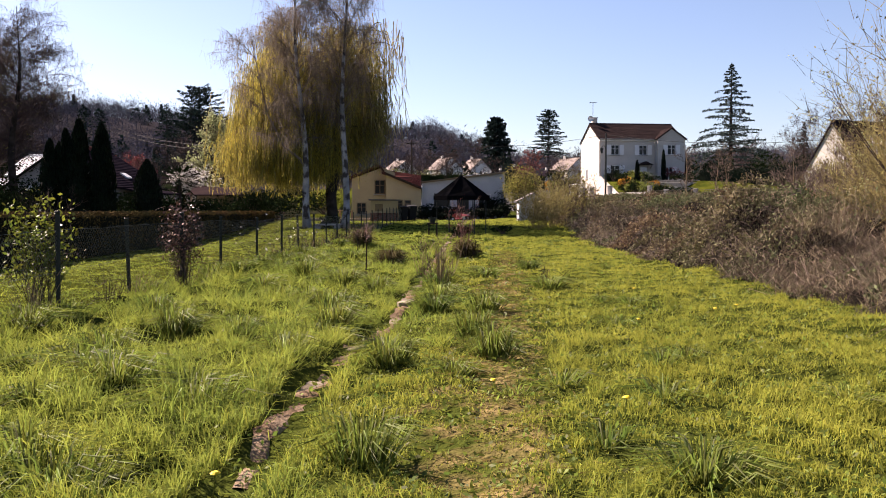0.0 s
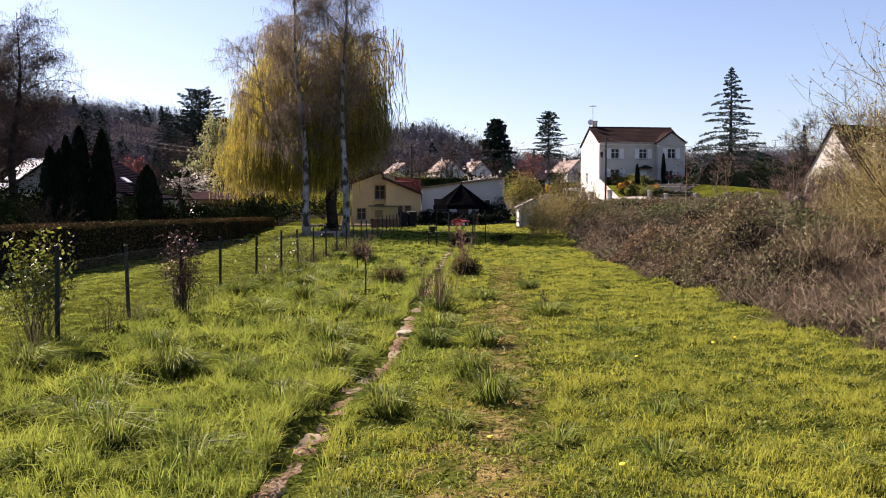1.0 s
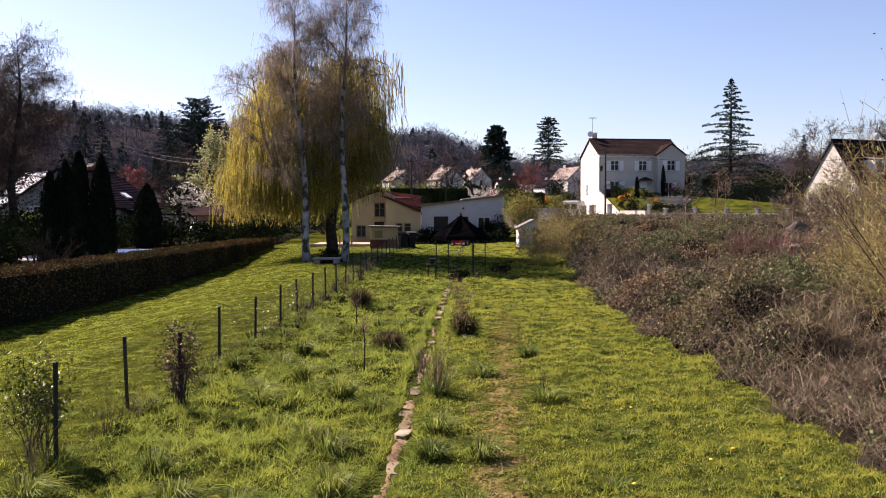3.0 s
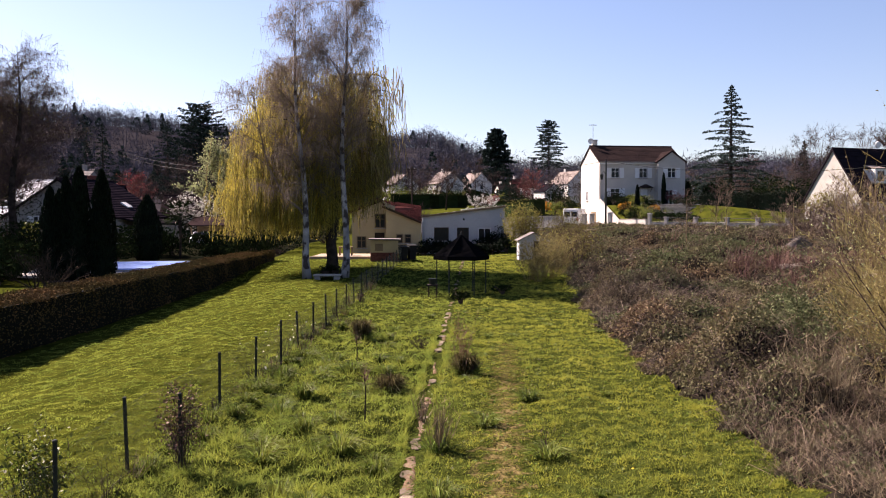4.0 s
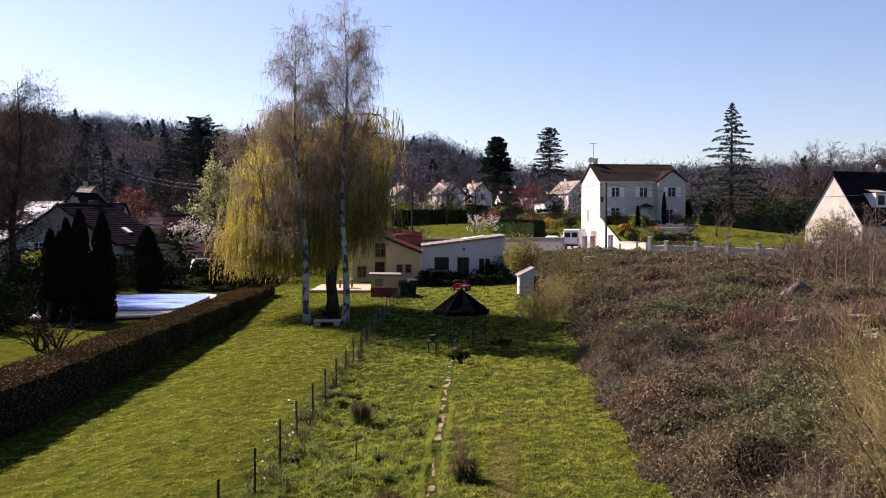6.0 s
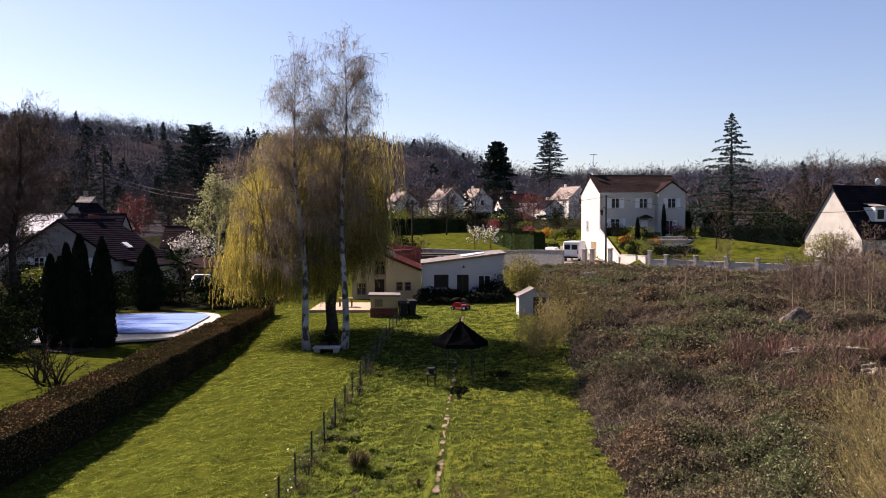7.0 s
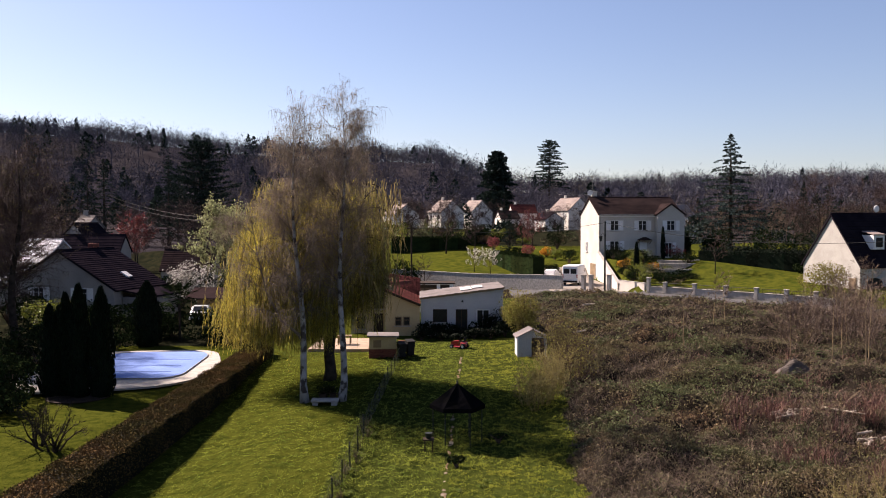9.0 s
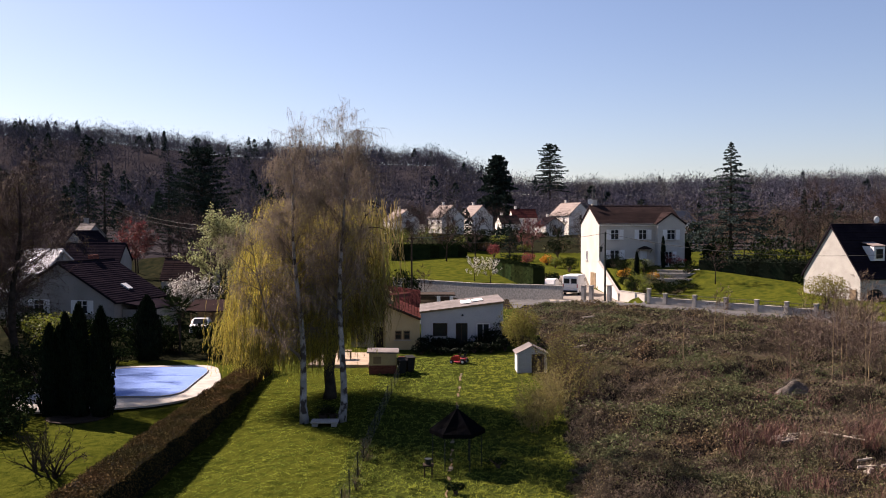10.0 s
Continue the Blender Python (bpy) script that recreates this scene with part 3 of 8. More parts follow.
    part("canopy", cn, TILE_BROWN, door)
    for s in (-0.85, 0.85):
        part("bracket", Geo().tube([(s, -0.02, 1.8), (s, -0.8, 2.28)], 0.04, 6), DARK_WOOD, door)
    # gable end
    for z, hh in ((5.6, 1.35),):
        g = window(h, 0.8, 1.35, (-W / 2, 5.6, z), -90, shutters=False)
    part("garage_door", Geo().box((-W / 2 - 0.02, 2.6, 3.0), (0.06, 2.4, 2.1), bevel=0.02), WOOD, h)
    # mast with aerial
    part("chimney", Geo().box((-W / 2 + 0.7, D / 2 + 0.3, R + 0.4), (0.7, 0.6, 1.2), bevel=0.02).box((-W / 2 + 0.7, D / 2 + 0.3, R + 1.03), (0.82, 0.72, 0.1)), RENDER_CREAM, h)
    m = Geo().tube([(-W / 2 + 0.4, D / 2, R), (-W / 2 + 0.4, D / 2, R + 3.2)], 0.03, 6)
    for i in range(4):
        m.tube([(-W / 2 + 0.4 - 0.5, D / 2 - 0.3 + i * 0.2, R + 3.1), (-W / 2 + 0.9, D / 2 - 0.3 + i * 0.2, R + 3.1)], 0.012, 4)
    m.tube([(-W / 2 + 0.4, D / 2 - 0.5, R + 3.1), (-W / 2 + 0.4, D / 2 + 0.5, R + 3.1)], 0.015, 4)
    part("aerial", m, GALV, h)
    dish = Geo()
    ring = [(0.0, 0.0)] + [(0.4 * r, 0.1 * r * r) for r in (0.5, 1.0)]
    c = Vector((-W / 2 - 0.1, D / 2 - 0.5, R + 0.8))
    pts = [c]
    for r, dd in ring[1:]:
        pts += [c + Vector((r * math.cos(t), -dd, r * math.sin(t))) for t in (math.tau * i / 12 for i in range(12))]
    dish.add(pts, [(0, 1 + i, 1 + (i + 1) % 12) for i in range(12)] + [(1 + i, 13 + i, 13 + (i + 1) % 12, 1 + (i + 1) % 12) for i in range(12)])
    part("satellite_dish", dish, WHITE_PAINT, h)
    return h


big_house()


def white_cabin():
    """Low white cabin with a single pitched sheet roof rising to one side, two dark windows and a door."""
    h = thing("cabin", "low white rendered cabin with a single-pitch grey sheet roof", "cabin", (-1.75, 72.3, 0), 1.5)
    w, d, zl, zr, b = 6.85, 6.5, 3.45, 4.3, 0.1
    t = 0.25
    openings = [(1.0, 1.2, 1.46, 1.09), (2.9, 0.98, 0.72, 1.82), (4.63, 1.1, 1.4, 1.12)]  # x, width, bottom, height
    g = Geo()
    edges = sorted({0.0, w, *[o[0] for o in openings], *[o[0] + o[1] for o in openings]})
    for xa, xb in zip(edges[:-1], edges[1:]):
        ta, tb = zl + (zr - zl) * xa / w, zl + (zr - zl) * xb / w
        op = next((o for o in openings if o[0] <= xa + 1e-6 and o[0] + o[1] >= xb - 1e-6), None)
        spans = [(b, None)] if op is None else [(b, op[2]), (op[2] + op[3], None)]
        for lo, hi in spans:
            g.prism([(xa, 0, lo), (xb, 0, lo), (xb, 0, tb if hi is None else hi), (xa, 0, ta if hi is None else hi)], (0, 0, 0), (0, t, 0))
    for x, z, s in ((0, zl, 1), (w, zr, -1)):
        g.prism([(x, t, b), (x, d - t, b), (x, d - t, z), (x, t, z)], (0, 0, 0), (s * t, 0, 0))
    g.prism([(0, d - t, b), (w, d - t, b), (w, d - t, zr), (0, d - t, zl)], (0, 0, 0), (0, t, 0))
    part("wall", g, RENDER_WHITE, h)
    part("inner_floor", Geo().box((w / 2, d / 2, 0.3), (w - 0.6, d - 0.6, 0.1)), CONCRETE, h)
    for i, (x, ww, z, hh) in enumerate(openings):
        o = new("door" if i == 1 else "window")
        o.parent = h
        o.matrix_local = pose(x + ww / 2, 0.1, z)
        f = Geo()
        for s in (-1, 1):
            f.box((s * (ww / 2 - 0.04), 0, hh / 2), (0.08, 0.08, hh))
        f.box((0, 0, hh - 0.04), (ww - 0.16, 0.08, 0.08))
        f.box((0, 0, 0.04), (ww - 0.16, 0.08, 0.08))
        if i != 0:
            f.box((0, 0, hh / 2), (0.06, 0.06, hh - 0.16))
        part("frame", f, WHITE_PAINT if i == 2 else DARK_WOOD, o)
        part("pane", Geo().box((0, 0.02, hh / 2), (ww - 0.16, 0.02, hh - 0.16)), GLASS_DARK, o)
        part("sill", Geo().box((0, -0.15, -0.03), (ww + 0.1, 0.2, 0.06), bevel=0.01), STONE, o)
    r = Geo()
    n = 40
    for i in range(n + 1):
        x = -0.12 + (w + 0.24) * i / n
        z = zl + (zr - zl) * x / w + 0.03 + 0.012 * math.sin(i * math.pi / 2)
        r.v += [(x, -0.15, z), (x, d + 0.2, z), (x, d + 0.2, z + 0.05), (x, -0.15, z + 0.05)]
    r.f += [(0, 1, 2, 3), (n * 4 + 3, n * 4 + 2, n * 4 + 1, n * 4)]
    for i in range(n):
        r.f += [(i * 4 + j, i * 4 + 4 + j, i * 4 + 4 + (j + 1) % 4, i * 4 + (j + 1) % 4) for j in range(4)]
    r.m += [0] * len(r.f)
    roof = part("roof", r, FIBRE_CEMENT, h)
    for i in range(2):
        x = 3.4 + i * 1.0
        z = zl + (zr - zl) * x / w + 0.13
        part("rooflight", Geo().prism([(x, 1.4 + i * 0.8, z), (x + 0.9, 1.4 + i * 0.8, z + 0.11), (x + 0.9, 4.2, z + 0.11), (x, 4.2, z)], (0, 0, 0), (0, 0, 0.04)),
             WHITE_PAINT, roof, "pale translucent rooflight sheet")
    part("fascia", Geo().prism([(-0.1, -0.19, zl - 0.08), (w + 0.1, -0.19, zr - 0.08), (w + 0.1, -0.19, zr + 0.07), (-0.1, -0.19, zl + 0.07)], (0, 0, 0), (0, 0.03, 0)), WOOD, h)
    lamp = Geo().tube([(3.45, -0.02, 3.25), (3.45, -0.2, 3.3)], 0.02, 6)
    lamp.tube([(3.45, -0.2, 3.32), (3.45, -0.2, 3.15)], [0.03, 0.12], 8)
    part("wall_lamp", lamp, DARK_METAL, h)


white_cabin()


def yellow_house():
    """Cream-yellow cottage with a red tiled roof that falls towards the cabin, and a nearer lean-to."""
    h = thing("cottage", "yellowish rendered cottage with red clay tiled roof", "house", (-7.6, 71.6, 0), 2.0)
    b = 0.0
    g = Geo()
    # main gable front
    g.prism([(0, 1.6, b), (3.6, 1.6, b), (3.6, 1.6, 4.3), (2.6, 1.6, 4.75), (0, 1.6, 3.8)], (0, 0, 0), (0, 0.3, 0))
    g.prism([(0, 1.9, b), (0, 9.0, b), (0, 9.0, 3.8), (0, 1.9, 3.8)], (0, 0, 0), (0.3, 0, 0))
    g.prism([(0, 9.0, b), (5.8, 9.0, b), (5.8, 9.0, 3.0), (2.6, 9.0, 4.75), (0, 9.0, 3.8)], (0, 0, 0), (0, 0.3, 0))
    # right part with its sloping verge
    g.prism([(2.9, 0, b), (5.78, 0, b), (5.78, 0, 2.95), (2.9, 0, 4.1)], (0, 0, 0), (0, 0.3, 0))
    g.prism([(2.9, 0.3, b), (2.9, 1.6, b), (2.9, 1.6, 4.1), (2.9, 0.3, 4.1)], (0, 0, 0), (0.3, 0, 0))
    g.prism([(5.78, 0.3, b), (5.78, 9.0, b), (5.78, 9.0, 2.95), (5.78, 0.3, 2.95)], (0, 0, 0), (-0.3, 0, 0))
    part("wall", g, RENDER_YELLOW, h)
    roof_slope(h, (5.82, 9.4, 3.0), (5.82, -0.25, 3.0), (2.6, -0.25, 4.33), (2.6, 9.4, 4.33), TILE_RED, 0.3, 0.45, 0.05)
    roof_slope(h, (2.75, 9.4, 4.45), (2.75, 1.3, 4.45), (2.3, 1.3, 5.0), (2.3, 9.4, 5.0), TILE_RED, 0.3, 0.45, 0.05)
    roof_slope(h, (-0.3, 1.3, 3.85), (-0.3, 9.4, 3.85), (2.3, 9.4, 5.0), (2.3, 1.3, 5.0), TILE_RED, 0.3, 0.45, 0.05)
    roof_slope(h, (1.0, 5.8, 4.3), (5.9, 8.4, 3.1), (5.9, 11.0, 4.45), (1.0, 11.0, 5.15), TILE_RED, 0.3, 0.45, 0.05, name="rear_roof")
    part("barge_board", Geo().prism([(2.85, -0.28, 4.1), (5.85, -0.28, 2.9), (5.85, -0.28, 3.05), (2.85, -0.28, 4.28)], (0, 0, 0), (0, 0.04, 0)), DARK_WOOD, h)
    window(h, 0.9, 1.2, (2.35, 1.6, 2.5), shutters=False, surround=WOOD)
    window(h, 0.55, 0.75, (4.0, 0, 1.25), shutters=False, bars=1, surround=WOOD)
    window(h, 0.55, 0.75, (4.7, 0, 1.25), shutters=False, bars=1, surround=WOOD)
    window(h, 0.8, 1.0, (0.8, 1.6, 0.8), shutters=False, surround=WOOD)
    d = new("door")
    d.parent = h
    d.matrix_local = pose(2.3, 1.58, 0.1)
    part("panel", Geo().box((0, -0.01, 1.0), (0.8, 0.06, 2.0), bevel=0.02), DARK_WOOD, d, "dark brown door panel")


yellow_house()


def low_shed():
    """A low rendered store with a red brick plinth and a flat overhanging roof."""
    s = thing("lean_to_shed", "low shed with rendered walls, red brick base and flat roof", "shed", (-5.05, 60.4, gz(-4.1, 60.4)), 3)
    part("wall", Geo().box((0.98, 0.85, 1.06), (1.9, 1.7, 0.86), bevel=0.02), RENDER_YELLOW, s)
    base = part("brick_base", Geo().box((0.98, 0.85, 0.3), (1.94, 1.74, 0.66), bevel=0.01), BRICK_RED, s)
    for c in range(8):
        for i in range(9):
            x = 0.02 + (i + 0.5 * (c % 2)) * 0.22
            if x < 1.78:
                part("brick", BRICK, None, base).matrix_local = pose(x + 0.105, -0.022, 0.04 + c * 0.075)
    part("roof", Geo().prism([(-0.12, -0.16, 1.5), (2.1, -0.16, 1.46), (2.1, -0.16, 1.56), (-0.12, -0.16, 1.6)], (0, 0, 0), (0, 2.1, 0)), FIBRE_CEMENT, s)
    part("side_wall", Geo().box((2.3, 1.0, 0.5), (0.5, 1.4, 1.0), bevel=0.03), BRICK_RED, s)
    part("hatch", Geo().box((0.6, -0.01, 1.0), (0.55, 0.05, 0.5), bevel=0.01), WOOD, s)


BRICK = Geo().box((0, 0, 0), (0.205, 0.03, 0.062), bevel=0.006).mesh("brick", BRICK_RED)


def bin_at(x, y, tall, label):
    """A wheeled rubbish bin: tapered body, sloping lid, two wheels."""
    t = thing("wheeled_bin", label, "bin", (x, y, gz(x, y)), 20)
    g = Geo()
    for z, w, d in ((0.08, 0.2, 0.22), (tall * 0.9, 0.28, 0.33)):
        g.v += [(-w, -d, z), (w, -d, z), (w, d, z), (-w, d, z)]
    g.f += [(3, 2, 1, 0), (4, 5, 6, 7), (0, 1, 5, 4), (1, 2, 6, 5), (2, 3, 7, 6), (3, 0, 4, 7)]
    g.m += [0] * 6
    part("body", g, RUBBER, t)
    part("lid", Geo().prism([(-0.3, -0.37, tall * 0.9), (0.3, -0.37, tall * 0.9), (0.3, 0.37, tall * 0.98), (-0.3, 0.37, tall * 0.98)], (0, 0, 0), (0, 0, 0.05)), RUBBER, t)
    for sx in (-0.24, 0.24):
        part("wheel", Geo().tube([(sx - 0.03, 0.28, 0.1), (sx + 0.03, 0.28, 0.1)], 0.1, 10), RUBBER, t)


bin_at(-2.75, 60.3, 1.05, "dark plastic wheeled bin beside the low shed")
bin_at(-2.2, 61.2, 1.15, "tall dark plastic wheeled bin beside the low shed")
low_shed()


def garden_shed():
    s = thing("garden_shed", "small white painted garden shed with pitched grey roof", "shed", (6.3, 60.4, gz(6.3, 60.4)), 2)
    w, d, e, r = 2.0, 1.7, 1.4, 1.86
    g = Geo()
    for s2, y in ((1, 0), (-1, d)):
        g.prism([(-w / 2, y, 0), (w / 2, y, 0), (w / 2, y, e), (0, y, r), (-w / 2, y, e)], (0, 0, 0), (0, 0.06 * s2, 0))
    for x, s2 in ((-w / 2, 1), (w / 2, -1)):
        g.prism([(x, 0.06, 0), (x, d - 0.06, 0), (x, d - 0.06, e), (x, 0.06, e)], (0, 0, 0), (0.06 * s2, 0, 0))
    part("wall", g, RENDER_WHITE, s)
    for sg in (-1, 1):
        g = Geo().prism([(sg * (w / 2 + 0.15), -0.15, e - 0.06), (0, -0.15, r + 0.05), (0, -0.15, r + 0.09), (sg * (w / 2 + 0.15), -0.15, e - 0.02)], (0, 0, 0), (0, d + 0.3, 0))
        part("roof", g, FIBRE_CEMENT, s)
    door = part("door", Geo().box((0.4, -0.03, 0.68), (0.85, 0.05, 1.3), bevel=0.01), DARK_WOOD, s, "dark weathered door")
    part("window", Geo().box((0.4, -0.06, 0.98), (0.6, 0.02, 0.45)), GLASS_DARK, door)
    for x in (-w / 2, w / 2):
        part("corner_post", Geo().box((x, -0.02, e / 2), (0.09, 0.06, e), bevel=0.01), WHITE_PAINT, s)


garden_shed()


def right_house():
    h = gable_house("cottage", "beige roughcast house with a steep dark tiled roof and a dormer", (39.0, 89, 0), 0, 15, 7.7, 5.3, 10.5, RENDER_BEIGE, TILE_DARK, base=1.8, over=0.3, chimney=False, holes=[(-3.3, 1.2, 3.0, 1.3), (-5.5, 2.2, 1.9, 1.5)])
    h.matrix_world = pose(42.9, 89.5, 0, 0, 0, 22) @ pose(7.5, 0, 0)
    W = 15
    d = new("dormer")
    d.parent = h
    d.matrix_local = pose(-W / 2 + 3.2, 0.55, 6.9)
    g = Geo().box((0, 0.9, 0.75), (1.5, 1.8, 1.5), bevel=0.02)
    part("cheek", g, WHITE_PAINT, d)
    part("pane", Geo().box((0, -0.02, 0.75), (0.9, 0.06, 1.0)), GLASS_DARK, d)
    part("dormer_roof", Geo().prism([(-0.82, -0.08, 1.5), (0.82, -0.08, 1.5), (0.82, 1.5, 1.85), (-0.82, 1.5, 1.85)], (0, 0, 0), (0, 0, 0.1)), TILE_PINK, d)
    window(h, 1.2, 1.3, (-W / 2 + 4.2, 0, 3.0), shutters=False, sunk=0.12)
    # Flat dark arch-shaped sheet gives the porch its shade by colour.
    ar = Geo()
    pts = [(-1.1, 0), (1.1, 0), (1.1, 1.5)] + [(1.1 * math.cos(t), 1.5 + 0.6 * math.sin(t)) for t in (math.pi * i / 8 for i in range(1, 8))] + [(-1.1, 1.5)]
    ar.prism([(-W / 2 + 2.0 + x, -0.04, 1.9 + z) for x, z in pts], (0, 0, 0), (0, 0.05, 0))
    part("porch_arch", ar, GLASS_DARK, h, "flat dark panel standing for the shade in the porch arch")
    part("side_door", Geo().box((-W / 2 - 0.03, 0.9, 2.9), (0.06, 0.9, 2.1), bevel=0.02), WOOD, h)
    part("satellite_dish", Geo().tube([(-W / 2 + 6, 3.5, 11.2), (-W / 2 + 6, 3.4, 11.2)], [0.4, 0.35], 12), WHITE_PAINT, h)


right_house()


def left_houses():
    h = gable_house("house", "grey rendered house with a large dark tiled roof", (-37.8, 86, 0), 0, 8.5, 12.0, 3.4, 6.9, RENDER_GREY, TILE_DARK, base=-0.3, over=0.4, chimney=False)
    h.matrix_world = pose(-31.0, 82.0, 0, 0, 0, 76) @ pose(4.25, 0, 0)
    W = 8.5
    for y in (3.4, 8.2):
        window(h, 1.2, 1.3, (-W / 2, y, 2.2), -90, shutters=True)
    rl = Geo().prism([(-0.3, 1.2, 4.25), (0.5, 1.2, 4.25), (0.5, 2.0, 4.72), (-0.3, 2.0, 4.72)], (0, 0, 0), (0, -0.1, 0.16))
    part("rooflight", rl, WHITE_PAINT, h, "pale skylight")
    part("chimney", Geo().box((1.5, 6.3, 7.1), (1.0, 0.6, 1.0), bevel=0.03), BRICK_RED, h)
    ext = Geo().box((-0.5, -1.7, 1.3), (5, 3.2, 2.6), bevel=0.02)
    part("extension", ext, RENDER_GREY, h)
    part("extension_roof", Geo().prism([(-3.2, -3.5, 2.65), (2.2, -3.5, 2.65), (2.2, 0, 3.2), (-3.2, 0, 3.2)], (0, 0, 0), (0, 0, 0.15)), TILE_DARK, h)
    h2 = gable_house("house", "house with a bright sunlit sheet roof behind trees", (-47.9, 100, 0), -8, 4.4, 7.5, 5.2, 7.5, RENDER_GREY, PALE_METAL, base=0.3, chimney=False)
    window(h2, 1.0, 1.2, (0.3, 0, 3.6))
    part("rooflight", Geo().box((0.6, 3.0, 6.95), (0.8, 0.9, 0.25), bevel=0.03), GLASS_DARK, h2)
    gable_house("outbuilding", "low porch with a bright sheet roof", (-46.6, 91, 0), -8, 2.0, 3.0, 3.6, 4.2, RENDER_GREY, PALE_METAL, base=0.0, chimney=False)
    h3 = gable_house("house", "narrow grey house with a tall gable", (-57.4, 137, 0), -28, 3.2, 3.6, 8.8, 10.5, RENDER_GREY, FIBRE_CEMENT, base=1.5, chimney=True)
    window(h3, 0.9, 1.4, (-0.3, 0, 7.2))
    gable_house("house", "small grey gabled house below the tall one", (-52.6, 133, 0), 70, 5, 5.0, 7.2, 9.4, RENDER_GREY, TILE_DARK, base=1.5, chimney=False)
    h4 = gable_house("house", "low house with long brown tiled roof", (-50.8, 124, 0), 4, 9, 6, 5.4, 7.7, RENDER_GREY, TILE_DARK, base=1, chimney=True)
    window(h4, 1.0, 1.0, (2, 0, 4.2))
    gable_house("outbuilding", "outbuilding with long brown tiled roof", (-33.0, 112, 0), 5, 6.5, 6, 3.6, 6.0, RENDER_GREY, TILE_BROWN, base=0.5, chimney=False)
    s = thing("open_shed", "low open timber shed with tiled lean-to roof", "shed", (-21.5, 82, gz(-21.5, 82)), 0)
    for x in (-2.2, 0, 2.2):
        part("post", Geo().box((x, 0, 1.0), (0.12, 0.12, 2.0)), WOOD, s)
    part("back_wall", Geo().box((0, 2.4, 1.1), (4.6, 0.12, 2.2)), WOOD, s)
    part("roof", Geo().prism([(-2.6, -0.5, 1.9), (2.6, -0.5, 1.9), (2.6, 2.7, 2.7), (-2.6, 2.7, 2.7)], (0, 0, 0), (0, 0, 0.1)), TILE_BROWN, s)


left_houses()


def far_houses():
    """Village houses on the slope, seen small beyond the lawn."""
    rows = [  # x, y, turn, width, depth, base, eave, ridge, roof
        (-14.6, 232, -62, 7.5, 7, 6.5, 11.6, 14.2, TILE_PINK), (-2.6, 240, -62, 8, 7, 7.0, 12.3, 15.4, TILE_PINK),
        (6.0, 250, -62, 7.5, 7, 8.0, 12.4, 15.6, TILE_PINK), (-8.5, 252, 20, 6, 6, 7.5, 10.6, 13.0, TILE_BROWN),
        (34.5, 262, -66, 11, 8, 8.0, 13.0, 16.6, TILE_PINK), (26, 280, 10, 8, 6, 9, 12.5, 15.0, TILE_RED),
        (20, 262, 15, 6, 6, 8, 10.6, 12.8, TILE_BROWN), (57, 205, 35, 7, 6, 8, 11.0, 13.6, TILE_PINK),
        (27, 245, -66, 6, 6, 8, 10.2, 12.2, TILE_DARK)]
    for x, y, a, w, d, b, e, r, t in rows:
        h = gable_house("house", "cream village house on the hillside, roof of " + ("pale pink tiles" if t == TILE_PINK else "dark tiles"), (x, y, 0), a, w, d, e, r, RENDER_FAR, t, base=b - 3.5, over=0.3, chimney=True, row=0.8,
                        holes=[(w * k, 1.0, zz, 1.3) for k in (-0.25, 0.25) for zz in (e - 2.0, b + 1.0) if e - b > 4.5 or zz > b + 1.5])
        for k in (-0.25, 0.25):
            window(h, 1.0, 1.3, (w * k, 0, e - 2.0), shutters=True, bars=2, sunk=0.1)
            if e - b > 4.5:
                window(h, 1.0, 1.3, (w * k, 0, b + 1.0), shutters=True, bars=2, sunk=0.1)
        window(h, 1.0, 1.3, (-w / 2, d / 2, e - 1.4), -90, shutters=False, bars=1)
        window(h, 1.0, 1.5, (w / 2, d / 2, e - 1.4), 90, shutters=False, bars=1)


far_houses()


# ---- plants ----
def ribbons(P0, P1, w, P2=None):
    """Thin tapering strips from P0 to P1 (through P2 halfway, if given), as triangles."""
    P0, P1 = np.asarray(P0, float), np.asarray(P1, float)
    n = len(P0)
    d = P1 - P0
    r = rng.normal(size=(n, 3))
    side = np.cross(d, r)
    side /= np.linalg.norm(side, axis=1)[:, None] + 1e-9
    w = np.broadcast_to(np.asarray(w, float), (n,))[:, None]
    if P2 is None:
        V = np.stack([P0 - side * w, P0 + side * w, P1], 1).reshape(-1, 3)
        return V, np.arange(3 * n).reshape(-1, 3)
    V = np.stack([P0 - side * w, P0 + side * w, P2 - side * w * 0.7, P2 + side * w * 0.7, P1], 1).reshape(-1, 3)
    o = 5 * np.arange(n)[:, None]
    F = np.concatenate([o + [0, 1, 3], o + [0, 3, 2], o + [2, 3, 4]], 0)
    return V, F


def leaves(C, size, up=0.0, stretch=1.0):
    """Small diamond leaves (two triangles) round the points C, turned at random."""
    C = np.asarray(C, float)
    n = len(C)
    a = rng.normal(size=(n, 3))
    a[:, 2] += up
    a /= np.linalg.norm(a, axis=1)[:, None]
    b = np.cross(a, rng.normal(size=(n, 3)))
    b /= np.linalg.norm(b, axis=1)[:, None]
    s = (np.broadcast_to(np.asarray(size, float), (n,)) * rng.uniform(0.6, 1.3, n))[:, None]
    V = np.stack([C - a * s * stretch, C + b * s * 0.55, C + a * s * stretch, C - b * s * 0.55], 1).reshape(-1, 3)
    o = 4 * np.arange(n)[:, None]
    return V, np.concatenate([o + [0, 1, 2], o + [0, 2, 3]], 0)


def join(parts):
    V, F, o = [], [], 0
    for v, f in parts:
        V.append(v)
        F.append(f + o)
        o += len(v)
    return np.concatenate(V), np.concatenate(F)


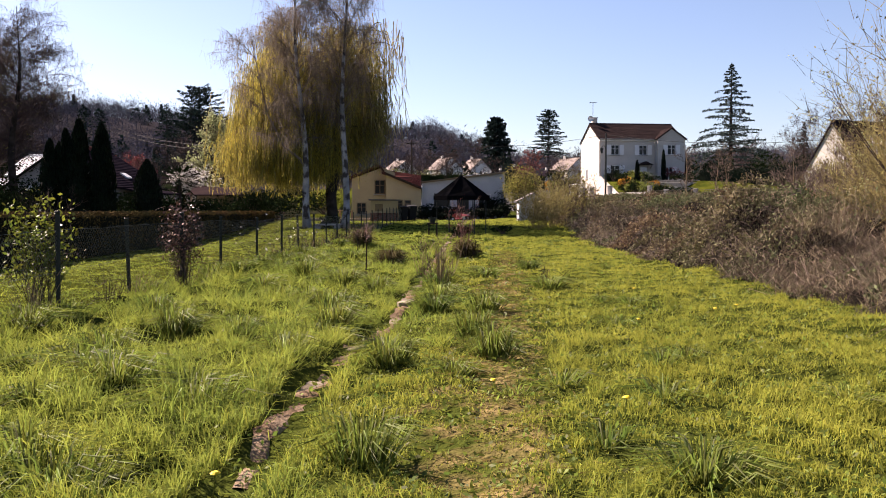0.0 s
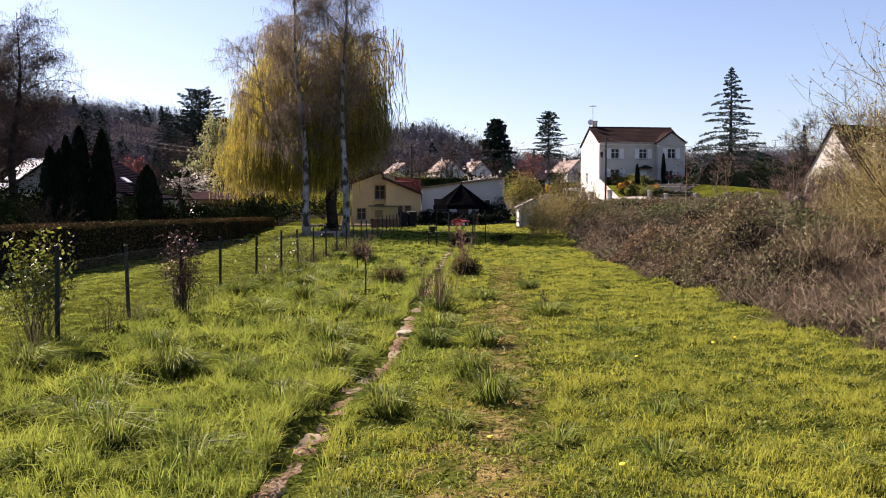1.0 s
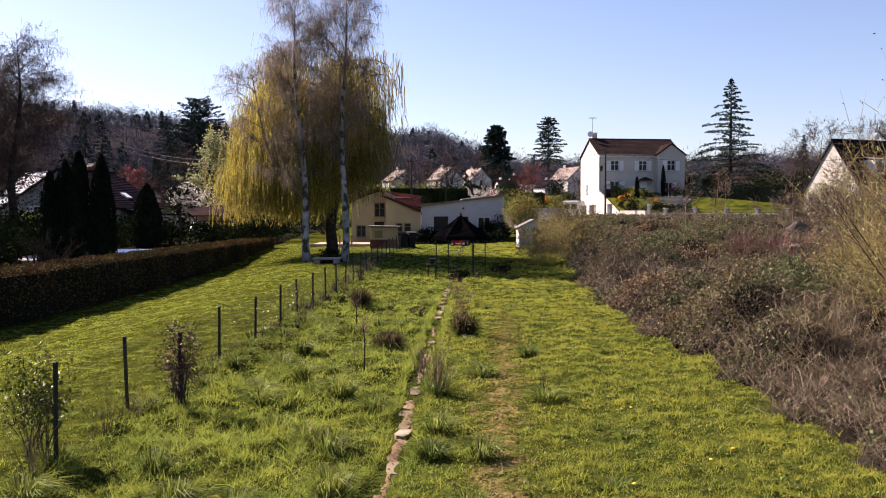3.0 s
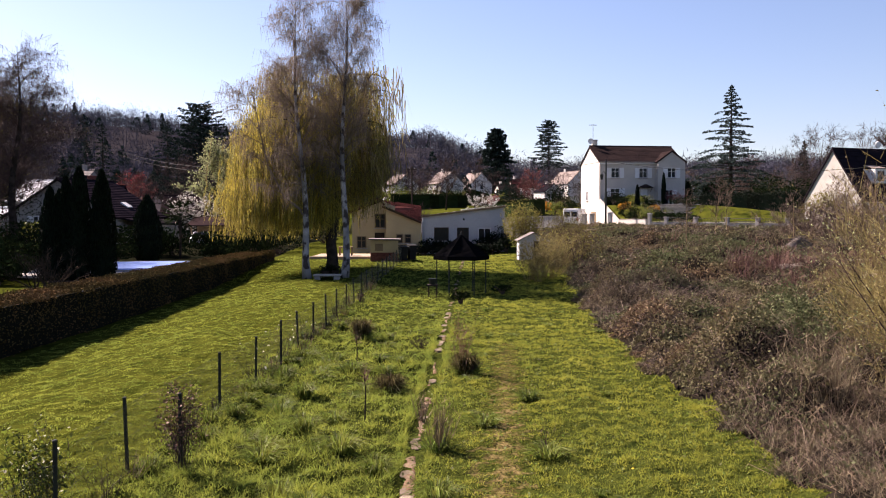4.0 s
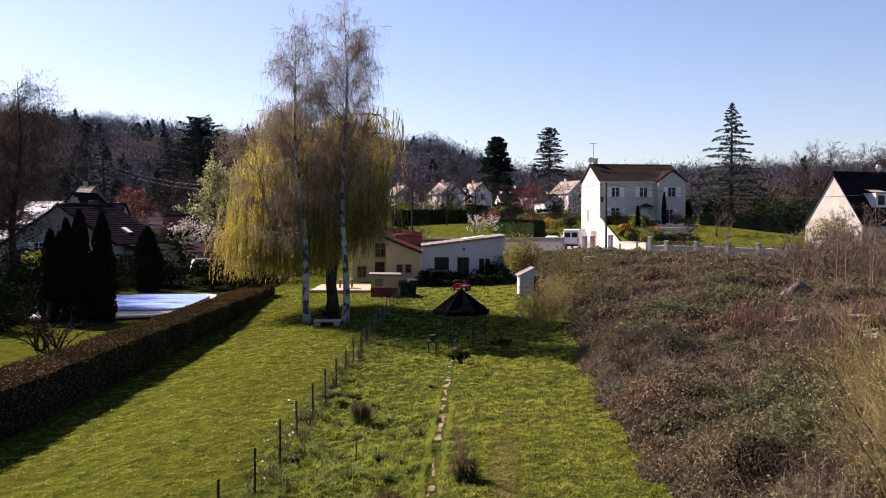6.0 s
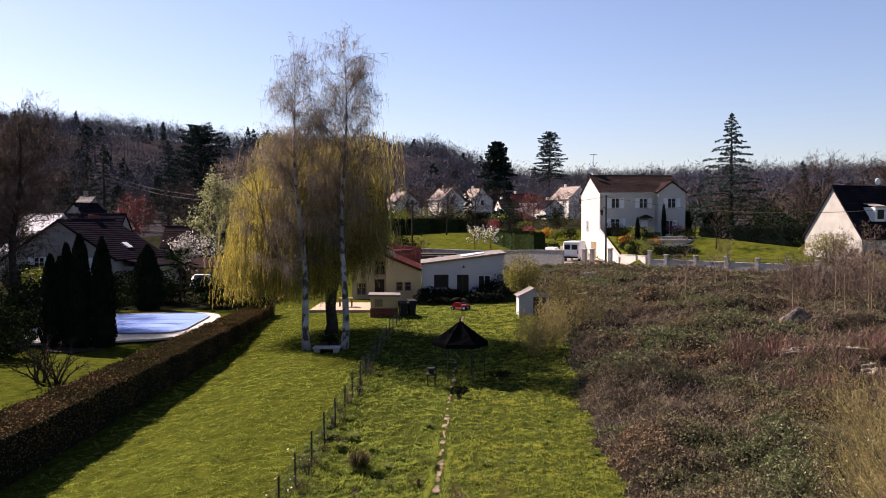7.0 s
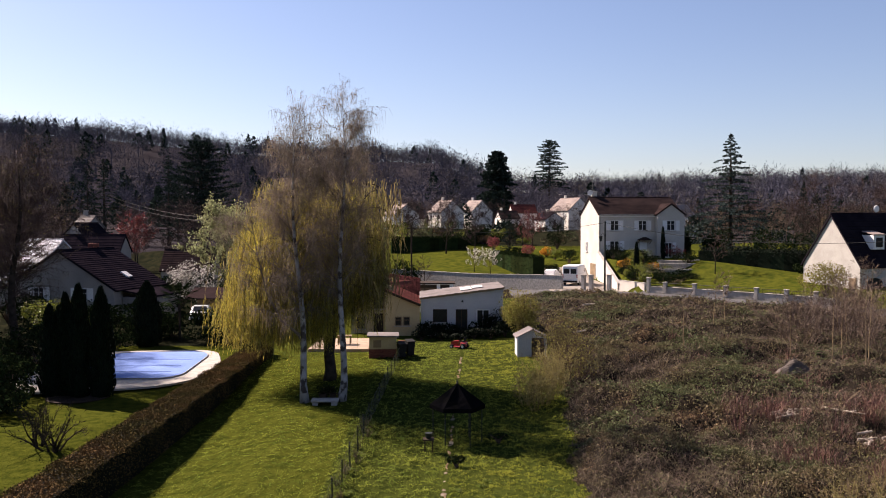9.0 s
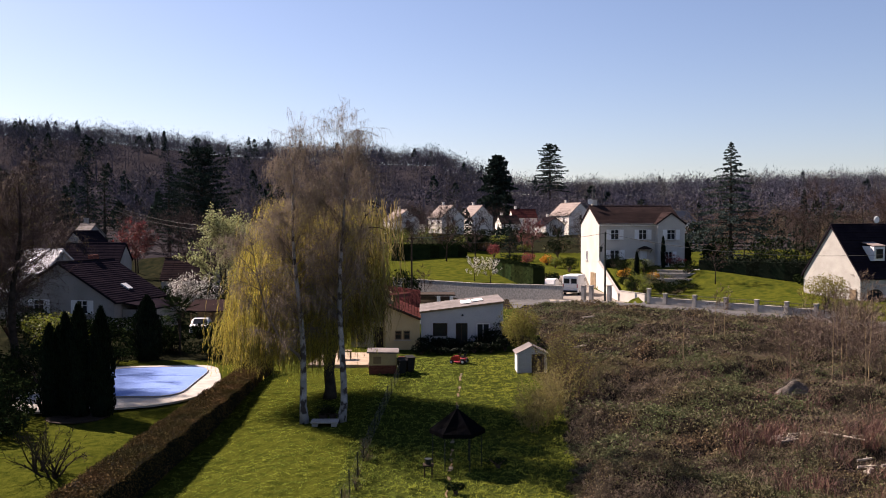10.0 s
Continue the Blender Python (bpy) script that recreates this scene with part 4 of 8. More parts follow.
def limb(p, d, length, steps, droop=0.0, wander=0.15):
    """A wandering line from p along d."""
    pts = [Vector(p)]
    d = Vector(d).normalized()
    for i in range(steps):
        d = (d + Vector((rnd(-1, 1), rnd(-1, 1), rnd(-1, 1))) * wander + Vector((0, 0, -droop))).normalized()
        pts.append(pts[-1] + d * (length / steps))
    return pts


def along(pts, t):
    t = t * (len(pts) - 1)
    i = min(int(t), len(pts) - 2)
    return pts[i].lerp(pts[i + 1], t - i), (pts[i + 1] - pts[i]).normalized()


def birch(at, tall, lean, low_limb=None, name="birch_tree", label="tall white-barked birch with fine bare hanging twigs", bark=None, twig=BIRCH_TWIG, group="birches on the lawn"):
    """A birch: white trunk, rising limbs and fine hanging twigs with first buds."""
    t = thing(name, label, "tree", at, 0, group)
    trunk = [Vector((0, 0, -0.1))]
    n = 16
    for i in range(1, n + 1):
        u = i / n
        trunk.append(Vector((lean[0] * u + 0.12 * math.sin(u * 9 + at[0]), lean[1] * u + 0.1 * math.cos(u * 7), tall * u)))
    rad = [max(0.012, 0.2 * (1 - i / n) ** 1.0 + (0.08 if i == 0 else 0)) for i in range(n + 1)]
    g = Geo().tube(trunk, rad, 10)
    part("trunk", g, bark or BIRCH_BARK, t, smooth=True)
    limbs, twig0, twig1, twigm, buds = Geo(), [], [], [], []

    def dress(pts, r0, count):
        for _ in range(count):
            p, d = along(pts, rnd(0.25, 1.0))
            out = (d + Vector((rnd(-1, 1), rnd(-1, 1), rnd(-0.4, 0.8))) * 0.9).normalized()
            sub = limb(p, out, rnd(0.7, 1.7), 4, 0.12, 0.3)
            limbs.tube(sub, [r0 * 0.35, r0 * 0.3, r0 * 0.22, r0 * 0.16, 0.004], 3, cap=False)
            for _ in range(23):
                q, e = along(sub, rnd(0.2, 1.0))
                m = q + (e * 0.5 + Vector((rnd(-1, 1), rnd(-1, 1), rnd(-0.7, 0.5)))) * rnd(0.15, 0.4)
                end = m + Vector((rnd(-0.25, 0.25), rnd(-0.25, 0.25), -rnd(0.25, 1.0)))
                twig0.append(q), twigm.append(m), twig1.append(end)
                if rnd(0, 1) < 0.36:
                    buds.append(m.lerp(end, rnd(0, 1)))

    count = int(tall * 3.4)
    for i in range(count):
        u = 0.3 + 0.68 * (i + rnd(0, 1)) / count
        p, d = along(trunk, u)
        az = rnd(0, math.tau)
        ln = (0.3 + 4.1 * max(0.0, 1 - u) ** 0.8 * smooth(0.22, 0.5, u)) * rnd(0.6, 1.15)
        pts = limb(p, (math.cos(az), math.sin(az), rnd(0.8, 1.7)), ln, 6, 0.05, 0.14)
        r = 0.012 + 0.045 * (1 - u)
        limbs.tube(pts, [r * (1 - 0.12 * j) for j in range(7)], 4, cap=False)
        dress(pts, r, int(3 + ln * (2.5 if u < 0.6 else 4.2 if u < 0.84 else 2.0)))
    if low_limb:
        pts = [Vector(p) for p in low_limb]
        limbs.tube(pts, [0.1 * (1 - 0.8 * j / (len(pts) - 1)) for j in range(len(pts))], 6, cap=False)
        for j in range(14):
            p, d = along(pts, rnd(0.35, 1.0))
            az = rnd(0, math.tau)
            q = limb(p, (math.cos(az), math.sin(az), rnd(0.3, 1.2)), rnd(1.0, 2.2), 5, 0.05, 0.2)
            limbs.tube(q, [0.03, 0.025, 0.02, 0.015, 0.01, 0.006], 3, cap=False)
            dress(q, 0.03, 7)
    part("branch", limbs, twig, t, "dark rising branches")
    v, f = ribbons(twig0, twig1, 0.0082, np.array(twigm))
    tw = part("twig", tri_mesh("twig", v, f, twig), None, t)
    tw["kind"] = "stuff"
    v, f = leaves(buds, 0.028)
    b = part("bud", tri_mesh("bud", v, f, BUD_LEAF), None, t)
    b["kind"] = "stuff"
    return t


def willow(at):
    t = thing("weeping_willow", "weeping willow with dark trunk and hanging yellow-green shoots", "tree", at)
    g = Geo()
    trunk = [Vector((0, 0, -0.2)), Vector((0.05, 0, 0.6)), Vector((-0.05, 0, 1.6)), Vector((0.0, 0.05, 2.6))]
    g.tube(trunk, [0.46, 0.34, 0.31, 0.36], 12)
    heads = []
    for i in range(9):
        az = math.tau * i / 9 + rnd(-0.3, 0.3)
        west = math.cos(az) < -0.2
        reach, up = rnd(2.2, 3.6) + (1.5 if west else 0.0), rnd(5.2, 7.2) if west else rnd(6.0, 9.6)
        pts = [trunk[-1] - Vector((0, 0, 0.3)), Vector((math.cos(az) * 0.5, math.sin(az) * 0.5, 4.0)),
               Vector((math.cos(az) * reach * 0.45, math.sin(az) * reach * 0.45, 4 + up * 0.4)),
               Vector((math.cos(az) * reach * 0.8, math.sin(az) * reach * 0.8, 3.4 + up * 0.75)),
               Vector((math.cos(az) * reach * 1.05, math.sin(az) * reach * 1.05, 3.3 + up * 0.95))]
        g.tube(pts, [0.3, 0.2, 0.13, 0.08, 0.03], 7, cap=False)
        heads.append(pts)
        for _ in range(9):
            p, d = along(pts, rnd(0.3, 1))
            q = limb(p, (d.x + rnd(-1, 1), d.y + rnd(-1, 1), rnd(0.1, 0.9)), rnd(1.4, 2.8), 6, 0.2, 0.12)
            g.tube(q, [0.06, 0.05, 0.04, 0.03, 0.022, 0.015, 0.008], 4, cap=False)
            heads.append(q)
    part("trunk", g, BARK, t, smooth=True)
    leafpos, olive = [], []
    rib0, rib1, bare0, bare1 = [], [], [], []
    # bundles of shoots that hang from the limbs, with gaps between them
    for i in range(470):
        p, _ = along(heads[int(rnd(0, len(heads)))], rnd(0.25, 1))
        if i % 3 == 0:
            az, rr = rnd(1.7, 4.7), math.sqrt(rnd(0.3, 1.0))
            dome = 12.4 * math.sqrt(max(0.08, 1 - (rr * 0.95) ** 3.0)) + rnd(-1.4, 0.6)
            p = Vector((math.cos(az) * rr * 5.5, math.sin(az) * rr * 4.8, max(4.6, dome)))
        wide = rnd(0.2, 0.75)
        if p.x > 0.6 and rnd(0, 1) < 0.3 or p.x > 2.3 and rnd(0, 1) < 0.6 or p.x > 3.2:
            continue
        left = float(smooth(4.4, -1.0, p.x))
        ends = 2.1 + (1 - left) * 1.9 + rnd(0, 1.8) + (rnd(0, 3) if p.z > 9 else 0)
        full = rnd(1.2, 3.6) + 3.2 * left
        bareness = 0.78 - 0.62 * left
        d = Vector((p.x, p.y, 0)).normalized() if p.xy.length > 0.3 else Vector((0, 0, 0))
        drift = d * rnd(0.05, 0.45)
        for _ in range(int(rnd(12, 36))):
            q0 = p + Vector((rng.normal() * wide, rng.normal() * wide, rnd(-0.35, 0.35)))
            ln = min(q0.z - ends + rnd(-0.6, 0.6), full * rnd(0.7, 1.1))
            if ln < 0.6:
                continue
            bare = rnd(0, 1) < bareness
            sway = drift + Vector((rnd(-0.35, 0.35), rnd(-0.35, 0.35), 0))
            prev = q0
            ph = rnd(0, 6)
            for j in range(1, 6):
                u = j / 5
                q = q0 + sway * (1 - (1 - u) ** 2) + Vector((0.05 * math.sin(u * 7 + ph), 0.05 * math.cos(u * 5 + ph), -ln * u ** 1.15))
                (bare0 if bare else rib0).append(prev), (bare1 if bare else rib1).append(q)
                for _ in range((rnd(0, 1) < 0.4) if bare else 6):
                    c = prev.lerp(q, rnd(0, 1)) + Vector((rnd(-0.04, 0.04), rnd(-0.04, 0.04), 0))
                    (leafpos if rnd(0, 1) < 1.15 * left - 0.12 * (p.z > 8) else olive).append(c)
                prev = q
    v, f = ribbons(rib0, rib1, 0.016)
    s = part("shoot", tri_mesh("shoot", v, f, BUD_LEAF), None, t)
    s["kind"] = "stuff"
    v, f = ribbons(bare0, bare1, 0.022)
    s = part("bare_shoot", tri_mesh("bare_shoot", v, f, WILLOW_SHOOT), None, t)
    s["kind"] = "stuff"
    n = 1000
    az, rr = rng.uniform(0, math.tau, n), np.sqrt(rng.uniform(0, 1, n))
    P = np.stack([np.cos(az) * rr * 3.9 + 0.7, np.sin(az) * rr * 3.8, rng.uniform(5.6, 12.2, n)], 1)
    Q = P + np.stack([rng.normal(0, 0.35, n), rng.normal(0, 0.35, n), -rng.uniform(0.9, 2.2, n)], 1)
    v, f = ribbons(P, Q, 0.03)
    s = part("inner_twig", tri_mesh("inner_twig", v, f, WILLOW_SHOOT), None, t)
    s["kind"] = "stuff"
    for pos, leaf_mat in ((leafpos, WILLOW_LEAF), (olive, BUD_LEAF)):
        C = np.array(pos)
        a = np.tile((0.0, 0.0, -1.0), (len(C), 1)) + rng.normal(size=(len(C), 3)) * 0.35
        L = rng.uniform(0.1, 0.22, len(C))[:, None]
        v, f = ribbons(C, C + a * L, 0.0145)
        s = part("foliage", tri_mesh("foliage", v, f, leaf_mat), None, t)
        s["kind"] = "stuff"
    return t


def conifer(name, label, at, tall, wide, mat_needle=CONIFER, gap=None, droop=0.05, start=0.06, dens=1.0, power=1.0, rise=0.1, tuft_size=None, ragged=0.62, flat=1.0):
    """A conifer: straight trunk, uneven branches all the way up with sprays of needles along them."""
    t = thing(name, label, "tree", at)
    part("trunk", Geo().tube([(0, 0, -0.2), (0.02, 0, tall * 0.5), (0, 0, tall)], [tall * 0.018 + 0.05, tall * 0.011, 0.015], 8), BARK, t)
    br, C = Geo(), []
    gap = gap or tall * 0.012
    size = tuft_size or 0.012 * tall + 0.05
    z = tall * start
    az = rnd(0, 6)
    while z < tall * 0.985:
        u = z / tall
        reach = wide / 2 * (1 - u) ** power * rnd(ragged, 1.12) + 0.02 * tall * (1 - u) + 0.06
        az += 2.4 + rnd(-0.5, 0.5)
        up = rise + rnd(-0.15, 0.15) + 0.6 * max(0.0, u - 0.75)
        pts = [Vector((math.cos(az) * reach * k, math.sin(az) * reach * k, z + reach * (up * k - droop * 2.2 * k * k))) for k in (0, 0.35, 0.7, 1.0)]
        br.tube(pts, [0.01 + 0.012 * reach, 0.008 + 0.008 * reach, 0.01, 0.004], 3, cap=False)
        m = int((6 + 30 * reach / (size * 9)) * dens)
        for _ in range(m):
            k = rnd(0.08, 1.0) ** 0.75
            p, d = along(pts, k)
            spread = 0.3 * reach * (1.05 - k) + 0.35 * size
            C.append((p.x + rnd(-spread, spread), p.y + rnd(-spread, spread), p.z + rnd(-0.5, 0.35) * size * flat))
        z += gap * rnd(0.5, 1.5) * (1 - 0.5 * u)
    b = part("branch", br, BARK, t)
    b["kind"] = "stuff"
    v, f = leaves(C, size * 0.62, 0.0, 1.35)
    n = part("foliage", tri_mesh("foliage", v, f, mat_needle), None, t)
    n["kind"] = "stuff"
    return t


def cypress(at, tall, wide):
    """A dense dark column with a ragged edge and a pointed top."""
    t = thing("cypress_tree", "dark columnar cypress beside the pool", "tree", at, 0, "cypresses by the pool")

    def rad(u):
        return wide / 2 * min(1, 0.72 + u * 2) * (1 - u ** 3.2) ** 0.8

    zs = [i / 14 for i in range(15)]
    part("trunk", Geo().tube([(0.05 * math.sin(z * 9), 0, z * tall * 0.985) for z in zs], [max(0.02, rad(z) * 0.86) for z in zs], 14), CYPRESS, t, smooth=True)
    n = int(1500 * tall * wide / 5)
    u = rng.uniform(0, 1, n) ** 0.9
    az = rng.uniform(0, math.tau, n)
    r = np.array([rad(x) for x in u]) * rng.uniform(0.82, 1.1, n) * (1 + 0.1 * np.sin(az * 3 + u * 14))
    C = np.stack([np.cos(az) * r, np.sin(az) * r, u * tall], 1)
    T = C + np.stack([np.cos(az) * 0.07, np.sin(az) * 0.07, rng.uniform(0.12, 0.34, n)], 1)
    v, f = ribbons(C, T, 0.06)
    s = part("foliage", tri_mesh("foliage", v, f, CYPRESS), None, t)
    s["kind"] = "stuff"
    return t


def bush(name, label, at, size, material, n=900, leaf=0.06, twig=BROWN_TWIG, category="shrub", stems=14, hollow=0.5, up=0.0):
    """A rounded shrub: stems from the foot and a lumpy shell of leaves with gaps."""
    t = thing(name, label, category, at)
    g = Geo()
    lumps = [(rnd(-0.3, 0.3), rnd(-0.3, 0.3), rnd(0.4, 0.75), rnd(0.35, 0.6)) for _ in range(7)]
    for i in range(stems):
        lx, ly, lz, lr = lumps[i % len(lumps)]
        e = Vector(((lx + rnd(-0.2, 0.2)) * size[0], (ly + rnd(-0.2, 0.2)) * size[1], (lz + rnd(0, 0.3)) * size[2]))
        g.tube([(rnd(-0.05, 0.05), rnd(-0.05, 0.05), -0.05), e * 0.5 + Vector((0, 0, 0.05)), e], [0.02 + 0.01 * size[2], 0.015, 0.005], 4, cap=False)
    part("stem", g, twig, t)
    C = []
    for i in range(n):
        lx, ly, lz, lr = lumps[int(rnd(0, len(lumps)))]
        d = Vector(rng.normal(size=3)).normalized() * lr * (hollow + (1 - hollow) * rnd(0, 1) ** 0.5)
        C.append(((lx + d.x * 0.62) * size[0], (ly + d.y * 0.62) * size[1], max(0.02, (lz + d.z * 0.6) * size[2])))
    v, f = leaves(C, leaf, up)
    s = part("foliage", tri_mesh("foliage", v, f, material), None, t)
    s["kind"] = "stuff"
    return t


def bare_tree(name, label, at, tall, wide, twig=BROWN_TWIG, trunk_mat=BARK, n=34, leaf=None, leaf_n=0, leaf_size=0.08, start=0.22, fine=9, twig_w=0.008, trunk_r=None):
    """A leafless tree: trunk, limbs, branches and a haze of twigs; blossom or buds where given."""
    t = thing(name, label, "tree", at)
    g = Geo()
    tr = limb((0, 0, -0.1), (0, 0, 1), tall * 0.9, 8, 0, 0.05)
    r0 = trunk_r or 0.012 * tall + 0.03
    g.tube(tr, [r0 * (1 - 0.115 * i) for i in range(9)], 8)
    part("trunk", g, trunk_mat, t, smooth=True)
    b, A, M, B, C = Geo(), [], [], [], []
    for i in range(n):
        u = start + (0.97 - start) * (i + rnd(0, 1)) / n
        p, d = along(tr, u)
        az = rnd(0, math.tau)
        ln = wide / 2 * (0.45 + 0.75 * math.sin(math.pi * (0.15 + 0.8 * u))) * rnd(0.7, 1.1)
        pts = limb(p, (math.cos(az), math.sin(az), rnd(0.5, 1.3)), ln, 5, 0.0, 0.2)
        r = r0 * 0.3 * (1.1 - u)
        b.tube(pts, [r, r * 0.8, r * 0.6, r * 0.45, r * 0.3, r * 0.15], 4, cap=False)
        for _ in range(int(4 + ln * 2)):
            q, e = along(pts, rnd(0.25, 1))
            m0 = limb(q, (e.x + rnd(-1, 1), e.y + rnd(-1, 1), e.z + rnd(-0.3, 0.9)), wide * rnd(0.08, 0.2), 3, 0, 0.3)
            b.tube(m0, [r * 0.4, r * 0.3, r * 0.2, 0.004], 3, cap=False)
            for _ in range(fine):
                a, e2 = along(m0, rnd(0.1, 1))
                c = a + (e2 + Vector(rng.normal(size=3)) * 0.7) * wide * 0.03
                k = c + (e2 + Vector(rng.normal(size=3)) * 0.6 + Vector((0, 0, 0.3))) * wide * 0.04
                A.append(a), M.append(c), B.append(k)
                if leaf:
                    for _ in range(leaf_n):
                        C.append(a.lerp(k, rnd(0, 1)) + Vector(rng.normal(size=3)) * 0.04)
    part("branch", b, twig, t)
    v, f = ribbons(A, B, twig_w, np.array(M))
    s = part("twig", tri_mesh("twig", v, f, twig), None, t)
    s["kind"] = "stuff"
    if leaf:
        v, f = leaves(C, leaf_size)
        s = part("bud", tri_mesh("bud", v, f, leaf), None, t)
        s["kind"] = "stuff"
    return t


birch((-7.25, 46.5, gz(-7.2, 46.5)), 15.6, (-0.75, 0.2),
      [(-0.02, 0, 3.2), (-0.35, 0, 3.7), (-1.2, -0.1, 4.4), (-2.0, -0.2, 6.0), (-2.5, 0, 8.0), (-2.9, 0.2, 10.0)])
birch((-5.3, 46.7, gz(-5.3, 46.7)), 16.5, (0.1, 0.1))
willow((-6.7, 52.5, gz(-6.7, 52.5)))
for px, top, wide in ((-22.3, 5.2, 1.15), (-21.5, 5.8, 1.1), (-20.6, 6.3, 1.35), (-19.35, 6.15, 1.35), (-21.9, 5.0, 1.1)):
    cypress((px, 50 + rnd(-0.5, 0.5), gz(px, 50)), top, wide)
cypress((-23.4, 69, gz(-23.4, 69)), 5.0, 2.1)
conifer("cedar_tree", "tall blue-green cedar with tiered spreading branches", (42.6, 129.5, gz(42.6, 129.5)), 18.0, 20.0, CEDAR, gap=0.2, droop=0.1, dens=1.5, power=1.05, rise=0.16, tuft_size=0.22, ragged=0.45, flat=0.8)
conifer("pine_tree", "large dark broad pine", (-49.5, 178, gz(-49.5, 178)), 22, 19.5, gap=0.15, droop=0.03, dens=1.3, power=0.38, start=0.05, rise=0.3, ragged=0.45)
conifer("fir_tree", "dark fir behind the village houses", (20.0, 330, gz(20, 330)), 26.4, 19, gap=0.2, power=0.45, dens=1.7, tuft_size=0.75)
conifer("fir_tree", "tall dark fir on the hillside", (47, 390, gz(47, 390)), 33, 22, gap=0.26, dens=1.2, power=0.4, start=0.35, tuft_size=0.5)
conifer("fir_tree", "dark fir behind the big house", (34, 150, gz(34, 150)), 10, 6.5, gap=0.14, power=0.6)
conifer("fir_tree", "small dark fir in the gardens", (11.2, 148, gz(11.2, 148)), 6.8, 4.5, gap=0.1)
conifer("fir_tree", "dark blue fir in the woodland garden", (64, 155, gz(64, 155)), 12, 6, gap=0.16)


def hedge(name, label, a, b, width, z0, z1, leaf_mat, core=HEDGE_CORE_SHADE, n=20000, leaf=0.035, rough=0.05):
    """A clipped hedge along a line: a dense core and a skin of small leaves."""
    a, b = Vector((*a, 0)), Vector((*b, 0))
    d = b - a
    ln = d.length
    d.normalize()
    s = Vector((-d.y, d.x, 0))
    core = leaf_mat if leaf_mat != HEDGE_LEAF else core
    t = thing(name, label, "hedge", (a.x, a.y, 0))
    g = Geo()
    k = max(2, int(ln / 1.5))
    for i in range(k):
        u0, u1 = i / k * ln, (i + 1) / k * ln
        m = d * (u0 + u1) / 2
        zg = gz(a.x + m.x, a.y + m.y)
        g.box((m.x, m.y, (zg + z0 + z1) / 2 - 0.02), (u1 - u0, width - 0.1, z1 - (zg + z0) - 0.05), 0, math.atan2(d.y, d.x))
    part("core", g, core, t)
    u = rng.uniform(0, ln, n)
    w = rng.uniform(-width / 2, width / 2, n)
    base = height(a.x + d.x * u, a.y + d.y * u)
    h = z1 - base - z0
    z = base + z0 + h * rng.uniform(0, 1, n) ** 0.8
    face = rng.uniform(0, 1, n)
    # Few side leaves, so a near-black core shows as the shaded faces.
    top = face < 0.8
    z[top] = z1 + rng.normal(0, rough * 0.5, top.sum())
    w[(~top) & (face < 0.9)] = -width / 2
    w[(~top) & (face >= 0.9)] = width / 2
    w += rng.normal(0, rough * 0.6, n) + 0.05 * np.sin(u * 1.7)
    C = np.stack([d.x * u + s.x * w, d.y * u + s.y * w, z + 0.03 * np.sin(u * 2.3)], 1)
    v, f = leaves(C, leaf)
    q = part("foliage", tri_mesh("foliage", v, f, leaf_mat), None, t)
    q["kind"] = "stuff"
    return t


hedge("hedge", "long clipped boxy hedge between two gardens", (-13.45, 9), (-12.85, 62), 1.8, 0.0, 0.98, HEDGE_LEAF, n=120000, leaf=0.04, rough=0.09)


# ---- grass and brambles ----
def lawn_mask(x, y):
    return ~in_bramble(x, y)


def patch(x, y, size, seed):
    """Smooth random field from 0 to 1 with patches of the given size."""
    table = np.random.default_rng(seed).uniform(0, 1, (64, 64))
    u, v = np.asarray(x, float) / size, np.asarray(y, float) / size
    i, j = np.floor(u).astype(int), np.floor(v).astype(int)
    a, b = u - i, v - j
    a, b = a * a * (3 - 2 * a), b * b * (3 - 2 * b)
    i, j, i1, j1 = i % 64, j % 64, (i + 1) % 64, (j + 1) % 64
    return (table[i, j] * (1 - a) + table[i1, j] * a) * (1 - b) + (table[i, j1] * (1 - a) + table[i1, j1] * a) * b


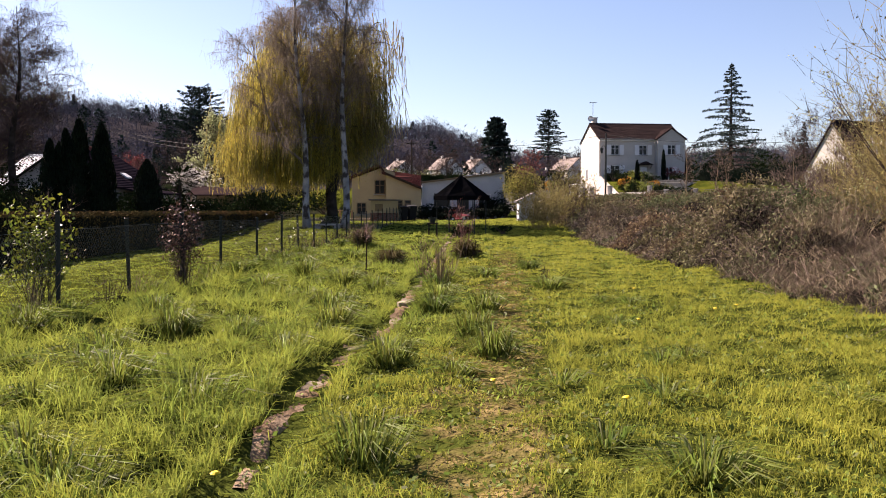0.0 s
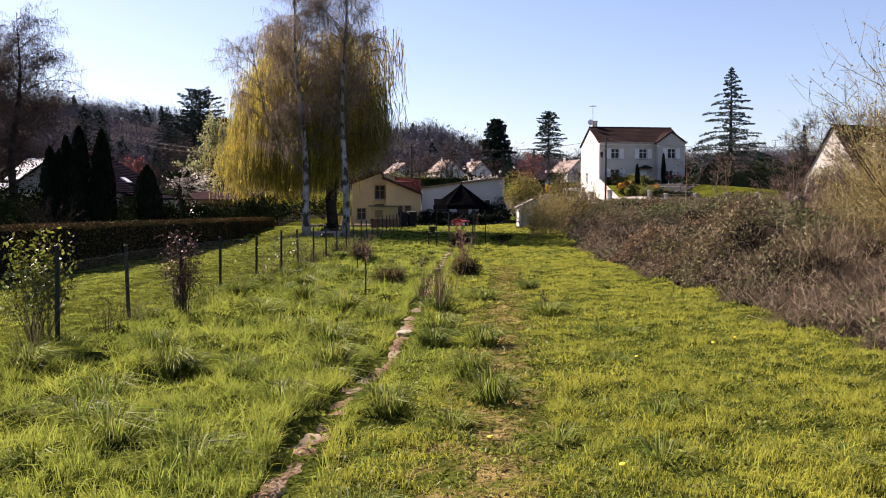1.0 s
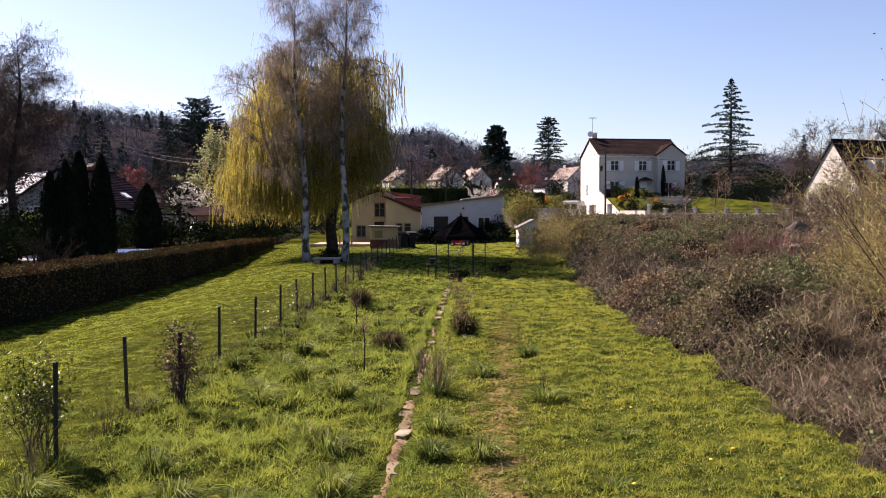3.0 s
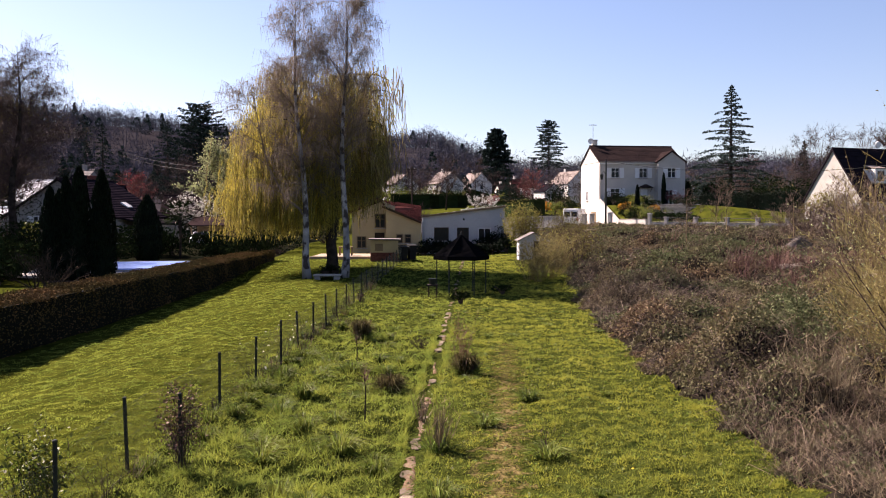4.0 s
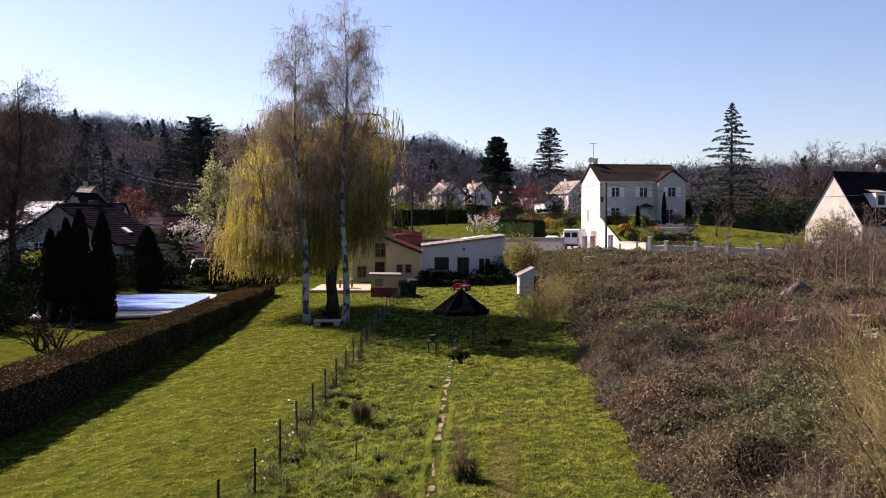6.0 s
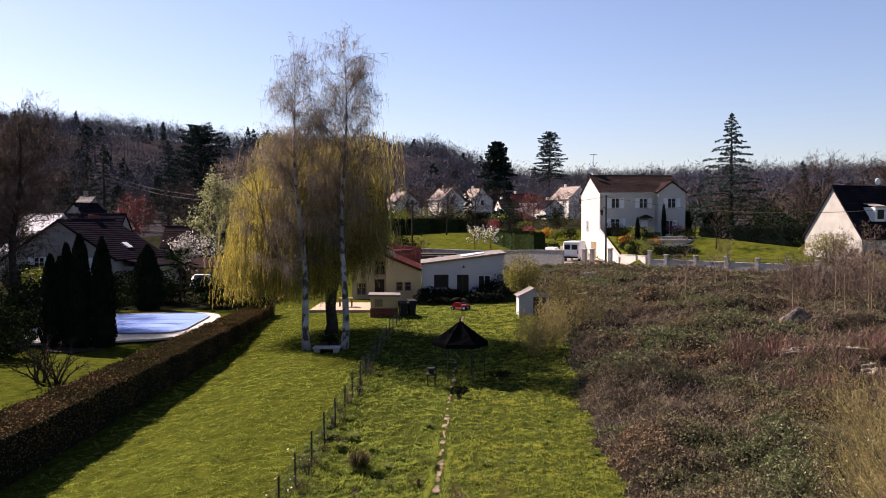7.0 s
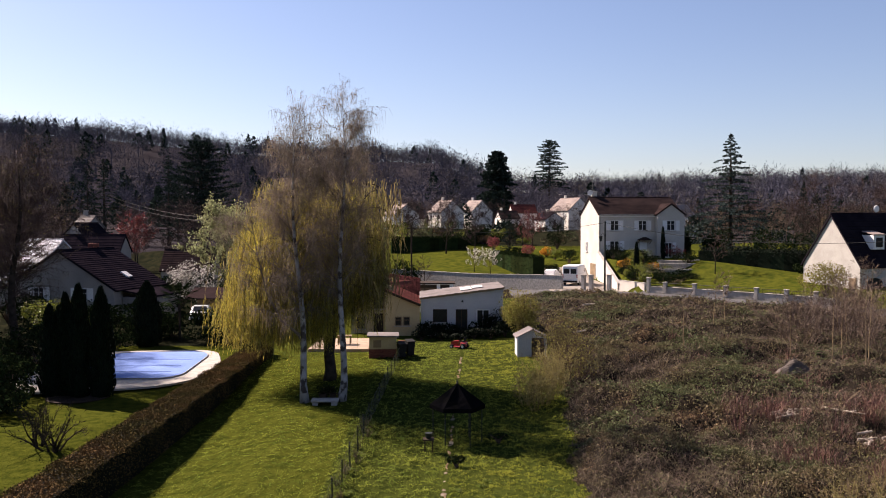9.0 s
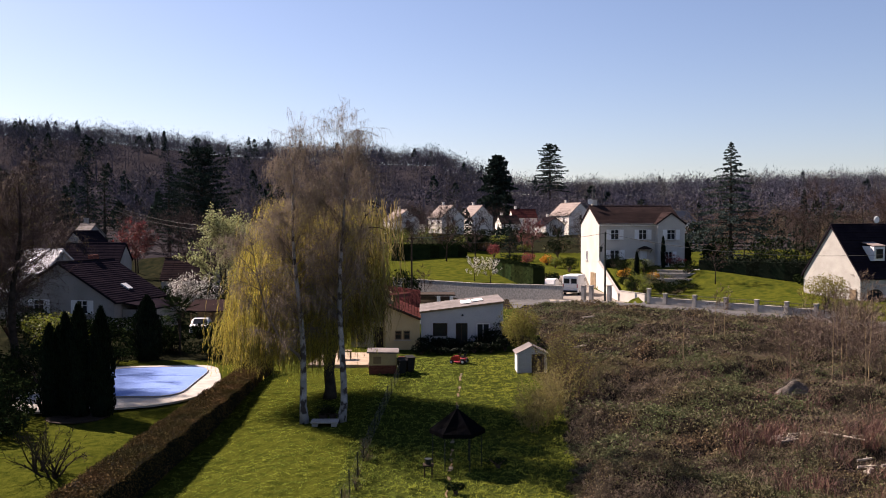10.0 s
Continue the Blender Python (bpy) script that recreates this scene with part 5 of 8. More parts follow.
def grass_field():
    """Blades over the meadow in small tussocks, thick near the start of the walk and thinner far off."""
    X, Y, H = [], [], []
    for y0, y1, dens, tall in ((-10, 2.2, 60, 0.08), (2.2, 5, 5400, 0.056), (5, 8, 3000, 0.06), (8, 12, 1500, 0.065), (12, 18, 1100, 0.062), (18, 28, 640, 0.066), (28, 42, 330, 0.07), (42, 68, 140, 0.08)):
        x0, x1 = max(-12.0, -0.58 * y1 - 0.5), min(7.0, 0.58 * y1 + 0.5)
        if y0 < 0:
            x0, x1 = -11.0, 7.0
        n = int((x1 - x0) * (y1 - y0) * dens)
        m = n // 9
        cx, cy = rng.uniform(x0, x1, m), rng.uniform(y0, y1, m)
        j = rng.integers(0, m, n)
        spread = 0.035 + 0.0012 * cy[j]
        x, y = cx[j] + rng.normal(0, 1, n) * spread, cy[j] + rng.normal(0, 1, n) * spread
        vigour = rng.gamma(3.0, 1 / 3.0, m)[j]
        keep = lawn_mask(x, y)
        if y0 > 0:
            keep &= np.abs(x) < 0.56 * y + 0.6
        p = 0.079 * y - 0.13
        keep &= ~((np.abs(x - p + 0.12 * np.sin(y * 1.7)) < 0.2) & (rng.uniform(0, 1, n) < 0.8 - 0.028 * y))
        keep &= ~((np.abs(x - kerb_x(y) + 0.04 * np.sin(y * 2.3)) < 0.17 - 0.04 * smooth(12, 20, y)) & (rng.uniform(0, 1, n) < 0.99))
        x, y, vigour = x[keep], y[keep], vigour[keep]
        clump = np.clip(0.5 + 0.32 * tussock(x, y), 0.05, 1.2)
        h = tall * (0.35 + 0.95 * clump ** 1.5) * np.clip(vigour, 0.3, 2.2) * rng.uniform(0.6, 1.3, len(x))
        h[x < -4.3] *= 0.5
        h *= 1 + 0.9 * smooth(-0.2, -1.6, x) * smooth(-4.7, -4.2, x) * smooth(30, 18, y)
        h *= 1 - 0.45 * ((np.abs(x - 0.079 * y + 0.13) < 0.4) & (y < 24))
        X.append(x), Y.append(y), H.append(h)
    n = 9000
    y = 2.4 + 26 * rng.uniform(0, 1, n) ** 1.5
    x = kerb_x(y) - 0.04 * np.sin(y * 2.3) + np.where(rng.uniform(0, 1, n) < 0.68, -1, 1) * (0.15 + np.abs(rng.normal(0, 0.07, n)))
    X.append(x), Y.append(y), H.append(0.13 * rng.uniform(0.5, 1.4, n) * (0.5 + patch(x, y, 0.35, 11)))
    n = 26000
    x, y = rng.uniform(-11.8, 7, n), rng.uniform(2.2, 22, n)
    keep = lawn_mask(x, y) & (np.abs(x) > 0.56 * y + 0.6)
    X.append(x[keep]), Y.append(y[keep]), H.append(0.08 * rng.uniform(0.5, 1.3, keep.sum()))
    x, y, h = np.concatenate(X), np.concatenate(Y), np.concatenate(H)
    z = height(x, y) - 0.005
    az = rng.uniform(0, math.tau, len(x))
    bend = rng.uniform(0.2, 1.1, len(x))
    P0 = np.stack([x, y, z], 1)
    out = np.stack([np.cos(az), np.sin(az), np.zeros(len(x))], 1)
    P2 = P0 + out * (h * bend * 0.35)[:, None] + np.array((0, 0, 1.0)) * (h * 0.6)[:, None]
    P1 = P0 + out * (h * bend)[:, None] + np.array((0, 0, 1.0)) * (h * (1.05 - 0.4 * bend))[:, None]
    d = np.sqrt(x * x + y * y)
    near = y < 6
    w = 0.0012 + 0.0003 * d
    deep = x < kerb_x(y) + 0.6 + 0.5 * np.sin(y * 0.9) + rng.normal(0, 0.3, len(x))
    for pick, blade, words in ((deep, LUSH, "lush green grass beside the fence and on the mown lawn"), (~deep, BLADE, "sunlit short yellow-green meadow grass of uneven height")):
        a, b = near & pick, ~near & pick
        v, f = join([ribbons(P0[a], P1[a], w[a], P2[a]), ribbons(P0[b], P1[b], w[b])])
        tagged(new("grass", tri_mesh("grass", v, f, blade)), words, "grass", kind="stuff")
    # low broad-leaved weeds and thatch between the blades
    n = 26000
    y = 2.2 + 26 * rng.uniform(0, 1, n) ** 1.6
    x = rng.uniform(-1, 1, n) * (0.56 * y + 0.4)
    k = lawn_mask(x, y) & (x > -4.4)
    x, y = x[k], y[k]
    v, f = leaves(np.stack([x, y, height(x, y) + rng.uniform(0.01, 0.04, len(x))], 1), 0.014 + 0.0009 * y, 0.0)
    tagged(new("broad_leaf_weed", tri_mesh("broad_leaf_weed", v, f, TUFT)), "low broad-leaved weeds among the grass", "weeds", kind="stuff")
    n = 5000
    y = 2.2 + 22 * rng.uniform(0, 1, n) ** 1.5
    x = 0.079 * y - 0.13 + rng.normal(0, 0.22, n)
    P0 = np.stack([x, y, height(x, y) + 0.012], 1)
    az = rng.uniform(0, math.tau, n)
    P1 = P0 + np.stack([np.cos(az), np.sin(az), rng.uniform(-0.1, 0.25, n)], 1) * rng.uniform(0.03, 0.11, n)[:, None]
    v, f = ribbons(P0, P1, 0.002 + 0.0003 * y)
    tagged(new("thatch", tri_mesh("thatch", v, f, STRAW)), "flattened dry grass along the trodden path", "grass", kind="stuff")


grass_field()


def tuft(x, y, tall, wide, n=130, material=TUFT):
    """One tussock: blades that arch outwards from a common foot."""
    az = rng.uniform(0, math.tau, n)
    r = rng.uniform(0, 0.3, n) * wide
    P0 = np.stack([np.cos(az) * r, np.sin(az) * r, np.zeros(n)], 1)
    lean = rng.uniform(0.1, 1.0, n)
    h = tall * rng.uniform(0.55, 1.15, n)
    out = np.stack([np.cos(az), np.sin(az), np.zeros(n)], 1)
    P2 = P0 + out * (lean * wide * 0.3)[:, None] + np.array((0, 0, 1.0)) * (h * 0.75)[:, None]
    P1 = P0 + out * (lean * wide * 0.75)[:, None] + np.array((0, 0, 1.0)) * (h * (1.0 - 0.5 * lean))[:, None]
    v, f = ribbons(P0, P1, 0.0035 + 0.0003 * y, P2)
    ob = tagged(new("grass_tuft", tri_mesh("grass_tuft", v, f, material)), "coarse dark green grass tuft in the meadow" if material == TUFT else "withered brown grass tussock in the meadow", "grass tuft", "grass tufts")
    ob.matrix_world = pose(x, y, gz(x, y) - 0.02)
    return ob


def dry_clump(x, y, tall, n, spread, label, material=DRY_STEM, seeds=None, width=0.004):
    """Upright dry stems fanning from one foot, some forked."""
    A, B, M = [], [], []
    for i in range(n):
        az, s = rnd(0, math.tau), rnd(0.0, 1.0) * spread
        h = tall * rnd(0.5, 1.0)
        p = Vector((math.cos(az) * s * 0.25, math.sin(az) * s * 0.25, 0))
        q = p + Vector((math.cos(az) * s * 0.8, math.sin(az) * s * 0.8, h))
        m = p.lerp(q, 0.5) + Vector((rnd(-0.04, 0.04), rnd(-0.04, 0.04), 0))
        A.append(p), B.append(q), M.append(m)
        for _ in range(int(rnd(0, 3))):
            b0 = p.lerp(q, rnd(0.45, 0.9))
            b1 = b0 + Vector((rnd(-0.15, 0.15), rnd(-0.15, 0.15), rnd(0.08, 0.25))) * tall
            A.append(b0), B.append(b1), M.append(b0.lerp(b1, 0.5))
    v, f = ribbons(A, B, width, np.array(M))
    ob = tagged(new("weed_clump", tri_mesh("weed_clump", v, f, material)), label, "weeds")
    ob.matrix_world = pose(x, y, gz(x, y) - 0.02)
    return ob


def bramble_top(x, y):
    """Height of the bramble thicket above the soil: mounds a few metres wide with smaller humps on them."""
    e = np.interp(y, BRAMBLE_EDGE_Y, BRAMBLE_EDGE_X)
    inside = smooth(-0.15, 1.0, x - e)
    mound = 0.5 + 0.3 * np.sin(x * 0.85 + 1.5 * np.sin(y * 0.42)) + 0.3 * np.sin(y * 0.71 + x * 0.33 + 1.2 * np.sin(x * 0.5))
    hump = 1.0 * (patch(x, y, 1.5, 3) - 0.5) + 0.6 * (patch(x, y, 0.65, 4) - 0.5)
    tall = (0.85 + 0.35 * smooth(30, 14, y)) * (0.45 + 0.55 * smooth(90, 45, y))
    return inside * np.maximum(0.22, 0.3 + (mound + hump) * tall) * smooth(2, 5, y)


def leafy(x, y):
    """Share of green bramble leaves (1) against bare stems and dead grass (0), in patches."""
    p = np.sin(x * 0.55 + 2.0 * np.sin(y * 0.21)) + np.sin(y * 0.4 - x * 0.31 + 0.7) + 0.6 * np.sin(x * 1.3 + y * 0.9)
    red = smooth(11.0, 16.0, x - 0.09 * y + 3 * (patch(x, y, 5.0, 7) - 0.5))
    return smooth(-1.5, 0.5, p + 1.6 * (patch(x, y, 2.2, 5) - 0.5)) * (1 - 0.75 * red)


def brambles():
    xs, ys = np.arange(3.6, 62, 0.34), np.arange(3, 98, 0.38)
    X, Y = np.meshgrid(xs, ys)
    X = X + rng.uniform(-0.12, 0.12, X.shape)
    Y = Y + rng.uniform(-0.12, 0.12, Y.shape)
    ok = in_bramble(X, Y)
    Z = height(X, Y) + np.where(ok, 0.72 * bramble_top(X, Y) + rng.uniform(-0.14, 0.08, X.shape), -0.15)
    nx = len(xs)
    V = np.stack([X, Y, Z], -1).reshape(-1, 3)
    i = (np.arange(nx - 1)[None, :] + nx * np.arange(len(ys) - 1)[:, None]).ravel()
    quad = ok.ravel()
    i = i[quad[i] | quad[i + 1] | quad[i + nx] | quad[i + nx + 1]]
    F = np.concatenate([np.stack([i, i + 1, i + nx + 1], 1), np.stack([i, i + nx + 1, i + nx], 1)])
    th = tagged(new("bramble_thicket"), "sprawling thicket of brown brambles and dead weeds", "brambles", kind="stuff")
    # Litter sheet under the leaves; its dark colour doubles as shade in the gaps.
    part("undergrowth", tri_mesh("undergrowth", V, F, BRAMBLE_SOIL_SHADE), None, th)["kind"] = "stuff"
    C, S, A, B, M, W, G0, G1, GW = [], [], [], [], [], [], [], [], []
    for y0, y1, dens, size in ((3, 12, 520, 0.034), (12, 22, 430, 0.038), (22, 38, 165, 0.047), (38, 60, 66, 0.063), (60, 96, 24, 0.095)):
        x1 = min(62, 0.56 * y1 + 3)
        n = int((x1 - 3.6) * (y1 - y0) * dens)

        def spots(m):
            x, y = rng.uniform(3.6, x1, m), rng.uniform(y0, y1, m)
            k = in_bramble(x, y) & (x < 0.56 * y + 3)
            x, y = x[k], y[k]
            return x, y, bramble_top(x, y), leafy(x, y)

        # leaves in sprays
        x, y, t, g = spots(n)
        k = rng.uniform(0, 1, len(x)) < (0.12 + 0.88 * g) * (0.25 + 0.75 * smooth(0.3, 0.5, patch(x, y, 0.55 + 0.01 * y0, 8)))
        x, y, t = (np.repeat(q[k], 4) for q in (x, y, t))
        x, y = x + rng.normal(0, 1.6 * size, len(x)), y + rng.normal(0, 1.6 * size, len(x))
        z = height(x, y) + t * rng.uniform(0.62, 1.04, len(x)) + 0.03
        C.append(np.stack([x, y, z], 1))
        S.append(np.full(len(x), size))
        # arching canes
        x, y, t, g = spots(int(n * (0.3 if y0 < 20 else 0.34)))
        m = len(x)
        P = np.stack([x, y, height(x, y) + rng.uniform(0.4, 0.9, m) * t], 1)
        L = rng.uniform(0.25, 0.9, m) * (1.05 - 0.4 * g)
        az = rng.uniform(0, math.tau, m)
        Q = P + np.stack([np.cos(az) * L, np.sin(az) * L, L * rng.uniform(-0.35, 0.45, m)], 1)
        A.append(P), B.append(Q), W.append(np.full(m, 0.0024 + 0.00017 * y0))
        M.append((P + Q) / 2 + np.array((0, 0, 1.0)) * (0.28 * L)[:, None])
        # short dead stems and grass, thick where there are few leaves
        x, y, t, g = spots(int(n * 1.15))
        k = rng.uniform(0, 1, len(x)) < 0.95 - 0.85 * g
        x, y, t = x[k], y[k], t[k]
        m = len(x)
        P = np.stack([x, y, height(x, y) + rng.uniform(0.55, 0.85, m) * t], 1)
        Q = P + np.stack([rng.normal(0, 0.5, m), rng.normal(0, 0.5, m), rng.uniform(0.3, 1.0, m)], 1) * rng.uniform(0.15, 0.42, m)[:, None]
        G0.append(P), G1.append(Q), GW.append(np.full(m, 0.003 + 0.0002 * y0))
    v, f = ribbons(np.concatenate(G0), np.concatenate(G1), np.concatenate(GW))
    part("dead_grass", tri_mesh("dead_grass", v, f, DEAD_STEM), None, th)["kind"] = "stuff"
    v, f = leaves(np.concatenate(C), np.concatenate(S), 0.4)
    part("bramble_foliage", tri_mesh("bramble_foliage", v, f, BRAMBLE_LEAF), None, th)["kind"] = "stuff"
    v, f = ribbons(np.concatenate(A), np.concatenate(B), np.concatenate(W), np.concatenate(M))
    part("cane", tri_mesh("cane", v, f, CANE), None, th)["kind"] = "stuff"


brambles()


def far_wood():
    """Leafless woods on the hills: thousands of small trees, each a trunk and a fan of twigs."""
    def stamp(limbs, subs, twigs, thick, wide, tall):
        """Trunk, rising limbs, branches off the limbs and twigs off the branches."""
        def unit(v):
            return v / (np.linalg.norm(v, axis=1)[:, None] + 1e-9)

        az = rng.uniform(0, math.tau, limbs)
        u = rng.uniform(0.12, 0.62, limbs)
        A = np.stack([0 * u, 0 * u, u * tall], 1)
        D = unit(np.stack([np.cos(az), np.sin(az), rng.uniform(0.35, 1.5, limbs)], 1))
        L = wide * 0.5 * rng.uniform(0.75, 1.1, limbs) * np.minimum(1.0, 1.25 - 0.5 * u)
        B = A + D * L[:, None]
        B[:, 2] = np.minimum(B[:, 2], tall * rng.uniform(0.9, 1.0, limbs))
        k = np.repeat(np.arange(limbs), subs)
        s0 = A[k] + (B - A)[k] * rng.uniform(0.2, 1.0, (len(k), 1))
        d1 = unit(D[k] + rng.normal(size=(len(k), 3)) * 0.75 + (0, 0, 0.05))
        s1 = s0 + d1 * wide * rng.uniform(0.1, 0.24, (len(k), 1))
        m = np.repeat(np.arange(len(k)), twigs)
        t0 = s0[m] + (s1 - s0)[m] * rng.uniform(0.2, 1.0, (len(m), 1))
        t1 = t0 + unit(d1[m] + rng.normal(size=(len(m), 3)) * 0.9) * wide * rng.uniform(0.06, 0.15, (len(m), 1))
        P = np.concatenate([A, s0, t0, np.zeros((1, 3))])
        Q = np.concatenate([B, s1, t1, np.array(((0, 0, tall * 0.8),))])
        return ribbons(P, Q, np.r_[np.full(limbs, thick * 1.5), np.full(len(k), thick), np.full(len(m), thick * 0.8), thick * 2.6])

    def crown(n, wide, tall, thick):
        """A distant leafless crown: a short trunk and twigs that fan out to a rounded, uneven outline."""
        d = rng.normal(size=(n, 3))
        d[:, 2] = np.abs(d[:, 2]) * 1.0 - 0.3
        d /= np.linalg.norm(d, axis=1)[:, None]
        lump = 1 + 0.16 * np.sin(3 * np.arctan2(d[:, 1], d[:, 0]) + tall) + rng.normal(0, 0.07, n)
        size = np.array((wide / 2, wide / 2, tall * 0.58))
        c = np.array((0, 0, tall * 0.4))
        P = c + d * size * (lump * rng.uniform(0.35, 1.0, n) ** 0.6)[:, None]
        Q = P + (d * 0.5 + rng.normal(0, 0.5, (n, 3)) + (0, 0, 0.2)) * wide * rng.uniform(0.06, 0.15, n)[:, None]
        P = np.concatenate([P, np.zeros((1, 3))])
        Q = np.concatenate([Q, np.array(((0, 0, tall * 0.85),))])
        return ribbons(P, Q, np.r_[np.full(n, thick), thick * 2])

    bases = [crown(190, rnd(7.5, 11.5), rnd(9.0, 11.5), 0.1) for _ in range(14)]
    fine = [stamp(11, 6, 4, 0.032, rnd(7, 10), rnd(11, 14)) for _ in range(7)]
    parts = []

    def plant(v, f, x, y, s):
        a = rnd(0, math.tau)
        c, sn = math.cos(a), math.sin(a)
        w = v * s
        parts.append((np.stack([w[:, 0] * c - w[:, 1] * sn + x, w[:, 0] * sn + w[:, 1] * c + y, w[:, 2] + gz(x, y) - 0.6], 1), f))

    for hue, words, count in ((HAZY_TWIG, "bare winter woods covering the hills, haze tinted into the colour", 2100), (HAZY_GREY, "bare grey winter trees among the hill woods, tinted for haze", 900), (FAR_BUD, "trees in first olive bud among the hill woods", 500)):
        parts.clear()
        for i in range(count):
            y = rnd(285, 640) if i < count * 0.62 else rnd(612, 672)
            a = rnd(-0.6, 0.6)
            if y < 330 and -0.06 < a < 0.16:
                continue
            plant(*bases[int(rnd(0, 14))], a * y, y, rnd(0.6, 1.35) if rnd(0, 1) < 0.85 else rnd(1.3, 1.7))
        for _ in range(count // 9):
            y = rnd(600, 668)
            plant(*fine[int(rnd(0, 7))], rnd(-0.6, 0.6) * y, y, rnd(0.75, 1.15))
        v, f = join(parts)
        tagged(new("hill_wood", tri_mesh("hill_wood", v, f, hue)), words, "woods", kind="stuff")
    parts.clear()
    for _ in range(700):
        y = rnd(135, 300)
        a = rnd(-0.6, 0.6)
        if -0.14 < a < 0.15 and y < 275 or (0.14 < a < 0.36 and y < 150) or (a < -0.1 and y < 215):
            continue
        plant(*fine[int(rnd(0, 7))], a * y, y, rnd(0.45, 0.9))
    v, f = join(parts)
    tagged(new("garden_wood", tri_mesh("garden_wood", v, f, MID_TWIG)), "leafless brown trees behind the village gardens", "woods", kind="stuff")


far_wood()


def hill_conifers():
    """Dark evergreens scattered through the leafless hill woods."""
    C, S = [], []
    for i in range(104):
        y = rnd(230, 600) if i < 90 else rnd(560, 650)
        a = rnd(-0.58, 0.58) if rnd(0, 1) < 0.55 else rnd(-0.58, -0.2)
        if -0.07 < a < 0.17 and y < 320:
            continue
        x, tall, wide = a * y, rnd(8, 14), rnd(6.5, 11)
        z0 = gz(x, y)
        n = 130
        u = rng.uniform(0.05, 1, n)
        az = rng.uniform(0, math.tau, n)
        r = wide / 2 * (1 - u) ** 0.7 * rng.uniform(0.5, 1.1, n)
        C.append(np.stack([x + np.cos(az) * r, y + np.sin(az) * r, z0 + u * tall], 1))
        S.append(np.full(n, 0.8))
    # rounded evergreens between the village gardens
    for _ in range(46):
        y = rnd(165, 300)
        a = rnd(-0.12, 0.5)
        x, tall, wide = a * y, rnd(3.5, 8), rnd(4, 8)
        if road_side(np.array(x), np.array(y)) < 30 or (-0.09 < a < 0.17 and y < 205):
            continue
        n = 170
        d = rng.normal(size=(n, 3))
        d /= np.linalg.norm(d, axis=1)[:, None]
        C.append(np.array((x, y, gz(x, y) + tall * 0.45)) + d * (wide / 2, wide / 2, tall * 0.55) * rng.uniform(0.6, 1.05, (n, 1)))
        S.append(np.full(n, 0.5))
    v, f = leaves(np.concatenate(C), np.concatenate(S), 0.0, 1.2)
    tagged(new("hill_conifers", tri_mesh("hill_conifers", v, f, CONIFER)), "dark evergreens scattered through the hill woods", "woods", kind="stuff")


hill_conifers()


# ---- near meadow things ----
TUFTS = [(0.45, 9.7), (-0.13, 10.9), (-0.67, 8.4), (-3.0, 9.1), (-1.6, 10.4), (-1.9, 15.2), (-3.2, 27), (1.55, 12.85), (1.63, 16.8),
         (-0.5, 9.8), (-3.6, 15.3), (-3.5, 19), (-3.7, 17.6), (0.27, 7.85), (-0.39, 4.05), (-1.9, 8.1), (-2.75, 7.1), (-1.5, 5.2),
         (0.38, 6.95), (-0.83, 6.5), (-0.7, 8.0), (-1.6, 3.6), (-2.05, 11), (-1.3, 10.1), (-2.5, 8.1), (-1.05, 6.8), (-1.9, 4.0), (-3.9, 8.2),
         (-2.6, 12.6), (-3.1, 13.8), (-2.2, 14.0), (-2.7, 17), (-1.5, 13), (-2.0, 19.5), (-0.9, 12.0), (0.7, 14.8), (-3.3, 22), (-2.6, 21)]
for tx, ty in TUFTS:
    off = tx - float(kerb_x(ty))
    if abs(off) < 0.42:
        tx += math.copysign(0.42, off) - off
    tuft(tx, ty, rnd(0.22, 0.36), rnd(0.4, 0.65), 260)
tuft(1.1, 3.75, 0.2, 0.5, 300)
for _ in range(60):
    ty = rnd(5, 30)
    tx = rnd(-4.1, 0.3)
    if abs(tx) < 0.5 * ty and abs(tx - float(kerb_x(ty))) > 0.4:
        tuft(tx, ty, rnd(0.14, 0.3), rnd(0.3, 0.6), 170)
for _ in range(50):
    ty = rnd(3, 34)
    tx = rnd(-0.2, 0.42) * ty + 0.3
    if -4.2 < tx < 4.8 and abs(tx - float(kerb_x(ty))) > 0.3:
        tuft(tx, ty, rnd(0.1, 0.18), rnd(0.25, 0.45), 70)
for dx, dy, dh, dn in ((-0.05, 13.3, 0.95, 70), (0.5, 19.4, 0.5, 120), (0.45, 19.6, 0.9, 12), (-1.05, 17.5, 0.42, 120), (-2.3, 24.7, 0.6, 140), (1.6, 13.4, 0.5, 14), (-0.6, 23.4, 0.4, 40), (-0.35, 15.2, 0.7, 22), (-3.2, 27.4, 0.35, 60)):
    dry_clump(dx, dy, dh, dn, 0.42, "clump of dry brown weed stems standing in the meadow", DRY_STEM if dh > 0.55 else BROWN_TWIG, width=0.003 + 0.0002 * dy)
    if dn > 60:
        tuft(dx, dy, 0.3, 0.7, 180)
    if dn >= 120:
        tuft(dx, dy, dh * 1.15, 0.55, 520, OLD_TUFT)


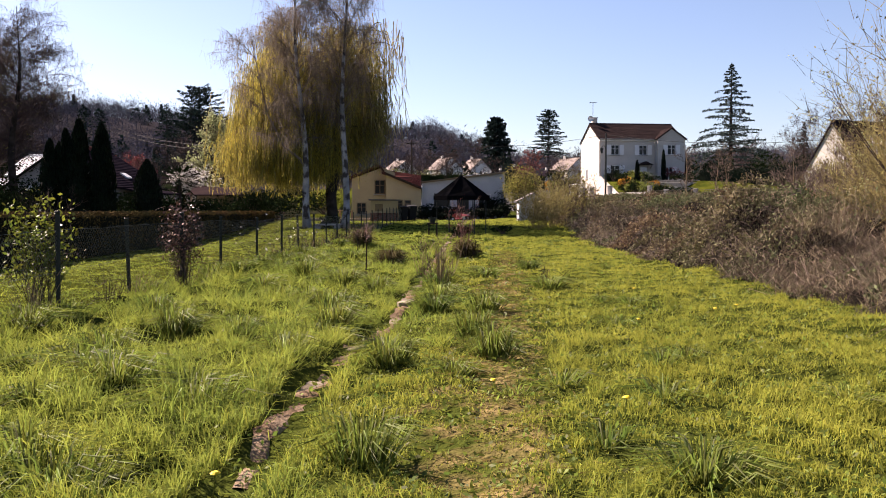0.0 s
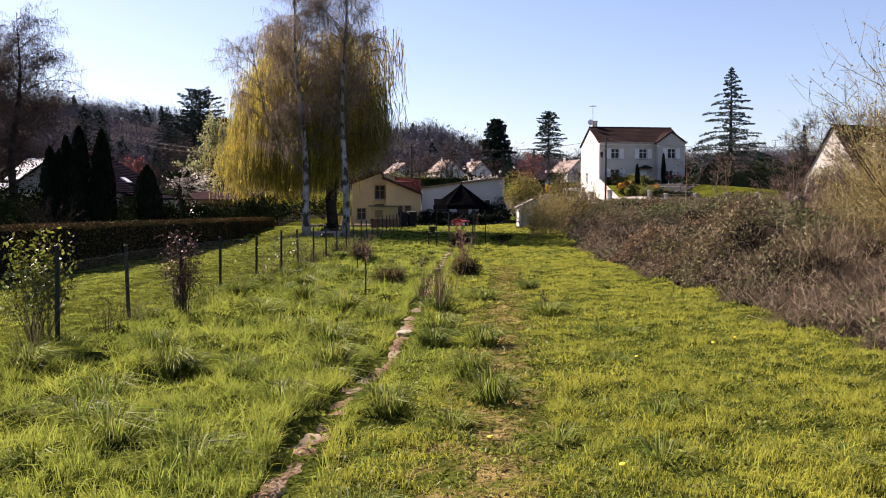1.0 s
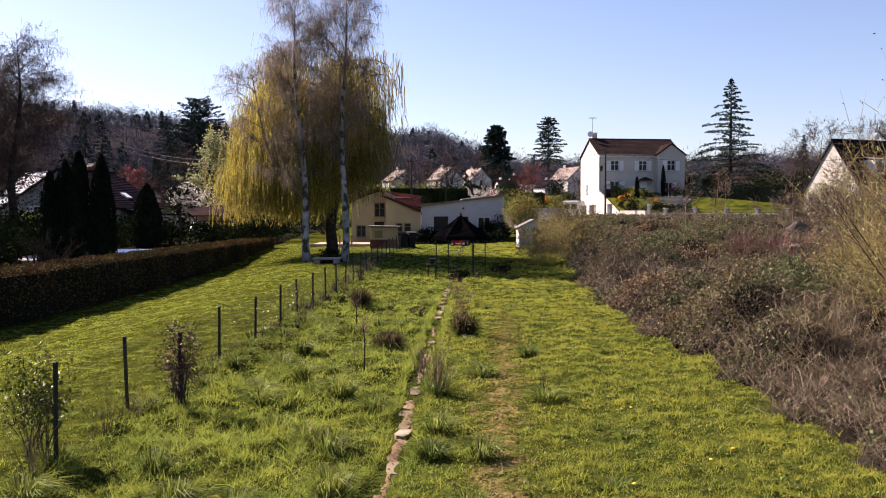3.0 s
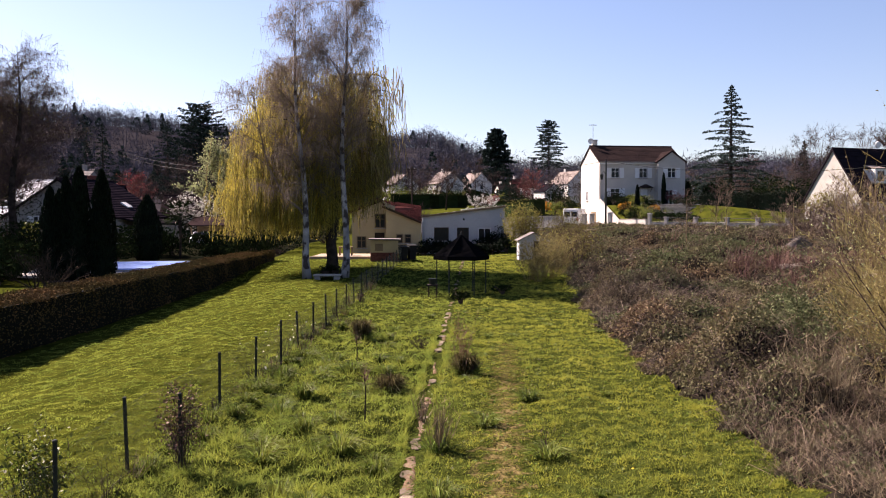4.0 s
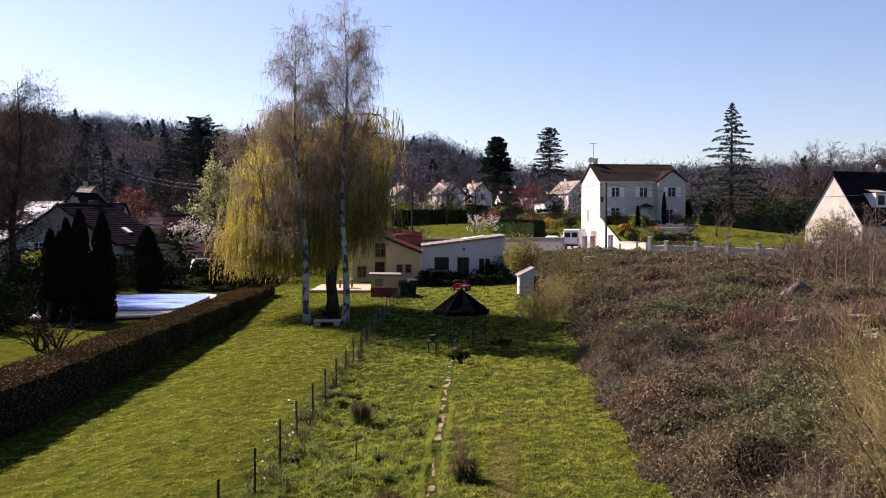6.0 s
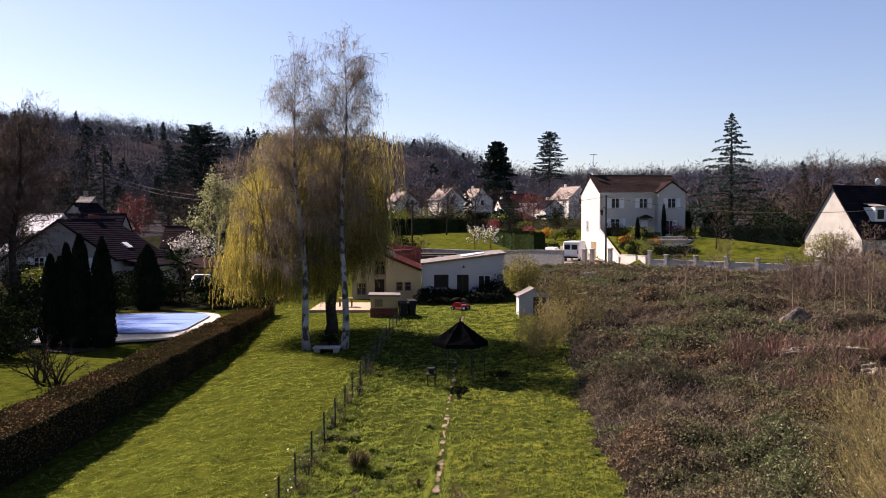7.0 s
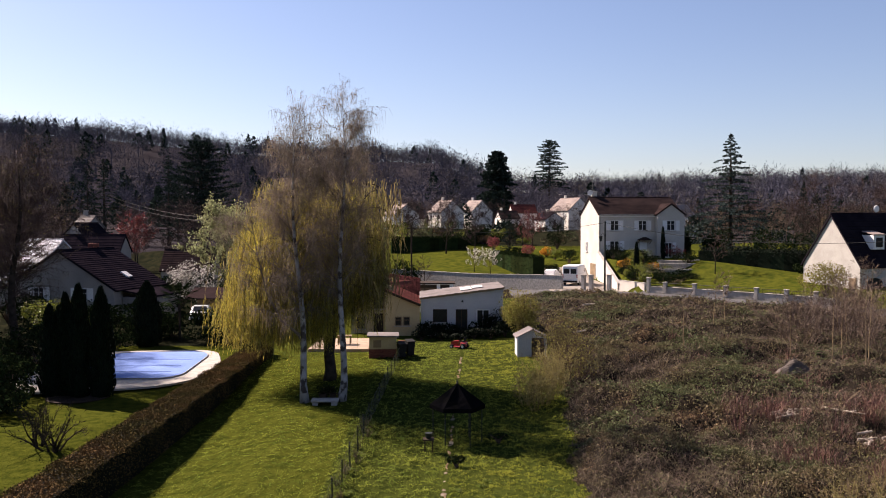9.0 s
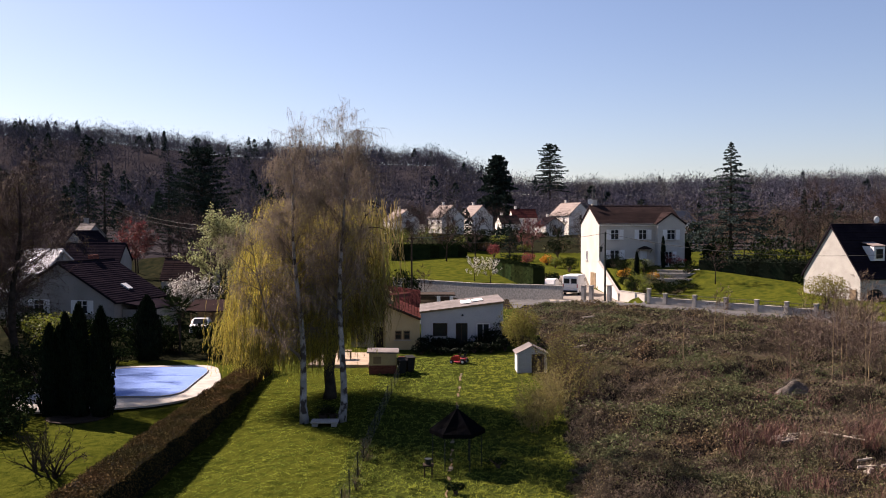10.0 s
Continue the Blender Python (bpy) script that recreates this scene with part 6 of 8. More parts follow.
def kerb():
    """A sunken line of broken concrete slabs, half overgrown."""
    k = thing("slab_path", "line of broken worn concrete slabs sunk in the grass", "path")
    V, F = [], []
    for i, y in enumerate(np.arange(2.6, 60, 0.13)):
        far = float(smooth(12, 22, y))
        mid = float(kerb_x(y)) + 0.04 * math.sin(y * 2.3) + rnd(-0.015, 0.015)
        half = (0.1 + 0.045 * math.sin(y * 1.9) * math.sin(y * 0.7 + 1) + rnd(-0.02, 0.02)) * (1 - 0.35 * far)
        for u in (-1, -0.5, 0, 0.5, 1):
            V.append((mid + u * half, y, gz(mid + u * half, y) + 0.012 - 0.03 * abs(u) ** 3))
        if i and math.sin(y * 1.3) + math.sin(y * 3.1) > -1.2 + 1.3 * far:
            F += [q for j in range(4) for q in ((5 * i - 5 + j, 5 * i - 4 + j, 5 * i + 1 + j), (5 * i - 5 + j, 5 * i + 1 + j, 5 * i + j))]
    part("bare_earth", tri_mesh("bare_earth", np.array(V), np.array(F), PATH_EARTH), None, k, "bare sandy earth between the slabs")
    y = 3.0
    while y < 62:
        ln = rnd(0.25, 0.55) if y < 16 else rnd(0.22, 0.5)
        x = float(kerb_x(y))
        a = math.atan2(float(kerb_x(y + 0.5)) - x, 0.5)
        if rnd(0, 1) < 0.3:
            w = rnd(0.07, 0.115)
            rim = [(w * cx * rnd(0.8, 1.1), ln / 2 * cy * rnd(0.86, 1.06)) for cx, cy in ((0.95, 0.5), (0.6, 1), (-0.6, 1), (-0.95, 0.6), (-1, -0.5), (-0.5, -1), (0.6, -1), (1, -0.6))]
            g = Geo()
            n = len(rim)
            g.add([(px, py, -0.06) for px, py in rim] + [(px, py, 0.0) for px, py in rim] + [(px * 0.94, py * 0.95, 0.004) for px, py in rim],
                  [tuple(range(16, 24))] + [(r * 8 + i, r * 8 + (i + 1) % 8, r * 8 + 8 + (i + 1) % 8, r * 8 + 8 + i) for r in (0, 1) for i in range(8)])
            s = part("slab", g, CONCRETE, k)
            s.matrix_local = pose(x + rnd(-0.04, 0.04), y + ln / 2, gz(x, y + ln / 2) + rnd(0.004, 0.016), rnd(-2, 2), rnd(-2, 2), -math.degrees(a) + rnd(-10, 10))
        y += ln + rnd(-0.05, 0.06 if y < 14 else 0.3)


kerb()


def fence():
    """Wire mesh fence on dark T-posts."""
    f = thing("wire_fence", "chain-link fence on dark green metal posts", "fence")

    def fz(x, y):
        return 0.25 * sum(gz(x + a, y + b) for a, b in ((-0.6, -0.8), (0.6, -0.3), (-0.5, 0.5), (0.4, 0.9)))

    def fx(y):
        return float(np.interp(y, (4.0, 9.4, 12.1, 16.2, 18.6, 21, 41, 60), (-4.08, -4.14, -4.35, -4.1, -3.92, -3.85, -3.4, -2.85)))

    ys = [4.4, 6.9, 9.4, 12.1, 16.1, 18.4, 20.8] + [22.95 + 2.35 * i for i in range(17)]
    for y in ys:
        x, z = fx(y), fz(fx(y), y)
        g = Geo().box((0, 0, 0.48), (0.05, 0.01, 1.06)).box((0, 0.02, 0.48), (0.01, 0.045, 1.06))
        g.box((0, 0, 1.02), (0.05, 0.045, 0.03), bevel=0.008)
        p = part("post", g, DARK_METAL, f)
        p.matrix_local = pose(x, y, z, rnd(-2, 2), rnd(-2, 2), rnd(-8, 8)) @ Matrix.Diagonal((1, 1, 1.15 if y < 10 else 1, 1))
    A, B = [], []
    y = 4.4
    while y < 60:
        for d in (1, -1):
            y2 = y + d * 0.92
            if 4.4 < y2 < 60:
                A.append((fx(y), y, fz(fx(y), y) + 0.04)), B.append((fx(y2), y2, fz(fx(y2), y2) + 0.94))
        y += 0.06 if y < 24 else 0.09
    A, B = np.array(A), np.array(B)
    side = np.tile((0.0, 0.0, 1.0), (len(A), 1)) * (0.0015 + 0.0001 * A[:, 1])[:, None]
    V = np.stack([A - side, A + side, B + side, B - side], 1).reshape(-1, 3)
    o = 4 * np.arange(len(A))[:, None]
    part("mesh", tri_mesh("mesh", V, np.concatenate([o + [0, 1, 2], o + [0, 2, 3]]), GALV), None, f, "fine diamond wire mesh")
    for h in (0.05, 0.5, 0.95):
        g = Geo().tube([(fx(y), y, fz(fx(y), y) + h) for y in np.linspace(4.4, 60, 60)], 0.0018, 4)
        part("strand", g, GALV, f)
    g = Geo()
    for y0, y1 in ((9.5, 15.9),):
        g.tube([(fx(y) + 0.05, y, fz(fx(y), y) + 0.06 + 0.02 * math.sin(y * 3)) for y in np.linspace(y0, y1, 14)], 0.006, 5)
    part("hose", g, DARK_WOOD, f, "loose dark cable along the foot")


fence()
# weeds along the fence foot
for i in range(26):
    wy = 8 + i * 1.35 + rnd(-0.4, 0.4)
    wx = float(np.interp(wy, (4.0, 9.4, 12.1, 16.2, 18.6, 21, 41, 60), (-4.1, -4.22, -4.35, -4.1, -3.92, -3.85, -3.4, -2.85))) + rnd(-0.15, 0.25)
    dry_clump(wx, wy, rnd(0.3, 0.75), 26, 0.4, "dry stems and weeds at the fence foot", DRY_STEM if i % 2 else BROWN_TWIG, width=0.0025 + 0.0002 * wy)
    if i % 2:
        tuft(wx + 0.15, wy + 0.3, rnd(0.15, 0.3), 0.5, 90)


def climber(at, size, leaf, n, label, stems=40, name="climbing_shrub", leaf_size=0.035):
    """A tangle of stems round a post, with crooked twigs thickest near the top and leaves on them."""
    t = thing(name, label, "shrub", at)
    A, B, M, C = [], [], [], []
    for i in range(stems):
        p = Vector((rnd(-0.15, 0.15) * size[0], rnd(-0.2, 0.2) * size[1], 0))
        q = Vector((rnd(-0.5, 0.5) * size[0], rnd(-0.5, 0.5) * size[1], size[2] * rnd(0.45, 1.05)))
        m = p.lerp(q, 0.6) + Vector((rnd(-0.2, 0.2), rnd(-0.2, 0.2), 0.1)) * 0.6
        A.append(p), B.append(q), M.append(m)
        for _ in range(5):
            a = m.lerp(q, rnd(-0.5, 1.0))
            e = a + Vector((rnd(-0.16, 0.16), rnd(-0.16, 0.16), rnd(-0.12, 0.16)))
            A.append(a), B.append(e), M.append(a.lerp(e, 0.5) + Vector((rnd(-0.04, 0.04), rnd(-0.04, 0.04), rnd(-0.03, 0.03))))
        for _ in range(max(1, n // stems) if n else 0):
            C.append(m.lerp(q, rnd(0.0, 1.0)) + Vector(rng.normal(size=3)) * 0.07)
    v, f = ribbons(A, B, 0.005, np.array(M))
    part("stem_tangle", tri_mesh("stem_tangle", v, f, BROWN_TWIG), None, t)["kind"] = "stuff"
    if n:
        v, f = leaves(C, leaf_size)
        part("foliage", tri_mesh("foliage", v, f, leaf), None, t)["kind"] = "stuff"
    return t


climber((-4.5, 9.7, gz(-4.5, 9.7)), (0.85, 0.5, 1.2), FRESH_LEAF, 1200, "straggling rose with fresh yellow-green leaves on the fence", 40, leaf_size=0.03)
climber((-3.58, 12.0, gz(-3.58, 12.0)), (0.46, 0.42, 1.3), RED_CANE, 700, "dry reddish creeper tangled round a fence post", 60, leaf_size=0.022)
part("post", Geo().box((0, 0, 0.55), (0.05, 0.05, 1.15), bevel=0.01), DARK_METAL, bpy.data.objects["climbing_shrub.001"])
climber((-3.95, 5.6, gz(-3.95, 5.6)), (0.5, 0.4, 0.7), ORANGE_LEAF, 40, "small leggy shrub with yellowing leaves", 16)
for cy in (18.6, 21.5, 24.5):
    climber((float(np.interp(cy, (9.5, 21, 41), (-4.42, -3.95, -3.4))), cy, gz(-4, cy)), (0.9, 0.6, 1.0), BLOSSOM, 16, "thin rose canes with a few white blooms", 12)


def sapling(at, tall, label):
    t = thing("sapling", label, "sapling", at)
    g = Geo().tube([(0, 0, -0.05), (0.015, 0, tall * 0.5), (-0.01, 0, tall * 0.8)], [0.016, 0.013, 0.008], 6)
    part("stem", g, BARK, t)
    A, B, M = [], [], []
    for i in range(42):
        p = Vector((0, 0, tall * rnd(0.62, 0.85)))
        q = p + Vector((rnd(-0.2, 0.2), rnd(-0.2, 0.2), rnd(0.0, 0.35))) * tall
        A.append(p), B.append(q), M.append(p.lerp(q, 0.5) + Vector((rnd(-0.03, 0.03), 0, 0)))
    v, f = ribbons(A, B, 0.0045, np.array(M))
    part("twig", tri_mesh("twig", v, f, RED_CANE), None, t)["kind"] = "stuff"


sapling((-1.36, 15.3, gz(-1.36, 15.3)), 1.0, "thin young tree with a small reddish head of twigs")
sapling((-2.05, 20.8, gz(-2, 20.8)), 0.8, "thin young tree with a small reddish head of twigs")
for fx2, fy2 in ((0.97, 4.75), (2.9, 9.4), (1.9, 8.6), (2.6, 12), (3.3, 9.9), (-1.0, 3.8), (0.3, 5.6)):
    fl = thing("dandelion", "yellow dandelion flower in the grass", "flower", (fx2, fy2, gz(fx2, fy2)), 0, "dandelions")
    part("stalk", Geo().tube([(0, 0, -0.01), (0.01, 0, 0.09)], 0.003, 5), FRESH_LEAF, fl)
    part("bloom", Geo().tube([(0.01, 0, 0.088), (0.01, 0, 0.096), (0.01, 0, 0.104)], [0.008, 0.024, 0.014], 9), YELLOW_PETAL, fl)


def gazebo():
    """Six-sided garden pavilion: thin posts, peaked black canvas roof with a short valance."""
    cx, cy = 0.8, 38.5
    t = thing("gazebo", "six-sided garden gazebo with a peaked black canvas roof", "gazebo", (cx, cy, gz(cx, cy)))
    z = 1.72
    ring = [(math.cos(a), math.sin(a)) for a in (math.tau * i / 6 for i in range(6))]
    for x, y in ring:
        part("leg", Geo().tube([(1.08 * x, 1.08 * y, -0.03), (1.08 * x, 1.08 * y, z)], 0.025, 6), DARK_METAL, t)
    g = Geo()
    for i in range(6):
        (xa, ya), (xb, yb) = ring[i], ring[(i + 1) % 6]
        a, b = Vector((1.22 * xa, 1.22 * ya, z)), Vector((1.22 * xb, 1.22 * yb, z))
        top = Vector((0, 0, z + 0.92))
        prev = None
        for j in range(5):
            u = j / 4
            sag = -0.1 * math.sin(math.pi * u)
            p, q = a.lerp(top, u) , b.lerp(top, u)
            m = p.lerp(q, 0.5) + Vector((0, 0, sag))
            cur = [p, m, q]
            if prev:
                g.add([*prev, *cur], [(0, 1, 4, 3), (1, 2, 5, 4)])
            prev = cur
        g.add([a, b, b - Vector((0, 0, 0.18)), a - Vector((0, 0, 0.18))], [(0, 1, 2, 3)])
    ob = part("canopy", g, BLACK_CLOTH, t)
    mod = ob.modifiers.new("thickness", "SOLIDIFY")
    mod.thickness = 0.012
    part("finial", Geo().tube([(0, 0, z + 0.9), (0, 0, z + 1.0), (0, 0, z + 1.06)], [0.05, 0.04, 0.01], 8), DARK_METAL, t)
    for i in range(6):
        (xa, ya), (xb, yb) = ring[i], ring[(i + 1) % 6]
        part("rail", Geo().tube([(1.08 * xa, 1.08 * ya, z - 0.02), (1.08 * xb, 1.08 * yb, z - 0.02)], 0.015, 6), DARK_METAL, t)


gazebo()


def planter(at, label):
    t = thing("plant_stand", label, "plant stand", at)
    for x in (-0.16, 0.16):
        for y in (-0.16, 0.16):
            part("leg", Geo().box((x, y, 0.25), (0.05, 0.05, 0.5), bevel=0.006), DARK_WOOD, t)
    part("top", Geo().box((0, 0, 0.53), (0.46, 0.46, 0.06), bevel=0.012), DARK_WOOD, t)
    part("pot", Geo().tube([(0, 0, 0.56), (0, 0, 0.6), (0, 0, 0.8)], [0.1, 0.13, 0.17], 10), DARK_METAL, t)


planter((-0.45, 37.0, gz(-0.45, 37)), "dark plant stand with pot beside the gazebo")
bush("garden_shrub", "low grey-green clump before the gazebo", (0.7, 34.8, gz(0.7, 34.8)), (0.8, 0.6, 0.5), DARK_LEAF, 260, 0.06)
bush("garden_shrub", "low dark shrub beside the gazebo", (2.6, 38.4, gz(2.6, 38.4)), (1.0, 0.8, 0.5), DARK_LEAF, 320, 0.05)


def stone_bench():
    t = thing("stone_bench", "low pale stone slab seat between the birches", "bench", (-6.1, 46.0, gz(-6.1, 46.0)), 2)
    part("seat", Geo().box((0, 0, 0.2), (1.45, 0.8, 0.09), bevel=0.025), STONE, t)
    for x in (-0.5, 0.5):
        part("support", Geo().box((x, 0, 0.06), (0.3, 0.7, 0.2), bevel=0.02), STONE, t)
    for x, y in ((-0.25, 0.9), (0.3, 0.95), (0.75, 0.85)):
        p = thing("flower_pot", "dark clay flower pot behind the stone slab", "flower pot", (-6.1 + x, 46.0 + y, gz(-6.1 + x, 46 + y)), 0, "pots by the bench")
        part("pot", Geo().tube([(0, 0, 0), (0, 0, 0.3), (0, 0, 0.34), (0, 0, 0.34), (0, 0, 0.28)], [0.13, 0.2, 0.22, 0.18, 0.17], 12), DARK_WOOD, p)


stone_bench()
bush("garden_shrub", "dark low shrub behind the stone bench", (-6.3, 47.6, gz(-6.3, 47.6)), (1.4, 0.9, 0.7), DARK_LEAF, 500, 0.06)


def mower():
    t = thing("ride_on_mower", "red ride-on lawn mower parked on the grass", "lawn mower", (1.3, 65.0, gz(1.3, 65)), -25)
    t.scale = (0.82, 0.82, 0.82)
    hood = Geo()
    prof = [(-0.75, 0.25), (-0.72, 0.55), (-0.5, 0.68), (0.0, 0.72), (0.05, 0.3)]
    hood.prism([(x, -0.26, z) for x, z in prof], (0, 0, 0), (0, 0.52, 0))
    part("hood", hood, RED_PAINT, t)
    part("deck", Geo().box((0.1, 0, 0.2), (0.9, 1.0, 0.14), bevel=0.05), RED_PAINT, t)
    part("rear_fender", Geo().box((0.5, 0, 0.5), (0.6, 0.7, 0.2), bevel=0.08), RED_PAINT, t)
    part("seat", Geo().box((0.42, 0, 0.68), (0.4, 0.42, 0.12), bevel=0.05).box((0.62, 0, 0.88), (0.1, 0.42, 0.36), bevel=0.04), RUBBER, t)
    part("steering_column", Geo().tube([(0.02, 0, 0.7), (0.12, 0, 0.95)], 0.02, 6), DARK_METAL, t)
    ring = [(0.12 + 0.03 * math.sin(a), 0.17 * math.cos(a), 0.95 + 0.06 * math.sin(a)) for a in (math.tau * i / 12 for i in range(13))]
    part("steering_wheel", Geo().tube(ring, 0.018, 5), RUBBER, t)
    for x, r in ((-0.55, 0.19), (0.55, 0.25)):
        for y in (-0.42, 0.42):
            w = Geo().tube([(x, y - 0.08, r), (x, y - 0.05, r), (x, y + 0.05, r), (x, y + 0.08, r)], [r * 0.85, r, r, r * 0.85], 14)
            wh = part("wheel", w, RUBBER, t)
            part("rim", Geo().tube([(x, y - 0.085, r), (x, y + 0.085, r)], r * 0.5, 10), WHITE_PAINT, wh)


mower()
for i, (bx, by, bs) in enumerate(((-0.9, 70.9, 1.4), (0.5, 70.7, 1.3), (1.0, 71.3, 1.7), (-0.3, 71.4, 1.5), (2.4, 71.3, 1.3), (3.9, 71.2, 2.3), (4.5, 71.6, 2.8), (1.9, 70.8, 0.8), (3.4, 70.7, 1.0), (4.6, 70.9, 1.5), (-1.6, 69.5, 1.0), (2.6, 69.9, 1.1), (0.0, 69.4, 0.9), (-1.4, 71.2, 1.7), (3.1, 71.5, 1.7), (5.1, 70.2, 1.6), (1.4, 69.0, 0.8), (3.9, 69.6, 1.2))):
    bush("garden_shrub", "dark evergreen shrub along the cabin front", (bx, by, gz(bx, by)), (1.7, 1.0, bs * 0.8), CYPRESS, 600, 0.085)
climber((5.0, 71.9, gz(5, 71.9)), (0.9, 0.5, 3.0), DARK_LEAF, 300, "dark climber up the cabin corner", 50)
bush("yellow_shrub", "yellow-green shrub leafing out beside the cabin", (6.3, 67.2, gz(6.3, 67.2)), (3.4, 2.6, 4.1), BUD_LEAF, 5200, 0.065, stems=40, hollow=0.3)


def bare_shrub(name, label, at, tall, spread, stems, twig=BROWN_TWIG, leaf=None, leaf_n=2, leaf_size=0.03, thick=0.018, tw=0.004, forks=7, wander=0.1):
    """Many stems from one foot, forking into twigs, with buds where given."""
    t = thing(name, label, "shrub", at)
    g, A, B, M, C = Geo(), [], [], [], []
    for i in range(stems):
        az, s = rnd(0, math.tau), math.sqrt(rnd(0.02, 1.0)) * spread
        h = tall * rnd(0.6, 1.0)
        p = Vector((math.cos(az) * s * 0.3, math.sin(az) * s * 0.3, -0.03))
        pts = limb(p, (math.cos(az) * s, math.sin(az) * s, h), math.hypot(s, h), 6, 0.0, wander)
        g.tube(pts, [thick * (1 - 0.14 * j) for j in range(7)], 4, cap=False)
        for _ in range(forks):
            q, e = along(pts, rnd(0.25, 1))
            r = limb(q, e + Vector(rng.normal(size=3)) * 0.45, tall * rnd(0.12, 0.3), 2, 0, 0.2)
            A.append(r[0]), M.append(r[1]), B.append(r[2])
            for _ in range(3):
                a = r[0].lerp(r[2], rnd(0.2, 1))
                k = a + (e + Vector(rng.normal(size=3)) * 0.7) * tall * 0.07
                A.append(a), B.append(k), M.append(a.lerp(k, 0.5))
                if leaf:
                    for _ in range(leaf_n):
                        C.append(a.lerp(k, rnd(0, 1)) + Vector(rng.normal(size=3)) * 0.02)
    part("stem", g, twig, t)
    v, f = ribbons(A, B, tw, np.array(M))
    part("twig", tri_mesh("twig", v, f, twig), None, t)["kind"] = "stuff"
    if leaf:
        v, f = leaves(C, leaf_size)
        part("bud", tri_mesh("bud", v, f, leaf), None, t)["kind"] = "stuff"
    return t


for sx, sy, st in ((7.6, 50.0, 2.6), (8.2, 52.5, 2.7), (7.2, 56.5, 3.4), (7.9, 54.5, 3.3), (8.6, 57.5, 3.2), (6.9, 53.2, 2.9)):
    bare_shrub("yellow_shrub", "thin-stemmed shrub with yellow-green young leaves by the shed", (sx, sy, gz(sx, sy)), st, 1.1, 24, BROWN_TWIG, BUD_LEAF, 2, 0.04, 0.014, 0.007)
for sx, sy, st in ((4.9, 44.4, 1.7), (5.5, 45.6, 2.0), (4.5, 45.8, 1.8), (5.2, 46.9, 2.2), (6.1, 47.2, 2.3), (6.7, 48.8, 2.4), (5.9, 49.4, 2.2), (6.5, 51.2, 2.2)):
    bare_shrub("yellow_shrub", "clump of upright yellow-green willow shoots on the lawn's edge", (sx, sy, gz(sx, sy)), st, 0.75, 24, WILLOW_SHOOT, PALE_SHOOT, 2, 0.045, 0.008, 0.007, 5, 0.12)
bare_shrub("reddish_shrub", "thin reddish leafless shrub standing in the meadow", (0.42, 19.6, gz(0.42, 19.6)), 1.4, 0.28, 9, RED_CANE, RED_LEAF, 1, 0.012, 0.007, 0.004, 9)
# thicket on the meadow's edge
for sx, sy, st, sp, n in ((8.3, 12.3, 3.4, 2.2, 16), (9.6, 14.6, 3.6, 2.3, 16), (8.9, 10.6, 3.4, 2.0, 14)):
    bare_shrub("willow_shrub", "arching dark-stemmed willow shrub leaning over brambles", (sx, sy, gz(sx, sy)), st, sp, n, BROWN_TWIG, PALE_LEAF, 3, 0.022, 0.022, 0.004, 14)
for sx, sy, st, sp, n in ((8.0, 13.2, 4.0, 1.9, 32), (9.2, 16.0, 4.2, 2.0, 32), (8.6, 11.4, 4.2, 1.7, 30), (10.2, 17.6, 3.9, 2.1, 30), (11.4, 20, 3.6, 2.2, 24), (10.0, 13.2, 4.3, 2.0, 30)):
    bare_shrub("willow_shrub", "tall straggling willow shrub with pale buds above brambles", (sx, sy, gz(sx, sy)), st, sp, n, WILLOW_SHOOT, PALE_SHOOT, 2, 0.022, 0.012, 0.0045, 11, 0.06)
for sx, sy, st, sp, n in ((8.2, 12.6, 2.5, 1.7, 60), (9.2, 15.5, 2.5, 1.8, 60), (10.4, 18.5, 2.3, 1.9, 60), (8.8, 10.0, 2.4, 1.4, 50), (11.4, 21.5, 2.1, 1.9, 54), (12.8, 24.5, 1.9, 1.8, 50), (14.2, 27.5, 1.8, 1.8, 46), (10.8, 14.5, 2.7, 2.0, 50), (12.2, 18.0, 2.6, 2.0, 50)):
    bare_shrub("willow_shrub", "dense twiggy willow scrub with pale buds in the brambles", (sx, sy, gz(sx, sy)), st, sp, n, WILLOW_SHOOT, PALE_SHOOT, 2, 0.023, 0.009, 0.0035, 9, 0.06)
for _ in range(44):
    rx, ry = rnd(13.0, 20.5), rnd(29, 40)
    dry_clump(rx, ry, rnd(1.4, 2.1), 70, 0.9, "stand of reddish dead weed stems among brambles", RED_CANE, width=0.009)
for _ in range(26):
    ry = rnd(40, 62)
    rx = rnd(15.0, 24.0)
    dry_clump(rx, ry, rnd(0.9, 1.5), 60, 0.9, "stand of reddish dead weed stems among brambles", RED_CANE, width=0.01)
for _ in range(32):
    ry = rnd(13, 24)
    rx = rnd(0.4, 0.56) * ry + 0.3
    dry_clump(rx, ry, rnd(1.1, 1.8), 70, 0.8, "stand of upright yellowish weed stems at the brambles' edge", DEAD_STEM if rnd(0, 1) < 0.7 else PALE_SHOOT, width=0.005)
for _ in range(60):
    ry = rnd(12, 85)
    rx = rnd(6.5, 0.5 * ry + 2)
    if in_bramble(np.array(rx), np.array(ry)):
        dry_clump(rx, ry, rnd(0.9, 1.7), 9, 0.5, "pale dead stalks standing in the brambles", DRY_STEM if rnd(0, 1) < 0.6 else BROWN_TWIG, width=0.003 + 0.0001 * ry)
